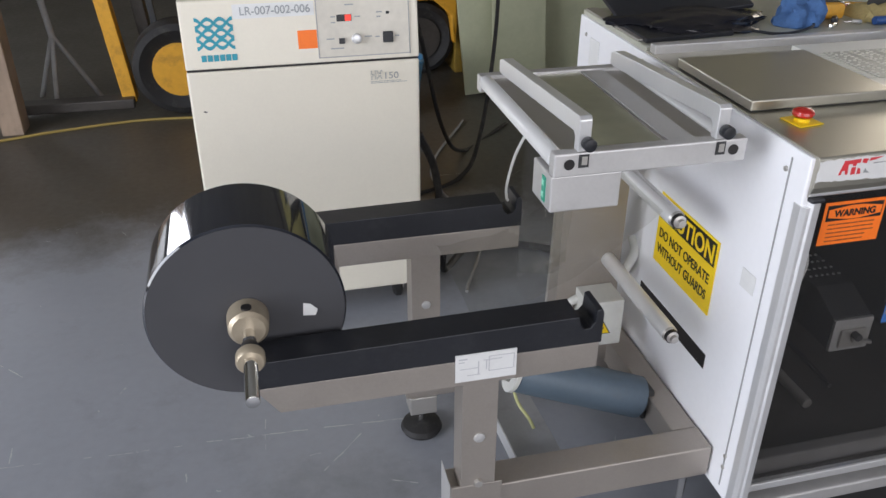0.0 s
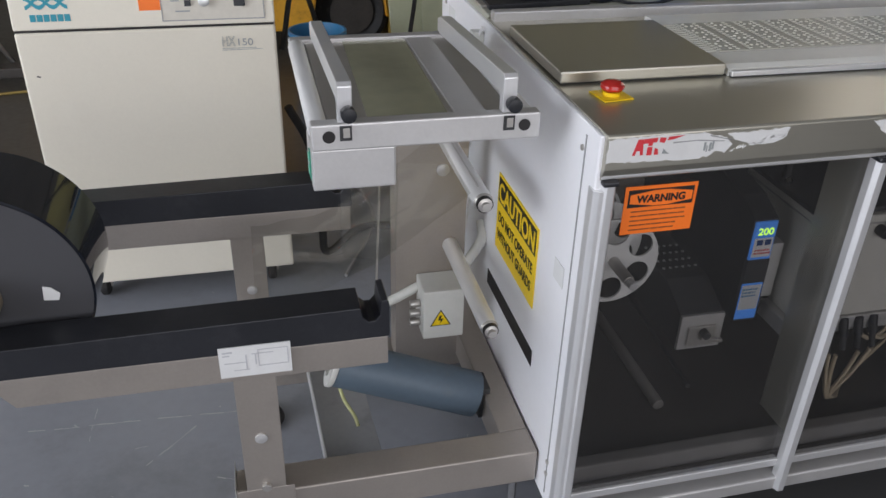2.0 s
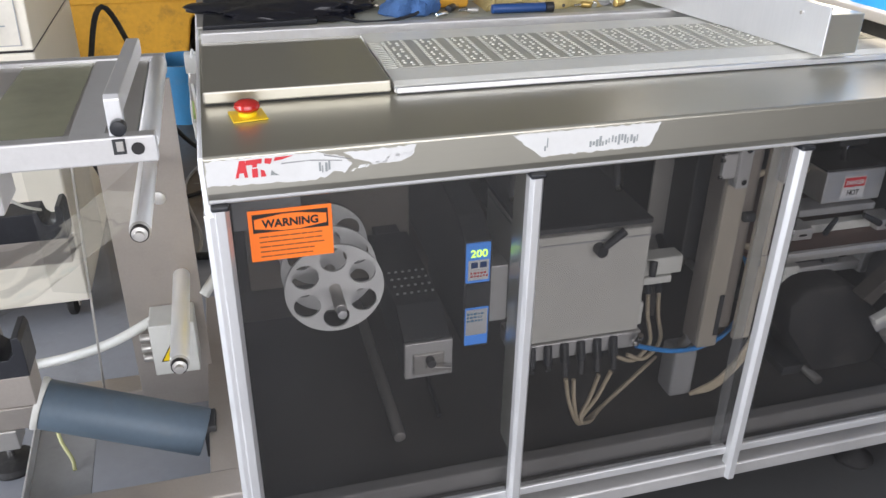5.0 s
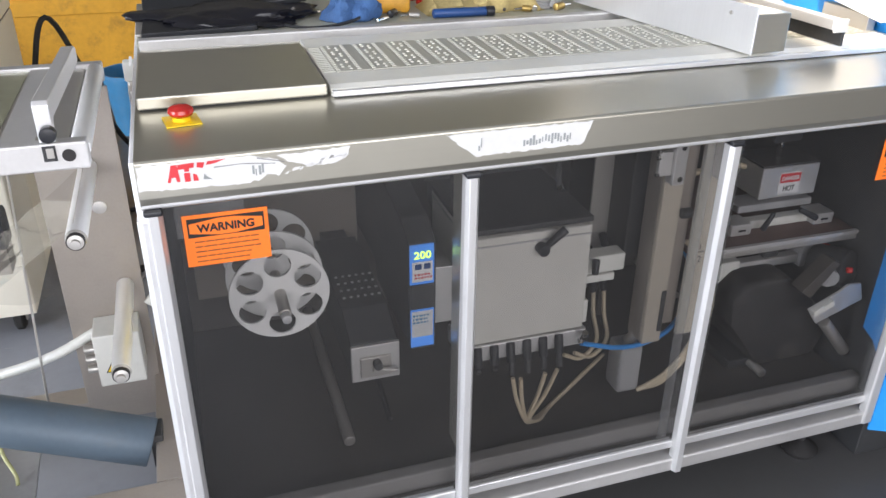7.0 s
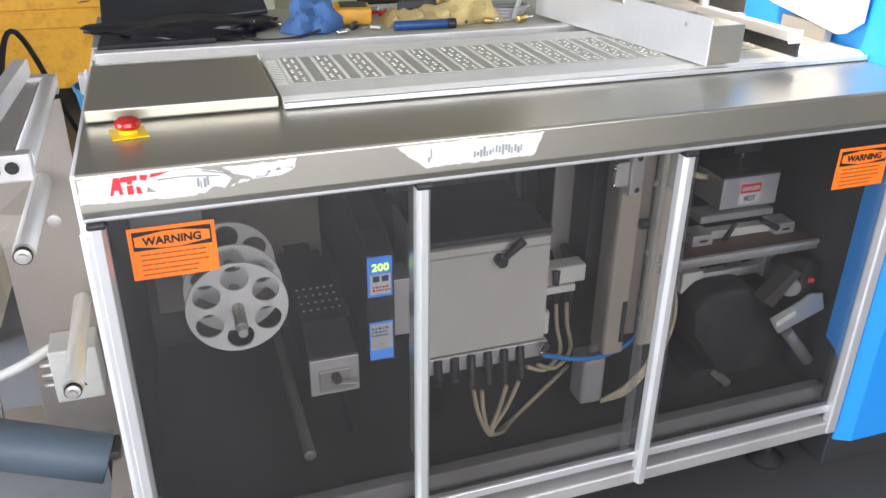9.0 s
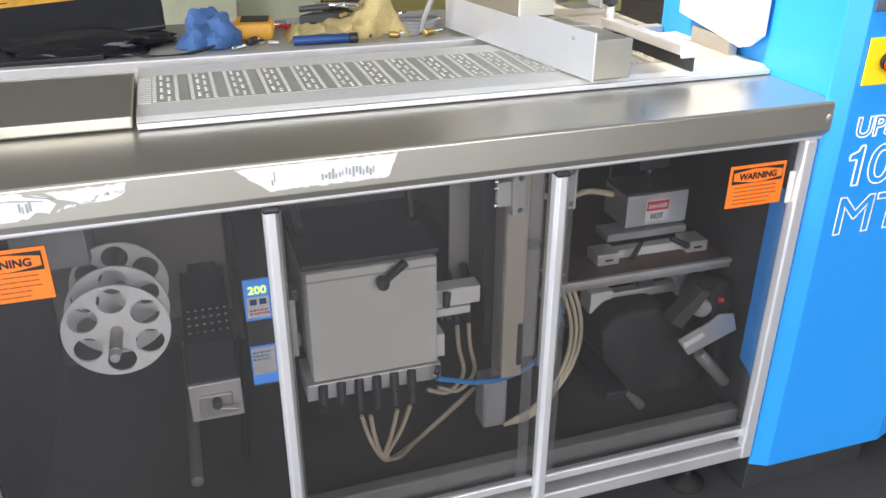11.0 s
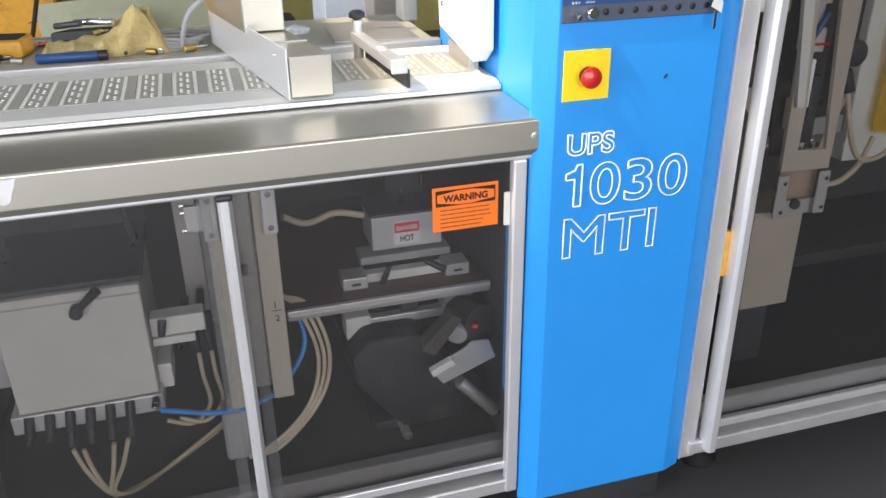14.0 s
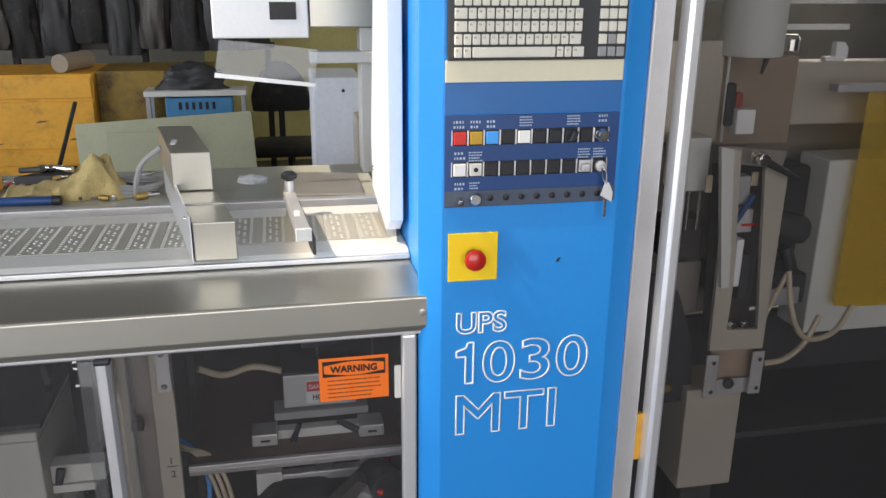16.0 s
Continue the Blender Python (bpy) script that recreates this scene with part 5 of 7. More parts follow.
# ---- blue control cabinet ----
cab = thing("control_cabinet", "tall bright blue control cabinet with keyboard and push buttons", "control cabinet", (1.66, 0.25, 0.125))
part("shell", prism([(1.5, -0.022), (1.463, -0.004), (1.463, 0.001), (1.4795, 0.001), (1.4795, 0.6), (1.85, 0.6), (1.85, -0.008), (1.808, -0.022)], "z", 0.125, 1.95, 0.0015), BLUE, cab)
part("side_strip", box(1.852, 1.89, -0.012, 0.5, 0.14, 1.95, 0.003), ALU_MATT, cab, "grey side strip")
part("edge_trim", box(1.8505, 1.8525, -0.014, 0.1, 0.14, 1.95, 0), ALU, cab)
part("plinth", box(1.5, 1.84, 0.04, 0.58, 0.0, 0.124, 0.003), DARK, cab)
FY = -0.0222
panel = part("control_panel", box(1.503, 1.8, FY - 0.003, FY, 1.135, 1.288, 0.001), BLUE_DARK, cab, "dark blue push button panel")
part("blank_panel", box(1.503, 1.8, FY - 0.0022, FY, 1.2895, 1.339, 0.0006), surface("mid_blue_panel", (0.02, 0.14, 0.4), 0.4, 0, 0.06, 100, 4, 0.02), cab)
part("cream_strip", box(1.503, 1.8, FY - 0.004, FY, 1.34, 1.374, 0.001), surface("cream_strip", (0.72, 0.68, 0.5), 0.5, 0, 0.05, 90, 4, 0.02), cab, "cream strip under the keyboard")
PY = FY - 0.003


def push_button(x, z, material, size=0.0205):
    frame_bm = box(x - 0.0118, x + 0.0118, PY - 0.003, PY, z - 0.0125, z + 0.0125, 0.001)
    b = part("push_button", frame_bm, BLACK, panel)
    box_bm = box(x - size / 2, x + size / 2, PY - 0.007, PY - 0.003, z - size / 2, z + size / 2, 0.0012)
    part("button_cap", box_bm, material, b)
    for s in (-1, 1):
        part("button_edge", box(x + s * 0.0128 - 0.0006, x + s * 0.0128 + 0.0006, PY - 0.0035, PY, z - 0.012, z + 0.012, 0), ALU, b)


RED_CAP = surface("red_button", (0.6, 0.03, 0.02), 0.35, 0, 0.05)
AMBER = surface("amber_button", (0.5, 0.3, 0.02), 0.35, 0, 0.05)
BLUE_CAP = surface("light_blue_button", (0.05, 0.35, 0.85), 0.35, 0, 0.05)
for k, mt in enumerate((RED_CAP, AMBER, BLUE_CAP, BLACK, WHITE, BLACK, BLACK, BLACK, BLACK, BLACK)):
    push_button(1.527 + k * 0.0268, 1.2515, mt)
for k, mt in enumerate((WHITE, GREY_LIGHT, BLACK, BLACK, BLACK, BLACK, BLACK, BLACK, ALU_MATT, BLACK)):
    push_button(1.527 + k * 0.0268, 1.1995, mt)
part("lens_dot", rod((1.5538, PY - 0.0076, 1.1995), (1.5538, PY - 0.006, 1.1995), 0.004, 12), INK, panel)
part("lower_strip", box(1.503, 1.8, PY - 0.0015, PY, 1.136, 1.163, 0.0005), surface("grey_blue_strip", (0.07, 0.09, 0.13), 0.5), panel)
for k in range(10):
    x = 1.527 + k * 0.0268
    if k == 0:
        part("toggle", rod((x, PY - 0.018, 1.146), (x, PY - 0.001, 1.15), 0.005, 12, 0.001), CHROME, panel, smooth=True)
    elif k == 1:
        part("key_switch", lathe([(0.011, 0), (0.011, 0.008), (0.008, 0.012), (0, 0.012)], (x, PY - 0.001, 1.15), (0, -1, 0), 20), CHROME, panel, smooth=True)
    else:
        part("blank_plug", rod((x, PY - 0.003, 1.15), (x, PY - 0.001, 1.15), 0.0055, 14, 0.0005), BLACK, panel, smooth=True)
part("key_switch", lathe([(0.011, 0), (0.011, 0.008), (0.008, 0.013), (0, 0.013)], (1.7675, PY - 0.007, 1.2515), (0, -1, 0), 20), CHROME, panel, smooth=True)
part("rotary_knob", prism([(1.707, 1.243), (1.718, 1.243), (1.724, 1.26), (1.714, 1.262)], "y", PY - 0.02, PY - 0.007, 0.002), BLACK, panel)
part("rotary_knob", prism([(1.733, 1.193), (1.75, 1.199), (1.745, 1.206), (1.731, 1.203)], "y", PY - 0.02, PY - 0.007, 0.002), ALU_MATT, panel)
ks = part("key_switch", lathe([(0.009, 0), (0.009, 0.006), (0, 0.008)], (1.7675, PY - 0.007, 1.1995), (0, -1, 0), 20), ALU_MATT, panel, smooth=True)
part("key_ring", tube([(1.769, PY - 0.014, 1.2), (1.776, PY - 0.017, 1.188), (1.777, PY - 0.017, 1.17), (1.772, PY - 0.015, 1.18), (1.769, PY - 0.014, 1.198)], 0.0012, 6, 5), CHROME, ks, smooth=True)
part("key_tag", prism([(1.768, 1.15), (1.775, 1.172), (1.782, 1.172), (1.79, 1.155), (1.789, 1.138)], "y", PY - 0.018, PY - 0.0165, 0.0003), PAPER, ks, "paper key tag")
part("key", box(1.774, 1.779, PY - 0.02, PY - 0.0183, 1.113, 1.142, 0.0005), CHROME, ks)
prints = bmesh.new()
for x, z, n in ((1.517, 1.279, 2), (1.545, 1.279, 2), (1.572, 1.279, 2), (1.627, 1.284, 4), (1.708, 1.284, 4), (1.763, 1.284, 2), (1.519, 1.228, 2), (1.543, 1.228, 4), (1.73, 1.228, 4), (1.757, 1.228, 4), (1.52, 1.177, 2), (1.545, 1.177, 3)):
    bars(x, x + (0.018 if n < 4 else 0.024), PY, z, n, 0.0045 if n > 2 else 0.008, 0.002 if n > 2 else 0.004, int(x * 1000), prints)
tagged(part("print", prints, surface("pale_print", (0.45, 0.55, 0.65), 0.5), panel), kind="stuff")

kbd = part("keyboard", box(1.505, 1.798, FY - 0.012, FY, 1.375, 1.49, 0.002), surface("keyboard_case", (0.03, 0.032, 0.035), 0.5), cab, "keyboard with cream keys behind the cabinet front")
KEYCAP = surface("cream_key", (0.72, 0.7, 0.6), 0.45, 0, 0.05, 90, 30, 0.02)
legend = bmesh.new()
rng = random.Random(3)
for row in range(6):
    z = 1.3795 + row * 0.0195
    x = 1.5135
    widths = [0.0135, 0.0135, 0.136, 0.0125, 0.0125, 0.02] if row == 0 else [0.021 if row in (2, 3) else 0.0135] + [0.0135] * (12 if row in (2, 3) else 12) + [0.02 if row in (1,) else 0.0135]
    for w in widths:
        if x + w > 1.733:
            w = 1.733 - x
        if w < 0.006:
            break
        part("key", box(x + 0.0006, x + w - 0.0006, FY - 0.0175, FY - 0.012, z, z + 0.016, 0.0015), KEYCAP, kbd)
        if w < 0.03:
            bars(x + 0.003, x + 0.0075, FY - 0.0175, z + 0.0125, 1, 0.004, 0.0028, int(x * 1e4) + row, legend, 0.1)
        x += w + 0.0008
    for k in range(3):
        xk = 1.749 + k * 0.0152
        round_key = row == 0 or (row == 1 and k == 1)
        part("key", box(xk, xk + 0.0135, FY - 0.0175, FY - 0.012, z, z + 0.0155, 0.0015), GREY if round_key else KEYCAP, kbd)
part("legend", legend, INK, kbd)

PALE = surface("white_lettering", (0.85, 0.88, 0.9), 0.5)
outlined("model_name", "UPS", 0.053, 1.5265, 0.905, 0.093, cab)
outlined("model_name", "0", 0.112, 1.5755, 0.806, 0.062, cab)
outlined("model_name", "3", 0.112, 1.6455, 0.806, 0.058, cab)
outlined("model_name", "0", 0.112, 1.713, 0.806, 0.062, cab)
one = [(1.545, 0.806), (1.559, 0.806), (1.559, 0.886), (1.549, 0.886), (1.545, 0.876), (1.528, 0.87), (1.528, 0.859), (1.545, 0.859)]
stroke = bmesh.new()
for (xa, za), (xb, zb) in zip(one, one[1:] + one[:1]):
    rod((xa, FY - 0.0002, za), (xb, FY - 0.0002, zb), 0.00165, 8, bm=stroke)
part("model_name", stroke, PALE, cab)
outlined("model_name", "MTI", 0.112, 1.5275, 0.704, 0.192, cab)
part("chip", prism([(1.703, 1.028), (1.706, 1.035), (1.711, 1.036), (1.708, 1.029)], "y", FY - 0.001, FY + 0.0005), INK, cab)
part("table_bolt", rod((1.47, -0.012, 0.945), (1.47, -0.004, 0.945), 0.007, 16, 0.001), STEEL_DULL, cab, smooth=True)

# ---- sealing module beyond the cabinet ----
module = thing("sealing_module", "guarded sealing module of the machine", "packaging machine", (2.6, 0.4, 0))
part("back_panel", box(1.9, 3.6, 0.62, 0.64, 0.62, 1.2, 0.002), surface("brown_back_panel", (0.2, 0.175, 0.14), 0.5, 0.1, 0.12, 60, 3, 0.03, dirt=0.3, dirt_color=(0.1, 0.085, 0.07)), module)
part("lower_back", box(1.9, 3.6, 0.6, 0.615, 0.2, 0.615, 0.002), DARK, module)
part("ledge", box(1.95, 3.6, 0.3, 0.6, 0.418, 0.43, 0.002), DARK, module)
part("bay_floor", box(1.9, 3.6, 0.03, 0.62, 0.195, 0.21, 0.002), DARK, module)
part("sill", box(1.9, 3.6, 0.03, 0.06, 0.15, 0.25, 0.004), GREY, module)
part("bottom_rail", box(1.87, 3.6, -0.02, 0.02, 0.15, 0.185, 0.004), ALU_MATT, module)
part("underframe", box(1.9, 3.6, 0.1, 0.6, 0.1, 0.17, 0.004), DARK, module)
for x in (2.0, 3.5):
    for y in (0.12, 0.55):
        part("foot", lathe([(0.04, 0.0), (0.045, 0.012), (0.02, 0.03), (0.01, 0.035), (0.01, 0.11)], (x, y, 0)), RUBBER, module, smooth=True)
part("end_panel", box(3.6, 3.62, -0.02, 0.64, 0.15, 1.95, 0.002), GREY_LIGHT, module)
part("head_rail", box(1.9, 3.6, -0.02, 0.02, 1.95, 1.99, 0.003), ALU, module)
part("cross_beam", box(2.447, 3.6, 0.48, 0.55, 1.16, 1.31, 0.004), BEIGE, module)
part("beam_slot", box(2.39, 2.446, 0.47, 0.5, 1.2, 1.31, 0.003), DARK, module)
part("white_bar", box(2.47, 2.66, 0.57, 0.579, 1.44, 1.452, 0.002), WHITE, module)
part("white_bar", box(2.47, 2.65, 0.57, 0.579, 1.378, 1.392, 0.002), WHITE, module)
part("white_block", prism([(2.545, 1.305), (2.59, 1.305), (2.604, 1.318), (2.604, 1.34), (2.592, 1.354), (2.57, 1.354), (2.57, 1.32), (2.545, 1.32)], "y", 0.5, 0.52, 0.002), WHITE, module)
part("upper_beam", box(2.25, 3.6, 0.58, 0.62, 1.44, 1.47, 0.003), ALU_MATT, module)
part("air_cylinder", rod((2.222, 0.3, 1.345), (2.222, 0.3, 1.75), 0.065, 28, 0.004), GREY_LIGHT, module, smooth=True)
part("regulator", lathe([(0.012, 0), (0.02, 0.005), (0.02, 0.03), (0.012, 0.04)], (2.38, 0.4, 1.34), (0, 0, 1), 16), CHROME, module, smooth=True)
mdoor = part("guard_door", box(1.93, 3.58, -0.006, 0.0, 0.225, 1.95, 0.001), GLASS, module)
mdoor.visible_shadow = False
part("grip_profile", prism([(1.902 + a, b) for a, b in ((0, -0.004), (0, -0.035), (0.006, -0.042), (0.02, -0.042), (0.026, -0.035), (0.026, -0.004))], "z", 0.165, 1.95, 0.001), ALU, mdoor, "pale aluminium grip profile")
part("lower_edge", box(1.94, 3.58, -0.01, 0.006, 0.205, 0.224, 0.002), ALU, mdoor)
part("hinge", box(1.889, 1.903, -0.01, 0.004, 0.6, 0.7, 0.002), YELLOW_TRUCK, module)
part("dark_side", box(1.93, 2.06, 0.3, 0.32, 0.21, 0.85, 0.002), DARK, module)
jaw = thing("vertical_jaw", "slotted steel jaw carrier on a pale column", "jaw carrier", (2.14, 0.2, 0.21))
part("side_plate", prism([(2.099, 1.185), (2.123, 1.18), (2.142, 0.9), (2.14, 0.8), (2.212, 0.795), (2.179, 1.145), (2.231, 1.14), (2.229, 0.75), (2.106, 0.754)], "y", 0.124, 0.134), BEIGE, jaw)
part("left_flange", prism([(2.072, 1.192), (2.1, 1.186), (2.126, 0.9), (2.108, 0.9)], "y", 0.112, 0.1235), GREY_LIGHT, jaw)
part("top_bridge", prism([(2.1, 1.185), (2.24, 1.17), (2.232, 1.135), (2.118, 1.15)], "y", 0.15, 0.156), STEEL_BEIGE, jaw)
part("back_plate", prism([(2.11, 1.14), (2.24, 1.12), (2.235, 0.76), (2.13, 0.76)], "y", 0.2, 0.206), DARK_BROWN, jaw)
part("slide_bar", box(2.126, 2.138, 0.15, 0.17, 0.99, 1.15, 0.002), GREY_LIGHT, jaw)
part("yellow_tag", box(2.174, 2.188, 0.158, 0.162, 1.1, 1.128, 0), HOSE, jaw)
part("left_tag", box(2.074, 2.088, 0.158, 0.162, 1.09, 1.125, 0), HOSE, jaw)
for k, (x0, x1, z0, z1, mt) in enumerate(((2.14, 2.176, 1.06, 1.12, GREY), (2.15, 2.19, 1.0, 1.05, ALU_MATT), (2.125, 2.15, 0.94, 1.01, DARK_BROWN), (2.16, 2.178, 0.88, 0.985, WHITE), (2.178, 2.2, 0.85, 0.95, DARK), (2.14, 2.16, 0.83, 0.9, GREY_LIGHT))):
    part("inner_block", box(x0, x1, 0.16, 0.19, z0, z1, 0.003), mt, jaw)
part("blue_lever", rod((2.14, 0.15, 1.02), (2.175, 0.145, 1.085), 0.006, 12, 0.001), BLUE_DARK, jaw, smooth=True)
part("red_band", box(2.165, 2.205, 0.157, 0.16, 1.015, 1.02, 0), RED, jaw)
for x in (2.147, 2.175):
    part("socket_screw", rod((x, 0.112, 0.812), (x, 0.124, 0.812), 0.007, 14, 0.001), CHROME, jaw, smooth=True)
part("insert", box(2.125, 2.225, 0.15, 0.16, 0.64, 0.755, 0.002), WOOD, jaw, "brown composite insert")
part("tab_bridge", box(2.12, 2.222, 0.136, 0.142, 0.64, 0.675, 0.002), ALU_MATT, jaw)
part("bridge_bolt", rod((2.165, 0.128, 0.668), (2.165, 0.137, 0.668), 0.012, 16, 0.001), DARK, jaw, smooth=True)
part("column", box(2.09, 2.222, 0.165, 0.28, 0.388, 0.64, 0.003), BEIGE, jaw)
part("column_foot", box(2.12, 2.2, 0.2, 0.26, 0.21, 0.388, 0.003), DARK, jaw)
for x in (2.1, 2.206):
    tab = part("hanger_tab", box(x, x + 0.028, 0.118, 0.1235, 0.645, 0.745, 0.002), ALU_MATT, jaw)
    for z in (0.662, 0.73):
        part("bolt", rod((x + 0.014, 0.112, z), (x + 0.014, 0.118, z), 0.005, 6), CHROME, tab)
part("clamp_lever", rod((2.15, 0.1, 1.17), (2.232, 0.09, 1.128), 0.009, 14, 0.001, 0.005), BLACK, jaw, smooth=True)
part("lever_hub", rod((2.155, 0.124, 1.168), (2.155, 0.09, 1.168), 0.013, 18, 0.002), CHROME, jaw, smooth=True)
part("left_block", box(2.03, 2.095, 0.19, 0.26, 1.085, 1.195, 0.003), GREY_LIGHT, jaw)
for x in (2.062, 2.086):
    part("guide_pin", rod((x, 0.2, 1.0), (x, 0.2, 1.085), 0.004, 10), CHROME, jaw, smooth=True)
part("left_box", box(2.03, 2.11, 0.21, 0.28, 0.93, 1.02, 0.003), DARK_BROWN, jaw)
part("lower_left_plate", box(2.03, 2.12, 0.22, 0.25, 0.8, 0.92, 0.003), STEEL_BEIGE, jaw)
part("dark_guard", prism([(1.99, 0.91), (2.03, 0.9), (2.06, 0.86), (2.105, 0.74), (2.115, 0.6), (1.99, 0.6)], "y", 0.19, 0.2, 0.002), DARK, jaw)
part("guard_screw", rod((2.05, 0.182, 0.64), (2.05, 0.19, 0.64), 0.009, 14), BRASS_TOOL, jaw, smooth=True)
part("upper_plate", box(2.04, 2.165, 0.3, 0.306, 1.165, 1.375, 0.002), BEIGE, jaw)
part("edge_rod", rod((2.172, 0.29, 1.165), (2.168, 0.29, 1.5), 0.003, 8), GREY_LIGHT, jaw, smooth=True)
part("rear_plate", box(2.2, 2.42, 0.42, 0.43, 1.13, 1.33, 0.002), surface("brown_bracket", (0.3, 0.23, 0.17), 0.5, 0.1, 0.12, 50, 4, 0.03), jaw)
part("sensor", box(2.192, 2.235, 0.27, 0.3, 1.183, 1.236, 0.003), WHITE, jaw)
part("red_plug", box(2.19, 2.208, 0.28, 0.3, 1.237, 1.27, 0.004), surface("dull_red", (0.3, 0.06, 0.03), 0.5), jaw)
part("sensor_cable", box(2.17, 2.19, 0.28, 0.3, 1.2, 1.29, 0.004), DARK, jaw)
part("clip", rod((2.25, 0.28, 1.345), (2.235, 0.27, 1.31), 0.007, 10, 0, 0.003), BLACK, jaw, smooth=True)
part("rail", box(1.96, 2.02, 0.25, 0.3, 0.21, 1.6, 0.002), STEEL_BEIGE, jaw)
blk = thing("solenoid_block", "black solenoid block with two white hoses", "valve block", (2.32, 0.35, 0.8))
part("block", box(2.31, 2.42, 0.31, 0.45, 0.95, 1.1, 0.012), RUBBER, blk)
part("coil", rod((2.33, 0.3, 0.97), (2.41, 0.3, 0.95), 0.032, 20, 0.005), DARK, blk, smooth=True)
part("elbow", rod((2.335, 0.25, 0.93), (2.35, 0.24, 0.88), 0.016, 16, 0.003), BLACK, blk, smooth=True)
part("body", box(2.3, 2.4, 0.3, 0.42, 0.84, 0.945, 0.008), RUBBER, blk)
part("bracket", box(2.34, 2.6, 0.45, 0.62, 0.7, 0.78, 0.004), DARK, blk)
part("bracket_plate", box(2.4, 2.5, 0.4, 0.41, 0.72, 0.765, 0.002), GREY, blk)
part("stem", box(2.34, 2.38, 0.4, 0.46, 0.74, 0.86, 0.004), DARK, blk)
part("hose", tube([(2.345, 0.24, 0.885), (2.34, 0.2, 0.8), (2.37, 0.2, 0.74), (2.41, 0.2, 0.722), (2.46, 0.2, 0.74), (2.51, 0.22, 0.79)], 0.0065, 10, 8), HOSE, blk, "pale hose", smooth=True)
part("hose", tube([(2.35, 0.24, 0.885), (2.31, 0.23, 0.81), (2.27, 0.22, 0.74), (2.25, 0.24, 0.7)], 0.0055, 10, 8), HOSE, blk, smooth=True)
part("hose", tube([(2.29, 0.2, 0.672), (2.34, 0.2, 0.678), (2.385, 0.2, 0.715), (2.42, 0.21, 0.775)], 0.0065, 10, 8), HOSE, blk, smooth=True)
single("inner_cover", box(2.55, 2.95, 0.43, 0.55, 0.622, 1.08, 0.004), GREY_LIGHT, "pale cover box inside the sealing module", "cover box")
# No real curtain: sheet and rail are added to show a yellow reflection.
single("strip_curtain", prism([(2.6, 0.4), (2.63, 0.385), (2.72, 0.38), (2.95, 0.385), (2.95, 0.391), (2.72, 0.386), (2.632, 0.392), (2.606, 0.406)], "z", 0.71, 1.251, 0.0), YELLOW_REFLECTION, "yellow translucent sheet in place of a reflection in the guard door", "curtain")
single("curtain_rail", box(2.5, 3.59, 0.375, 0.41, 1.252, 1.27, 0.002), ALU_MATT, "added aluminium rail that holds the yellow reflection sheet", "rail")

# ---- film unwind stand ----
stand = thing("unwind_stand", "steel film unwind stand with black cradle rails", "unwind stand", (-0.4, 0.3, 0))
for y in (0.06, 0.54):
    rail = part("rail", prism([(-0.945, 0.544), (-0.985, 0.601), (-0.355, 0.601), (-0.355, 0.544)], "y", y, y + 0.06, 0.0012), STEEL_BEIGE, stand)
    pad = prism([(-1.0, 0.602), (-1.0, 0.652), (-0.995, 0.657), (-0.4, 0.664), (-0.396, 0.645), (-0.387, 0.636), (-0.376, 0.636), (-0.368, 0.646), (-0.366, 0.674), (-0.356, 0.676), (-0.352, 0.666), (-0.352, 0.602)], "y", y - 0.003, y + 0.063, 0.0015)
    part("cradle_pad", pad, BLACK, stand, "black plastic cradle pad")
    leg = part("leg", prism([(-0.615, y + 0.006), (-0.545, y + 0.006), (-0.545, y + 0.066), (-0.55, y + 0.066), (-0.55, y + 0.011), (-0.61, y + 0.011), (-0.61, y + 0.066), (-0.615, y + 0.066)], "z", 0.27 if y < 0.3 else 0.19, 0.546, 0.001), STEEL_BEIGE, stand)
    part("hole_cap", rod((-0.58, y + 0.003, 0.408), (-0.58, y + 0.007, 0.408), 0.011, 20, 0.001), ALU_MATT, leg, smooth=True)
    if y < 0.3:
        part("leg_bolt", rod((-0.58, y - 0.002, 0.292), (-0.58, y + 0.007, 0.292), 0.009, 6, 0.001), STEEL_DULL, leg)
plac = part("instruction_plate", box(-0.632, -0.517, 0.0548, 0.0566, 0.557, 0.617, 0), PAPER, stand, "white threading diagram plate")
lines = bmesh.new()
for x0, x1, z0, z1 in ((-0.626, -0.61, 0.606, 0.609), (-0.626, -0.615, 0.6, 0.602), (-0.624, -0.59, 0.585, 0.5865), (-0.59, -0.588, 0.572, 0.6), (-0.58, -0.545, 0.6, 0.6014), (-0.575, -0.573, 0.58, 0.6), (-0.57, -0.522, 0.607, 0.6083), (-0.57, -0.522, 0.575, 0.5763), (-0.523, -0.5215, 0.575, 0.608), (-0.57, -0.5685, 0.575, 0.608), (-0.61, -0.585, 0.57, 0.5712)):
    box(x0, x1, 0.0541, 0.0548, z0, z1, 0, lines)
part("diagram", lines, surface("faint_ink", (0.5, 0.5, 0.52), 0.5), plac)
part("base_beam", box(-0.635, -0.057, 0.072, 0.14, 0.19, 0.268, 0.003), STEEL_BEIGE, stand)
part("beam_cap", box(-0.637, -0.6355, 0.07, 0.142, 0.186, 0.29, 0), ALU_MATT, stand)
part("gusset", box(-0.634, -0.53, 0.0655, 0.0715, 0.2, 0.285, 0.001), STEEL_BEIGE, stand)
part("base_beam", box(-0.635, -0.057, 0.54, 0.605, 0.13, 0.19, 0.003), STEEL_BEIGE, stand)
part("cross_beam", box(-0.115, -0.057, 0.142, 0.8, 0.192, 0.266, 0.003), STEEL_BEIGE, stand)
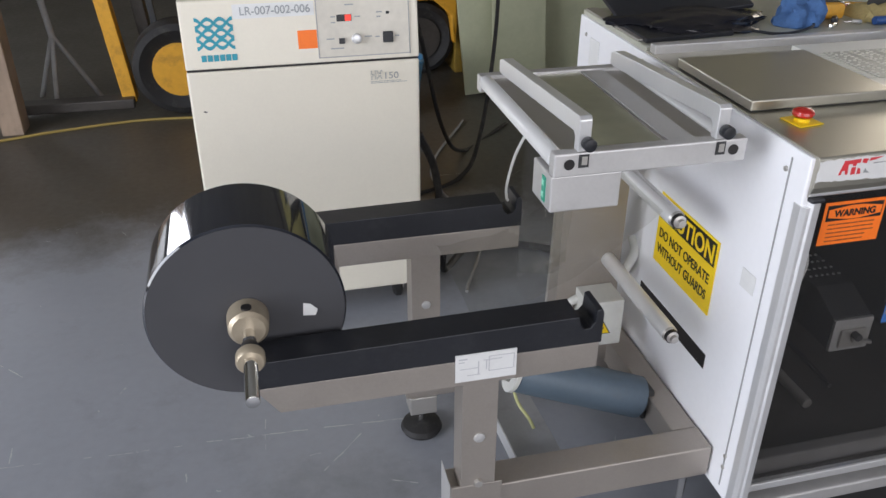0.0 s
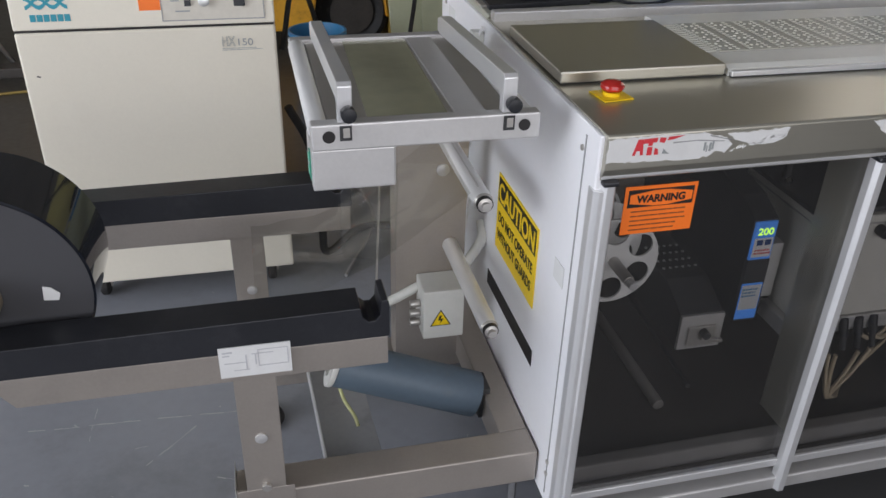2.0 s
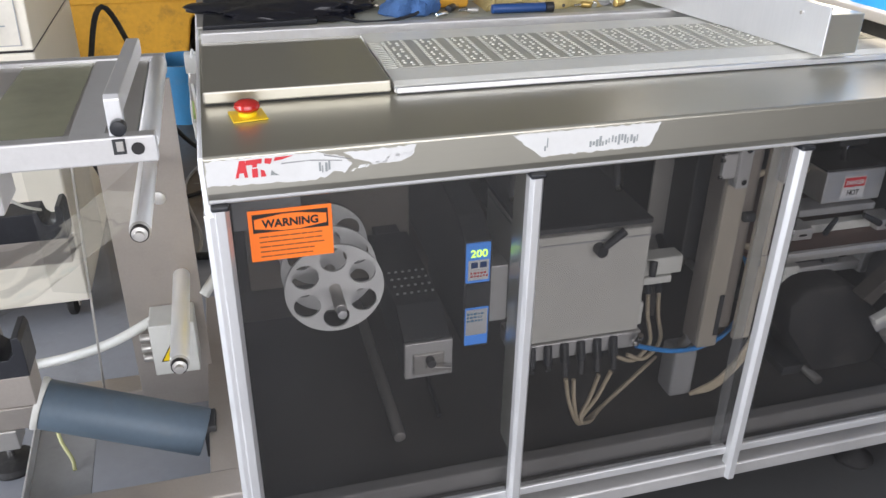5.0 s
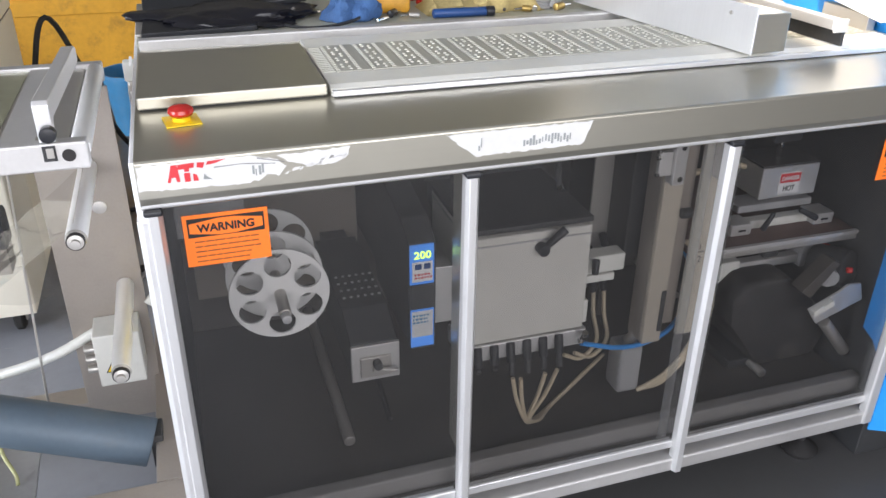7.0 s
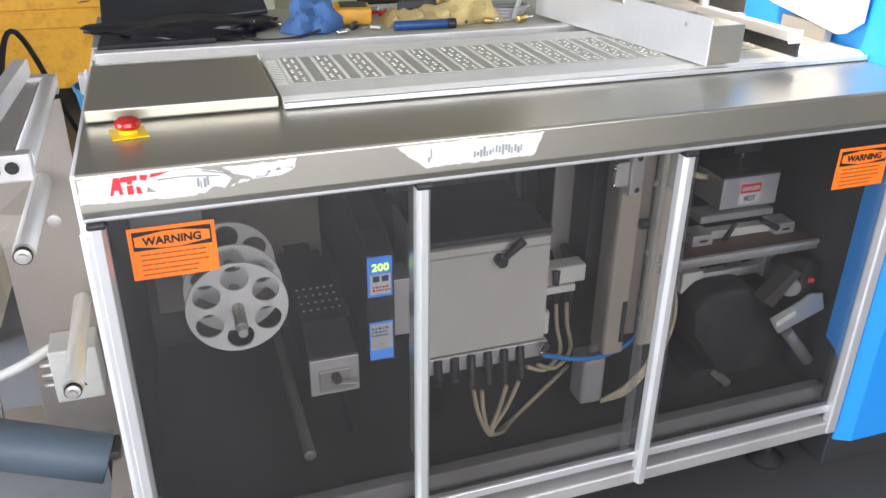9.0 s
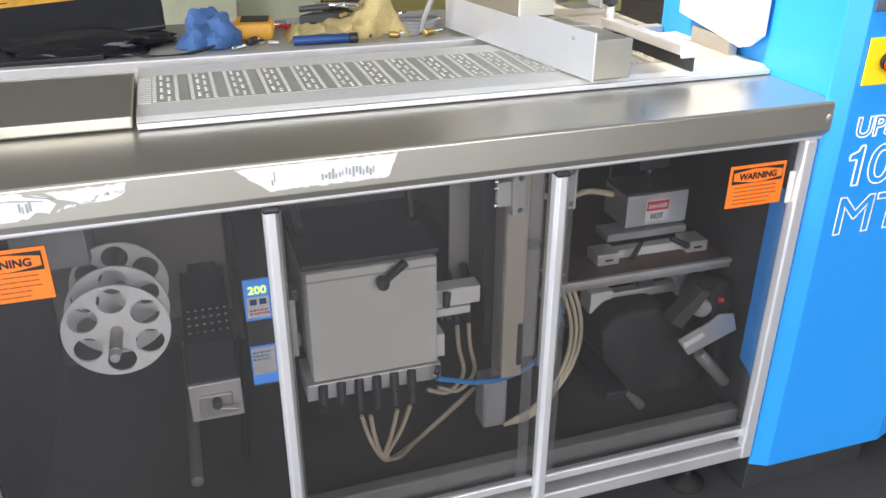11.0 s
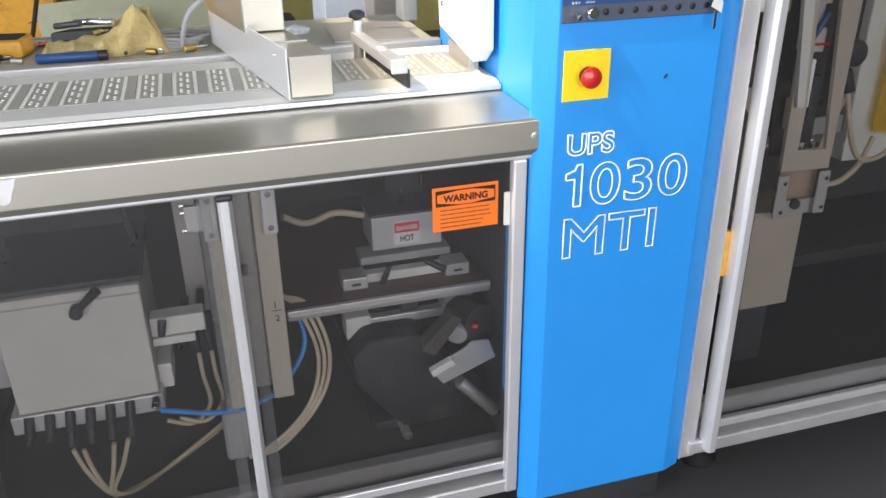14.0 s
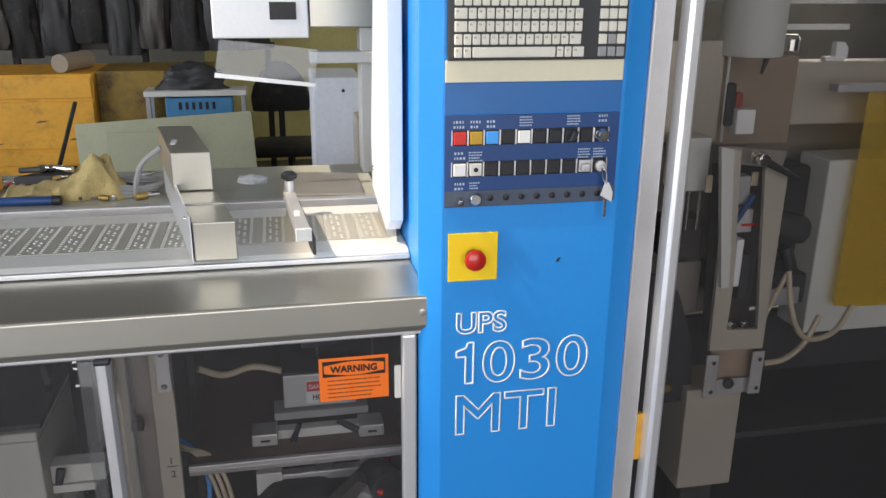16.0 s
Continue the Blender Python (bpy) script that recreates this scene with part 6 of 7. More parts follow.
part("foot_bracket", box(-0.625, -0.555, 0.538, 0.6, 0.075, 0.1295, 0.003), STEEL_DULL, stand)
tie = prism([(-0.46, 0.142), (-0.345, 0.142), (-0.36, 0.538), (-0.475, 0.538)], "z", 0.2, 0.206, 0.001)
part("cross_plate", tie, GREY, stand)
part("cross_flange", prism([(-0.464, 0.142), (-0.46, 0.142), (-0.475, 0.538), (-0.479, 0.538)], "z", 0.2, 0.235, 0.001), ALU, stand)
col = part("column", prism([(-0.264, 0.5), (-0.105, 0.5), (-0.105, 0.506), (-0.258, 0.506), (-0.258, 0.56), (-0.264, 0.56)], "z", 0.2, 0.935, 0.001), STEEL_BEIGE, stand, "folded sheet steel column")
part("hole_cap", rod((-0.16, 0.496, 0.69), (-0.16, 0.501, 0.69), 0.014, 20, 0.001), ALU_MATT, col, smooth=True)
for x, y, h in ((-0.59, 0.572, 0.13), (-0.09, 0.108, 0.19), (-0.09, 0.75, 0.19)):
    foot = part("foot", lathe([(0.05, 0.0), (0.055, 0.01), (0.05, 0.022), (0.03, 0.03), (0.014, 0.034), (0, 0.035)], (x, y, 0)), RUBBER, stand, "black rubber levelling foot", smooth=True)
    part("spindle", rod((x, y, 0.03), (x, y, h), 0.009, 16), CHROME, foot, smooth=True)
    part("nut", rod((x, y, 0.06), (x, y, 0.072), 0.015, 6, 0.001), STEEL_DULL, foot)
tray = part("tray_top", box(-0.432, -0.14, 0.106, 0.56, 0.946, 0.962, 0.002), STEEL_DULL, stand, "scuffed steel tray top")
part("film_cover", prism([(-0.372, 0.11), (-0.245, 0.11), (-0.238, 0.54), (-0.36, 0.54)], "z", 0.9623, 0.9633, 0), surface("olive_film", (0.36, 0.36, 0.25), 0.22, 0.3, 0.15, 30, 5, 0.02, coat=0.3), tray, "olive tinted film over the tray")
part("slot", box(-0.355, -0.24, 0.117, 0.1205, 0.9635, 0.9642, 0), INK, tray)
part("film_strip", box(-0.235, -0.185, 0.115, 0.55, 0.9622, 0.9662, 0.001), ALU_MATT, tray)
for y0, y1 in ((0.08, 0.105), (0.535, 0.56)):
    bar = part("end_bar", box(-0.462, -0.11, y0, y1, 0.934, 0.976 if y0 < 0.3 else 0.97, 0.003), ALU_MATT, stand)
    if y0 < 0.3:
        for x in (-0.436, -0.136):
            part("bolt_hole", rod((x, 0.0785, 0.957), (x, 0.0795, 0.957), 0.0095, 20), INK, bar)
        for x in (-0.411, -0.161):
            part("square_hole", box(x - 0.009, x + 0.009, 0.0785, 0.0795, 0.95, 0.9735, 0), DARK, bar)
            part("clamp_nut", box(x - 0.004, x + 0.006, 0.077, 0.0784, 0.955, 0.97, 0.0005), STEEL_DULL, bar)
for x in (-0.449, -0.123):
    part("edge_roller", rod((x, 0.107, 0.957), (x, 0.533, 0.957), 0.0155, 28, 0.002), SATIN, stand, "bright edge roller", smooth=True)
for x in (-0.411, -0.161):
    g = part("side_guide", prism([(0.082, 0.977), (0.082, 1.032), (0.088, 1.038), (0.51, 1.012), (0.53, 1.004), (0.53, 0.98), (0.51, 0.978), (0.107, 1.006), (0.1, 1.0), (0.1, 0.977)], "x", x - 0.011, x + 0.011, 0.0015), ALU, stand, "bent aluminium side guide")
    part("knob", rod((x + 0.004, 0.064, 0.993), (x + 0.004, 0.082, 0.993), 0.0115, 20, 0.002), BLACK, g, smooth=True)
for z, x in ((0.778, -0.166), (0.506, -0.14)):
    r = part("guide_roller", rod((x, 0.175, z), (x, 0.5, z), 0.0175, 28, 0.002), SATIN, stand, "bright guide roller", smooth=True)
    part("roller_cap", lathe([(0.0175, 0), (0.013, 0.006), (0.013, 0.014), (0.008, 0.016), (0.008, 0.024), (0, 0.025)], (x, 0.175, z), (0, -1, 0), 24), STEEL_DULL, r, smooth=True)
    part("roller_ring", rod((x, 0.17, z), (x, 0.162, z), 0.015, 24), INK, r)
sw = part("switch_box", box(-0.462, -0.335, 0.088, 0.18, 0.866, 0.933, 0.003), ALU_MATT, stand)
grn = bmesh.new()
box(-0.4638, -0.4622, 0.112, 0.128, 0.876, 0.922, 0.0, grn)
part("switch_plate", grn, GREEN, sw, "green switch plate")
for z in (0.884, 0.906):
    part("switch_key", box(-0.4655, -0.464, 0.115, 0.125, z, z + 0.011, 0.0004), surface("pale_green", (0.25, 0.6, 0.45), 0.4), sw)
part("power_lead", tube([(-0.43, 0.3, 0.94), (-0.435, 0.36, 0.86), (-0.43, 0.42, 0.77), (-0.41, 0.48, 0.71), (-0.39, 0.53, 0.675)], 0.003, 8, 8), GREY_LIGHT, stand, "pale grey lead", smooth=True)
jb = part("junction_box", box(-0.216, -0.124, 0.415, 0.499, 0.313, 0.438, 0.003), GREY_LIGHT, stand, "pale junction box")
tri = prism([(-0.197, 0.35), (-0.157, 0.35), (-0.177, 0.386)], "y", 0.4135, 0.4148)
tri_rim = prism([(-0.201, 0.3475), (-0.153, 0.3475), (-0.177, 0.3905)], "y", 0.4146, 0.4149)
part("hazard_rim", tri_rim, INK, jb)
part("hazard_sign", tri, YELLOW, jb, "yellow hazard triangle")
part("bolt_mark", prism([(-0.18, 0.375), (-0.174, 0.375), (-0.178, 0.367), (-0.171, 0.367), (-0.179, 0.353), (-0.177, 0.363), (-0.183, 0.363)], "y", 0.4127, 0.4134), INK, jb)
for z in (0.34, 0.365, 0.39):
    part("cable_gland", rod((-0.217, 0.45, z), (-0.24, 0.45, z), 0.009, 12, 0.001), STEEL_DULL, jb, smooth=True)
drum = part("drum_motor", rod((-0.42, 0.326, 0.348), (-0.125, 0.29, 0.244), 0.05, 36, 0.003), BLUE_GREY, stand, "blue-grey drum motor", smooth=True)
axis = Vector((-0.295, 0.036, 0.104)).normalized()
p0 = Vector((-0.42, 0.326, 0.348))
part("drum_cover", lathe([(0.05, 0), (0.053, 0.004), (0.053, 0.012), (0.03, 0.014), (0.03, 0.004), (0, 0.004)], p0 + axis * 0.0005, tuple(axis), 36), GREY_LIGHT, drum, smooth=True)
part("drum_bracket", box(-0.125, -0.1, 0.26, 0.32, 0.2, 0.28, 0.003), DARK, drum)
part("drum_clip", box(-0.395, -0.375, 0.285, 0.292, 0.345, 0.357, 0.001), PAPER, drum)
part("drum_lead", tube([(-0.42, 0.36, 0.3), (-0.41, 0.33, 0.25), (-0.39, 0.3, 0.22), (-0.385, 0.28, 0.207)], 0.004, 8, 6), surface("yellow_green_lead", (0.42, 0.42, 0.2), 0.5), drum, smooth=True)
part("conduit", tube([(-0.21, 0.49, 0.41), (-0.3, 0.5, 0.36), (-0.4, 0.53, 0.315), (-0.52, 0.6, 0.26), (-0.62, 0.7, 0.2)], 0.011, 12, 8), GREY_LIGHT, stand, "pale corrugated conduit", smooth=True)
part("conduit", tube([(-0.1, 0.5, 0.45), (-0.06, 0.52, 0.5), (-0.055, 0.55, 0.53)], 0.012, 12, 8), GREY_LIGHT, stand, smooth=True)
part("thin_rod", rod((-0.3, 0.45, 0.8), (-0.33, 0.42, 0.22), 0.0025, 8), STEEL_DULL, stand)
part("sensor_block", box(-0.23, -0.19, 0.4, 0.46, 0.9, 0.934, 0.003), RED, stand, "small red sensor block")
part("sensor_plate", box(-0.26, -0.18, 0.46, 0.4985, 0.88, 0.933, 0.002), DARK, stand)

roll = thing("film_roll", "dark glossy roll of packaging film on a steel shaft", "film roll", (-0.982, 0.22, 0.69))
part("film", lathe([(0.036, 0), (0.168, 0), (0.1715, 0.003), (0.1715, 0.167), (0.168, 0.17), (0.036, 0.17)], (-0.982, 0.14, 0.706), (0, 1, 0), 128), FILM_ROLL, roll, smooth=True)
part("roll_end", lathe([(0.036, 0), (0.168, 0), (0.168, 0.001), (0.036, 0.001)], (-0.982, 0.1385, 0.706), (0, 1, 0), 96), FILM_END, roll, "matt dark film end")
scrap_label = prism([(-0.886, 0.715), (-0.874, 0.712), (-0.862, 0.7), (-0.866, 0.688), (-0.888, 0.69)], "y", 0.1368, 0.138)
part("paper_tab", scrap_label, PAPER, roll, "small white paper tab")
BRASS = surface("tan_collar", (0.45, 0.38, 0.28), 0.4, 0.5, 0.12, 80, 9, 0.03)
sh = part("shaft", rod((-0.982, -0.09, 0.695), (-0.982, 0.62, 0.695), 0.0115, 24, 0.002), CHROME, roll, "bright steel shaft", smooth=True)
part("hub_collar", lathe([(0.012, 0), (0.028, 0.0), (0.034, 0.006), (0.036, 0.03), (0.036, 0.045), (0.012, 0.045)], (-0.982, 0.093, 0.702), (0, 1, 0), 36), BRASS, roll, "tan metal hub collar", smooth=True)
part("set_screw", rod((-0.982, 0.11, 0.73), (-0.982, 0.11, 0.7395), 0.009, 14), INK, roll)
part("end_collar", lathe([(0.012, 0), (0.021, 0.0), (0.024, 0.004), (0.024, 0.02), (0.02, 0.024), (0.012, 0.024)], (-0.982, 0.01, 0.695), (0, 1, 0), 30), BRASS, roll, smooth=True)
part("shaft_sleeve", rod((-0.982, 0.036, 0.695), (-0.982, 0.06, 0.695), 0.014, 24, 0.001), BLACK, roll, smooth=True)

# Loose clear film that hangs from the upper guide roller.
web = bmesh.new()
NU, NV = 26, 14
grid = []
for i in range(NU):
    row = []
    for j in range(NV):
        u, v = i / (NU - 1), j / (NV - 1)
        x = -0.168 - 0.4 * u
        z = 0.797 - 0.19 * u - 0.05 * math.sin(math.pi * u)
        y = 0.2 + 0.28 * v
        wob = 0.012 * noise.noise(Vector((u * 3.2, v * 2.6, 1.7))) + 0.006 * noise.noise(Vector((u * 8, v * 5, 4.2)))
        row.append(web.verts.new((x, y, z + wob * min(1, 4 * u))))
    grid.append(row)
for i in range(NU - 1):
    for j in range(NV - 1):
        web.faces.new((grid[i][j], grid[i + 1][j], grid[i + 1][j + 1], grid[i][j + 1]))
hung = bmesh.new()
grid = []
for i in range(14):
    row = []
    for j in range(20):
        u, v = i / 13, j / 19
        sway = 0.01 * math.sin(5 * u + 2.2 * v) * v + 0.012 * noise.noise(Vector((u * 2.4, v * 2.0, 5.1))) * v
        row.append(hung.verts.new((-0.385 + 0.118 * u + 0.012 * v * noise.noise(Vector((v * 3, 0.4, 1.0))), 0.44 + sway, 0.93 - 0.4 * v)))
    grid.append(row)
for i in range(13):
    for j in range(19):
        hung.faces.new((grid[i][j], grid[i + 1][j], grid[i + 1][j + 1], grid[i][j + 1]))
single("film_sheet", hung, FILM, "clear film sheet hanging down below the tray", "film", smooth=True)
film = single("film_web", web, FILM, "loose clear film hanging over the guide roller", "film", smooth=True)

# ---- chiller ----
chiller = thing("chiller", "cream enamelled recirculating chiller with sloped control head", "chiller", (-0.78, 1.5, 0))
part("body", box(-1.1, -0.463, 1.16, 1.85, 0.09, 0.831, 0.006), CREAM, chiller)
part("seam", box(-1.097, -0.466, 1.164, 1.84, 0.831, 0.837, 0), INK, chiller)
head = part("head", prism([(1.16, 0.837), (1.183, 1.015), (1.85, 1.03), (1.85, 0.837)], "x", -1.1, -0.463, 0.004), CREAM, chiller, "sloped cream control head")
part("top_plate", box(-1.09, -0.473, 1.2, 1.84, 1.028, 1.04, 0.002), surface("blue_grey_top", (0.3, 0.33, 0.36), 0.5), chiller)
slope = lambda z: 1.16 + (z - 0.837) * 0.023 / 0.178
tilt = lambda x, z, off=0.001: pose(x, slope(z) - off, z, 90 - math.degrees(math.atan(0.023 / 0.178)), 0, 0)


def on_head(name, x0, x1, z0, z1, material, parent, thick=0.001, lift=0.0, bevel=0.0, label=""):
    m = tilt(x0, z0, 0)
    return part(name, box(0, x1 - x0, 0, z1 - z0, lift, lift + thick, bevel, m=m), material, parent, label)


tag = on_head("asset_tag", -0.962, -0.748, 0.964, 1.001, PAPER, chiller, label="white asset tag strip")
letters("asset_text", "LR-007-002-006", 0.03, tilt(-0.945, 0.973, 0.0016), GREY_INK, tag, width=0.185, bold=0.0003)
for k in range(3):
    wave = bmesh.new()
    for s in (-1, 1):
        n = 24
        up, dn = [], []
        for i in range(n + 1):
            u = i / n
            c = s * 0.011 * math.cos(u * 3 * math.pi)
            th = 0.005
            p = tilt(-1.062, 0.885, 0) @ Vector((u * 0.098, 0.018 + k * 0.027 + c + th, 0.001 + 0.0005 * (s + 1)))
            q = tilt(-1.062, 0.885, 0) @ Vector((u * 0.098, 0.018 + k * 0.027 + c - th, 0.001 + 0.0005 * (s + 1)))
            up.append(wave.verts.new(p))
            dn.append(wave.verts.new(q))
        for i in range(n):
            wave.faces.new((dn[i], dn[i + 1], up[i + 1], up[i]))
    part("emblem_wave", wave, TEAL, chiller, "teal wave emblem")
logo = bmesh.new()
for k in range(6):
    box(0.016 * k, 0.016 * k + 0.0135, 0, 0.017, 0, 0.001, 0, logo, tilt(-1.055, 0.858, 0))
part("maker_plate", logo, TEAL, chiller, "teal maker emblem blocks")
on_head("orange_sticker", -0.797, -0.745, 0.877, 0.926, ORANGE, chiller, label="small orange sticker")
cp = on_head("control_plate", -0.742, -0.49, 0.851, 1.003, surface("warm_grey_plate", (0.62, 0.58, 0.5), 0.45), chiller, 0.002, bevel=0.0008, label="grey control plate with dial and display")
rim = bmesh.new()
for a, b, c, d in ((-0.744, -0.488, 0.849, 0.8515), (-0.744, -0.488, 1.002, 1.0045), (-0.744, -0.7415, 0.849, 1.0045), (-0.4905, -0.488, 0.849, 1.0045)):
    box(0, b - a, 0, d - c, 0.0, 0.003, 0, rim, tilt(a, c, 0))
part("plate_rim", rim, GREY, cp)
on_head("display", -0.689, -0.648, 0.944, 0.962, DARK, cp, 0.002, 0.002)
on_head("red_lamp", -0.666, -0.65, 0.945, 0.961, glow("red_lamp", (0.8, 0.05, 0.03), 0.8), cp, 0.001, 0.0042)
on_head("rocker", -0.564, -0.536, 0.882, 0.912, BLACK, cp, 0.008, 0.002, 0.002)
on_head("small_switch", -0.686, -0.67, 0.885, 0.9, BLACK, cp, 0.006, 0.002, 0.001)
on_head("small_switch", -0.553, -0.544, 0.958, 0.965, BLACK, cp, 0.004, 0.002, 0.001)
part("dial", lathe([(0.014, 0), (0.013, 0.014), (0.009, 0.016), (0, 0.016)], (-0.638, slope(0.897) - 0.002, 0.897), (0, -1, 0.13), 20), ALU, cp, smooth=True)
pr = bmesh.new()
for x, z, w in ((-0.665, 0.985, 0.024), (-0.705, 0.955, 0.013), (-0.64, 0.953, 0.016), (-0.72, 0.897, 0.022), (-0.71, 0.871, 0.036), (-0.615, 0.899, 0.02), (-0.585, 0.897, 0.012), (-0.58, 0.962, 0.016), (-0.53, 0.897, 0.012), (-0.705, 0.94, 0.012), (-0.58, 0.95, 0.012)):
    box(0, w, 0, 0.0035, 0.002, 0.0026, 0, pr, tilt(x, z, 0))
tagged(part("print", pr, GREY_INK, cp), kind="stuff")
letters("model_mark", "HX", 0.036, front(-0.604, 1.1592, 0.78), GREY_INK, chiller, outline=0.0005, width=0.032)
letters("model_mark", "150", 0.026, front(-0.568, 1.1592, 0.78), GREY_INK, chiller, width=0.038)
part("model_line", bars(-0.604, -0.5, 1.1598, 0.774, 2, 0.004, 0.0015, 5), GREY_INK, chiller)
for x in (-1.03, -0.53):
    for y in (1.25, 1.76):
        c = part("castor", lathe([(0.0, 0), (0.03, 0.0), (0.038, 0.006), (0.038, 0.022), (0.03, 0.028), (0, 0.028)], (x - 0.014, y, 0.038), (1, 0, 0), 24), RUBBER, chiller, smooth=True)
        part("fork", box(x - 0.022, x + 0.022, y - 0.015, y + 0.015, 0.068, 0.0905, 0.003), STEEL_DULL, c)
        part("fork_leg", box(x + 0.0165, x + 0.0215, y - 0.012, y + 0.012, 0.03, 0.07, 0.001), STEEL_DULL, c)
for x, z in ((-1.07, 0.72), (-1.06, 0.26), (-1.04, 0.29)):
    part("chip", prism([(x, z), (x + 0.01, z - 0.003), (x + 0.012, z), (x + 0.004, z + 0.003)], "y", 1.1595, 1.1605), DARK_BROWN, chiller)

# ---- the hall behind ----
truck = thing("forklift", "worn yellow forklift truck parked behind", "forklift", (-0.6, 3.7, 0))
part("body", prism([(-0.95, 0.14), (-0.98, 0.3), (-0.98, 0.96), (0.26, 0.96), (0.26, 0.3), (0.25, 0.2), (0.24, 0.2), (0.22, 0.36), (0.12, 0.45), (-0.04, 0.45), (-0.14, 0.36), (-0.18, 0.14)], "y", 3.55, 4.1, 0.012), YELLOW_TRUCK, truck)
part("hood_panel", box(-0.95, 0.25, 3.538, 3.5495, 0.83, 0.945, 0.004), YELLOW_TRUCK, truck)
part("side_panel", box(-0.94, 0.25, 3.538, 3.5495, 0.555, 0.815, 0.004), YELLOW_TRUCK, truck)
part("side_panel", box(-0.94, 0.25, 3.538, 3.5495, 0.46, 0.54, 0.004), YELLOW_TRUCK, truck)
part("side_board", box(0.262, 0.88, 3.62, 4.08, 0.0, 0.965, 0.006), surface("stained_brown_board", (0.24, 0.15, 0.02), 0.6, 0.0, 0.4, 30, 2, 0.2, dirt=1.0, dirt_color=(0.05, 0.03, 0.012)), truck, "stained brown side board")
for x, z in ((-0.5, 0.64), (-0.06, 0.7), (0.1, 0.6), (0.16, 0.68), (-0.3, 0.58)):
    part("paint_chip", prism([(x, z), (x + 0.05, z + 0.004), (x + 0.07, z + 0.012), (x + 0.02, z + 0.01)], "y", 3.5365, 3.538), DARK_BROWN, truck)
part("wheel_well", box(-0.16, 0.26, 3.7, 4.0, 0.15, 0.44, 0), INK, truck)
part("mast_column", prism([(-1.16, 0.1), (-1.26, 1.3), (-1.06, 1.3), (-1.0, 0.1)], "y", 3.45, 3.6, 0.01), YELLOW_TRUCK, truck)
part("mast_rail", prism([(-1.6, 0.05), (-1.73, 1.3), (-1.66, 1.3), (-1.53, 0.05)], "y", 3.35, 3.45, 0.004), YELLOW_TRUCK, truck)
part("mast_rail", prism([(-1.46, 0.05), (-1.56, 1.3), (-1.5, 1.3), (-1.4, 0.05)], "y", 3.5, 3.6, 0.004), DARK_BROWN, truck)
part("mast_chain", prism([(-1.38, 0.05), (-1.46, 1.3), (-1.43, 1.3), (-1.35, 0.05)], "y", 3.4, 3.43, 0.002), DARK, truck)
part("fork", box(-2.3, -1.54, 3.3, 3.4, 0.03, 0.08, 0.006), DARK_BROWN, truck)
for x, y, r in ((-1.28, 3.22, 0.24), (0.05, 3.62, 0.215)):
    q = r / 0.3
    w = part("wheel", lathe([(0.17 * q, 0.03), (0.2 * q, 0.02), (0.25 * q, 0.0), (0.29 * q, 0.015), (r, 0.05), (r, 0.14), (0.28 * q, 0.17), (0.17 * q, 0.17)], (x, y, r), (0, 1, 0), 48), RUBBER, truck, "dusty rubber tyre", smooth=True)
    part("rim", lathe([(0.172 * q, 0.0), (0.165 * q, 0.02), (0.14 * q, 0.06), (0.08 * q, 0.07), (0.06 * q, 0.03), (0, 0.03)], (x, y + 0.01, r), (0, 1, 0), 36), YELLOW_TRUCK if x < -1 else DARK_BROWN, w, smooth=True)
    for k in range(6):
        a = k * math.pi / 3
        part("wheel_nut", rod((x + 0.05 * q * math.cos(a), y + 0.022, r + 0.05 * q * math.sin(a)), (x + 0.05 * q * math.cos(a), y + 0.04, r + 0.05 * q * math.sin(a)), 0.008, 6), DARK, w)
for k in range(2):
    z0 = 0.0 + k * 0.6
    pal = thing("pallet", "rough timber pallet standing on edge", "pallet", (-2.27, 3.2, z0), group="timber pallets")
    for x in (-2.1, -2.42):
        part("bearer", box(x - 0.05, x + 0.05, 3.1, 3.24, z0, z0 + 0.595, 0.004), WOOD, pal)
    for j in range(4):
        part("board", box(-2.5, -2.06, 3.242, 3.262, z0 + 0.01 + j * 0.15, z0 + 0.11 + j * 0.15, 0.003), WOOD, pal)
single("floor_hose", tube([(-3.0, 3.02, 0.008), (-2.3, 3.0, 0.007), (-1.9, 3.1, 0.007), (-1.5, 3.17, 0.007), (-1.1, 3.13, 0.007), (-0.8, 3.05, 0.007)], 0.007, 8, 10), surface("yellow_hose", (0.32, 0.23, 0.06), 0.6), "yellow hose lying along the floor", "hose", smooth=True)
tripod = thing("tripod_stand", "grey metal tripod stand on the floor", "stand", (-1.9, 3.6, 0))
part("pole", rod((-1.93, 3.6, 0.35), (-2.02, 3.6, 1.35), 0.018, 14), GREY, tripod, smooth=True)
for dx, dy in ((0.18, 0.03), (-0.14, 0.1), (-0.02, -0.15)):
    part("leg", rod((-1.93, 3.6, 0.36), (-1.93 + dx, 3.6 + dy, 0.0), 0.013, 12), GREY, tripod, smooth=True)
lean = lambda y, a: Matrix.Translation((0, y, 0)) @ pose(0, 0, 0, -a) @ Matrix.Translation((0, -y, 0))
single("leaning_board", box(0.22, 1.14, 3.2, 3.22, 0.0, 0.735, 0.002, m=lean(3.2, 12) @ Matrix.Translation((0.65, 0, 0.025)) @ pose(0, 0, 0, 0, -3.2, 0) @ Matrix.Translation((-0.65, 0, 0))), OLIVE, "olive painted board leaning upright", "board", group="leaning boards")
door_sheet = single("leaning_sheet", box(0.36, 0.66, 3.12, 3.135, 0, 0.7, 0.002, m=lean(3.12, 9)), OLIVE, "olive grey cabinet door leaning on a board", "sheet", group="leaning sheets")
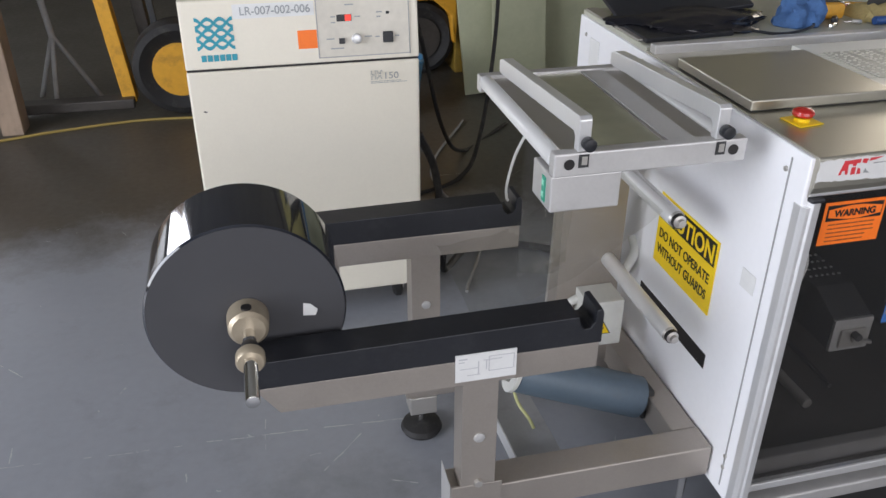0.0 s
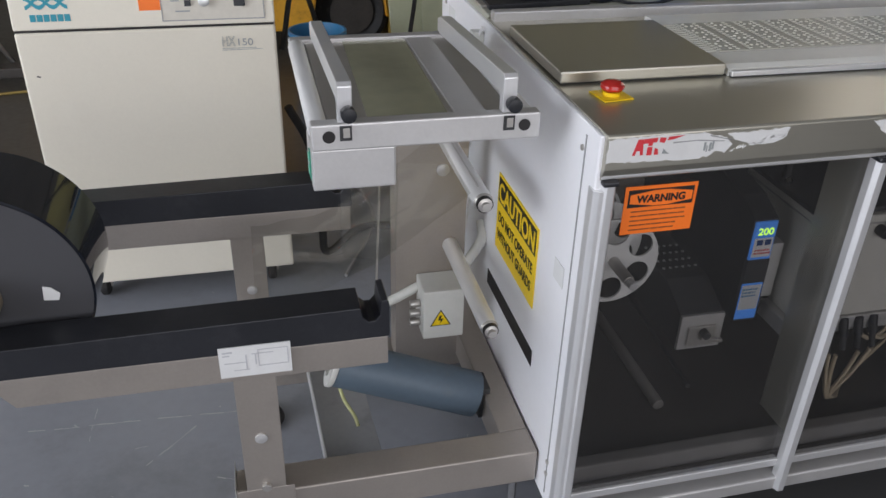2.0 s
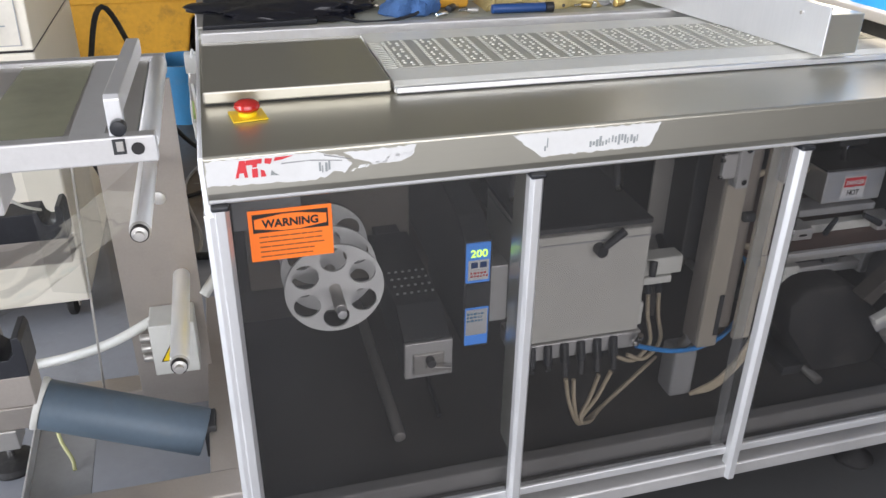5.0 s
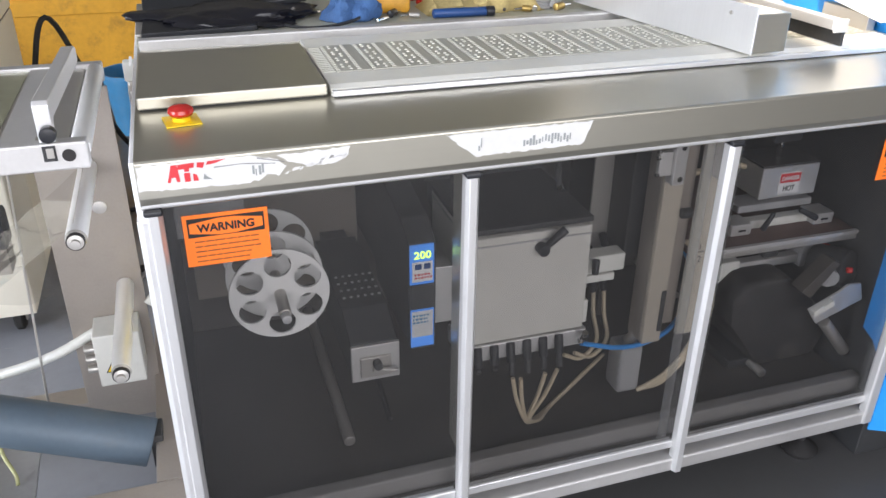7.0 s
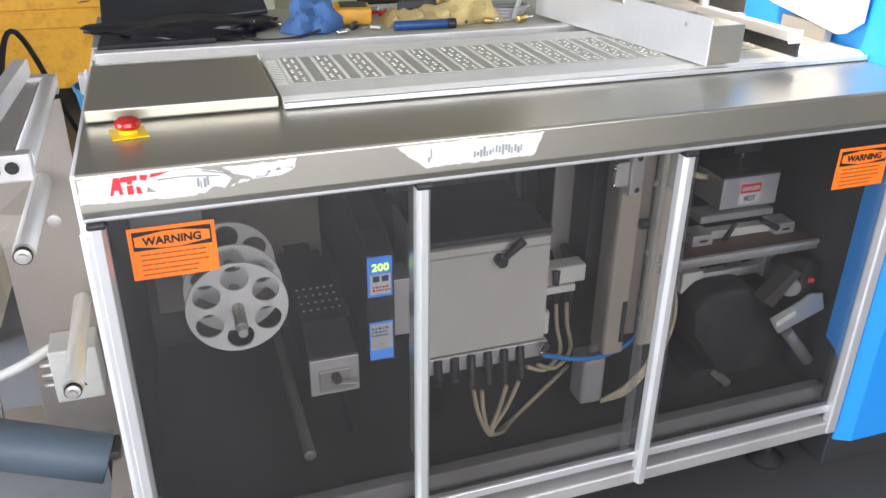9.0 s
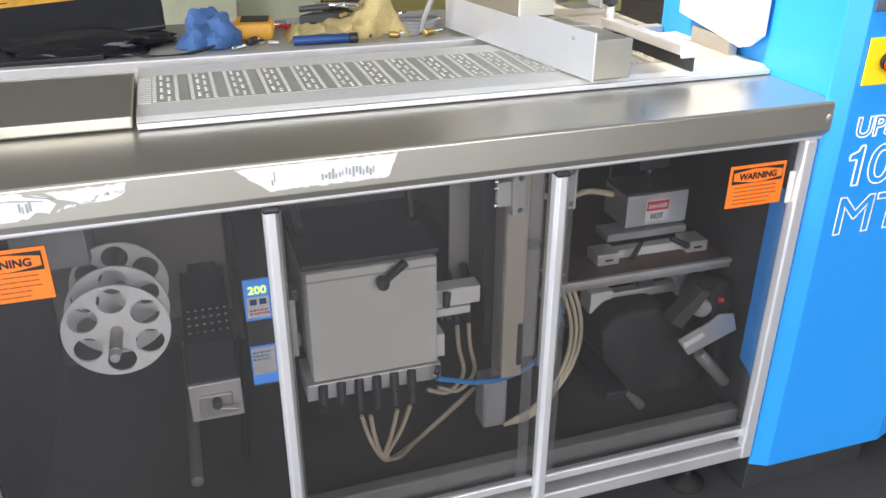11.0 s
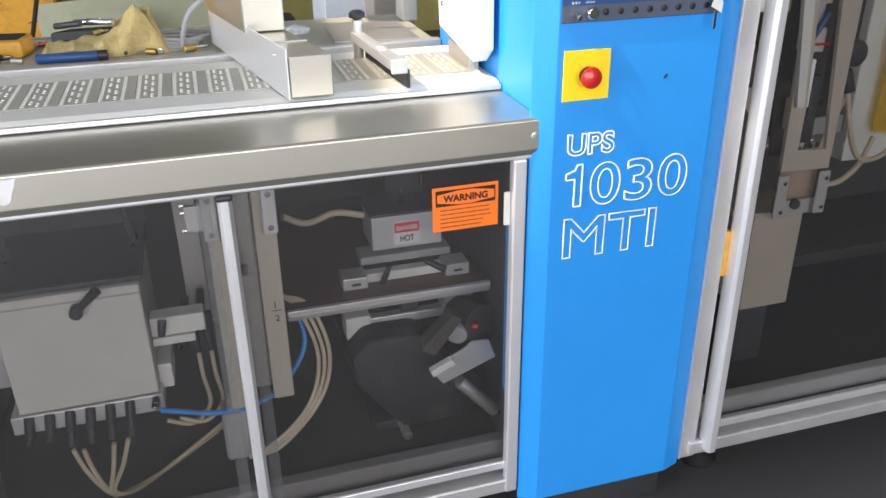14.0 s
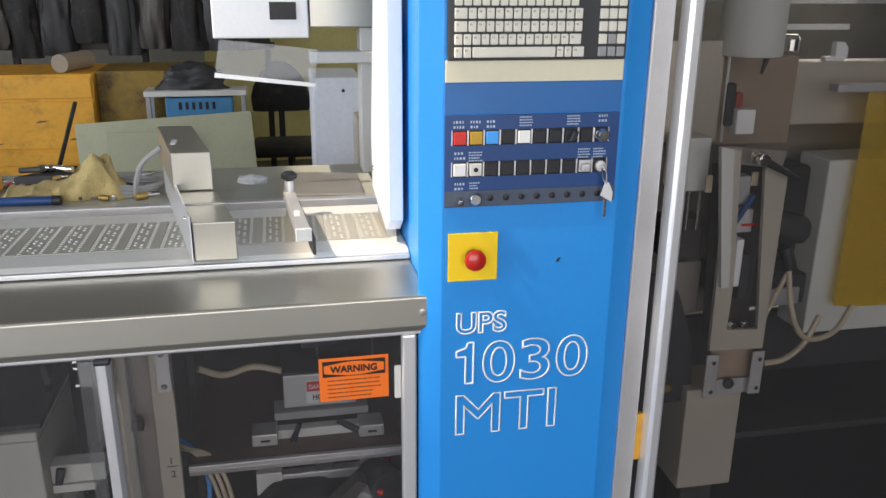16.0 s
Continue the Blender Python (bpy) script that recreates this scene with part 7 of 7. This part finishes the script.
single("bucket", lathe([(0.0, 0.0), (0.1, 0.0), (0.135, 0.28), (0.142, 0.28), (0.142, 0.3), (0.132, 0.3), (0.098, 0.012), (0, 0.012)], (-0.2, 3.0, 0)), BLUE_BUCKET, "blue plastic bucket on the floor", "bucket", smooth=True)
for pts, r, mt, lab in (
    (((-0.44, 1.3, 0.55), (-0.38, 1.32, 0.4), (-0.36, 1.3, 0.15), (-0.34, 1.35, 0.014), (-0.2, 1.5, 0.014), (0.0, 1.45, 0.014), (0.2, 1.3, 0.014)), 0.013, RUBBER, "thick black cable from the chiller to the floor"),
    (((-0.43, 1.7, 0.6), (-0.35, 1.8, 0.8), (-0.2, 2.0, 0.3), (0.0, 2.4, 0.012), (0.3, 2.7, 0.012)), 0.009, RUBBER, "black cable trailing on the floor"),
    (((-0.3, 1.2, 0.008), (-0.15, 1.6, 0.008), (-0.2, 2.2, 0.008), (0.1, 2.8, 0.008)), 0.006, GREY, "grey cable on the floor"),
    (((0.3, 2.9, 0.9), (0.2, 2.6, 0.5), (0.05, 2.3, 0.12), (-0.1, 2.1, 0.01), (-0.4, 1.95, 0.01)), 0.01, RUBBER, "black cable hanging down to the floor"),
):
    single("floor_cable", tube(pts, r, 8, 10), mt, lab, "cable", smooth=True)

# Far side, seen over the bench.
desk = thing("work_table", "small grey table with a crate below", "table", (0.8, 3.5, 0))
part("table_top", box(0.535, 1.08, 3.42, 3.6, 0.845, 0.876, 0.004), GREY_LIGHT, desk)
for x in (0.555, 1.06):
    for y in (3.435, 3.585):
        part("leg", box(x - 0.012, x + 0.012, y - 0.012, y + 0.012, 0, 0.844, 0.002), GREY, desk)
crate = thing("plastic_crate", "blue plastic crate under the table", "crate", (0.82, 3.5, 0))
part("shell", box(0.64, 1.0, 3.45, 3.58, 0.32, 0.835, 0.008), BLUE_BUCKET, crate)
part("lower_crate", box(0.63, 1.01, 3.44, 3.59, 0.0, 0.318, 0.008), GREY, crate)
for k in range(6):
    part("grip_slot", box(0.71 + k * 0.036, 0.726 + k * 0.036, 3.446, 3.451, 0.77, 0.81, 0), INK, crate)
single("folded_cloth", rumpled(0.8, 3.51, 0.876, 0.18, 0.06, 0.1, 21, 0.5), DARK, "dark crumpled cloth lying on the table", "cloth", smooth=True)
chair = thing("office_chair", "worn dark office chair", "chair", (1.35, 4.3, 0))
part("backrest", rumpled(1.27, 4.3, 0.62, 0.19, 0.045, 0.25, 2, 0.08), RUBBER, chair, smooth=True)
part("back_bar", box(1.25, 1.29, 4.33, 4.35, 0.4, 0.72, 0.004), DARK, chair)
part("seat", box(1.08, 1.56, 3.95, 4.36, 0.37, 0.44, 0.03), RUBBER, chair, smooth=True)
part("post", rod((1.32, 4.16, 0.08), (1.32, 4.16, 0.37), 0.025, 16), DARK, chair, smooth=True)
for k in range(5):
    a = k * 2 * math.pi / 5
    part("foot_arm", rod((1.32, 4.16, 0.09), (1.32 + 0.28 * math.cos(a), 4.16 + 0.28 * math.sin(a), 0.02), 0.018, 10), DARK, chair)
wc = thing("steel_cabinet", "pale blue-white steel box on the floor", "cabinet", (1.46, 1.7, 0))
part("body", box(1.365, 1.535, 1.6, 1.9, 0, 1.155, 0.004), surface("pale_blue_paint", (0.76, 0.8, 0.86), 0.45), wc)
part("lock", rod((1.47, 1.597, 1.11), (1.47, 1.6, 1.11), 0.006, 12), DARK, wc)
ext = thing("extractor_post", "white metal cylinder on a beige cabinet", "cylinder", (1.575, 1.5, 0))
part("cylinder", rod((1.575, 1.5, 1.041), (1.575, 1.5, 1.225), 0.053, 32, 0.003), WHITE, ext, smooth=True)
part("seam", box(1.572, 1.576, 1.4455, 1.448, 1.045, 1.2, 0), DARK, ext)
part("base", box(1.5, 1.64, 1.44, 1.58, 0, 1.04, 0.004), BEIGE, ext)
hop = thing("film_feeder", "white feeder box with a clear acrylic chute", "feeder", (1.3, 0.85, DECK))
part("box_body", box(1.096, 1.33, 0.84, 1.0, 1.345, 1.65, 0.004), WHITE, hop)
part("dark_opening", box(1.235, 1.3, 0.8385, 0.8405, 1.39, 1.432, 0), INK, hop)
part("steel_side", box(1.332, 1.56, 0.86, 1.0, 1.37, 1.65, 0.003), STEEL, hop)
chute = part("chute_sheet", prism([(1.1, 1.27), (1.115, 1.35), (1.345, 1.325), (1.335, 1.24)], "y", 0.75, 0.754, 0.0005), CLEAR, hop, "clear acrylic chute")
part("chute_edge", prism([(1.098, 1.262), (1.1, 1.272), (1.337, 1.244), (1.337, 1.235)], "y", 0.748, 0.757, 0.0005), WHITE, hop)
part("arm", box(1.33, 1.5, 0.86, 0.92, 1.28, 1.31, 0.004), GREY_LIGHT, hop)
part("post", box(1.46, 1.5, 0.88, 0.96, DECK, 1.369, 0.003), GREY_LIGHT, hop)
rack = thing("coat_rack", "dark storage rack hung with hoses and coats", "rack", (0.4, 4.6, 0))
for x in (-1.2, -0.4, 0.4, 1.2):
    part("upright", box(x - 0.02, x + 0.02, 4.58, 4.62, 0, 2.2, 0.003), DARK, rack)
for z in (1.0, 2.15):
    part("rail", box(-1.25, 1.25, 4.57, 4.63, z, z + 0.04, 0.003), DARK_BROWN, rack)
rng = random.Random(8)
for k in range(12):
    x = -1.1 + k * 0.2
    mt = (DARK, RUBBER, DARK, DARK_BROWN, RUBBER)[k % 5]
    part("hung_coat", rumpled(x, 4.5, 0.95 + 0.1 * rng.random(), 0.1, 0.06, 0.55, k + 30, 0.45), mt, rack, smooth=True)
pipe = lathe([(0.045, 0), (0.05, 0), (0.05, 0.28), (0.045, 0.28)], (0.09, 3.6, 1.011), (0.35, 1, 0), 28)
single("cardboard_tube", pipe, surface("brown_tube", (0.28, 0.23, 0.17), 0.8), "brown cardboard tube lying on the truck hood", "tube", smooth=True)
single("yellow_partition", box(0.7, 4.2, 5.6, 5.65, 0, 2.2, 0.003), surface("pale_yellow_paint", (0.76, 0.69, 0.27), 0.6), "pale yellow painted partition", "partition")
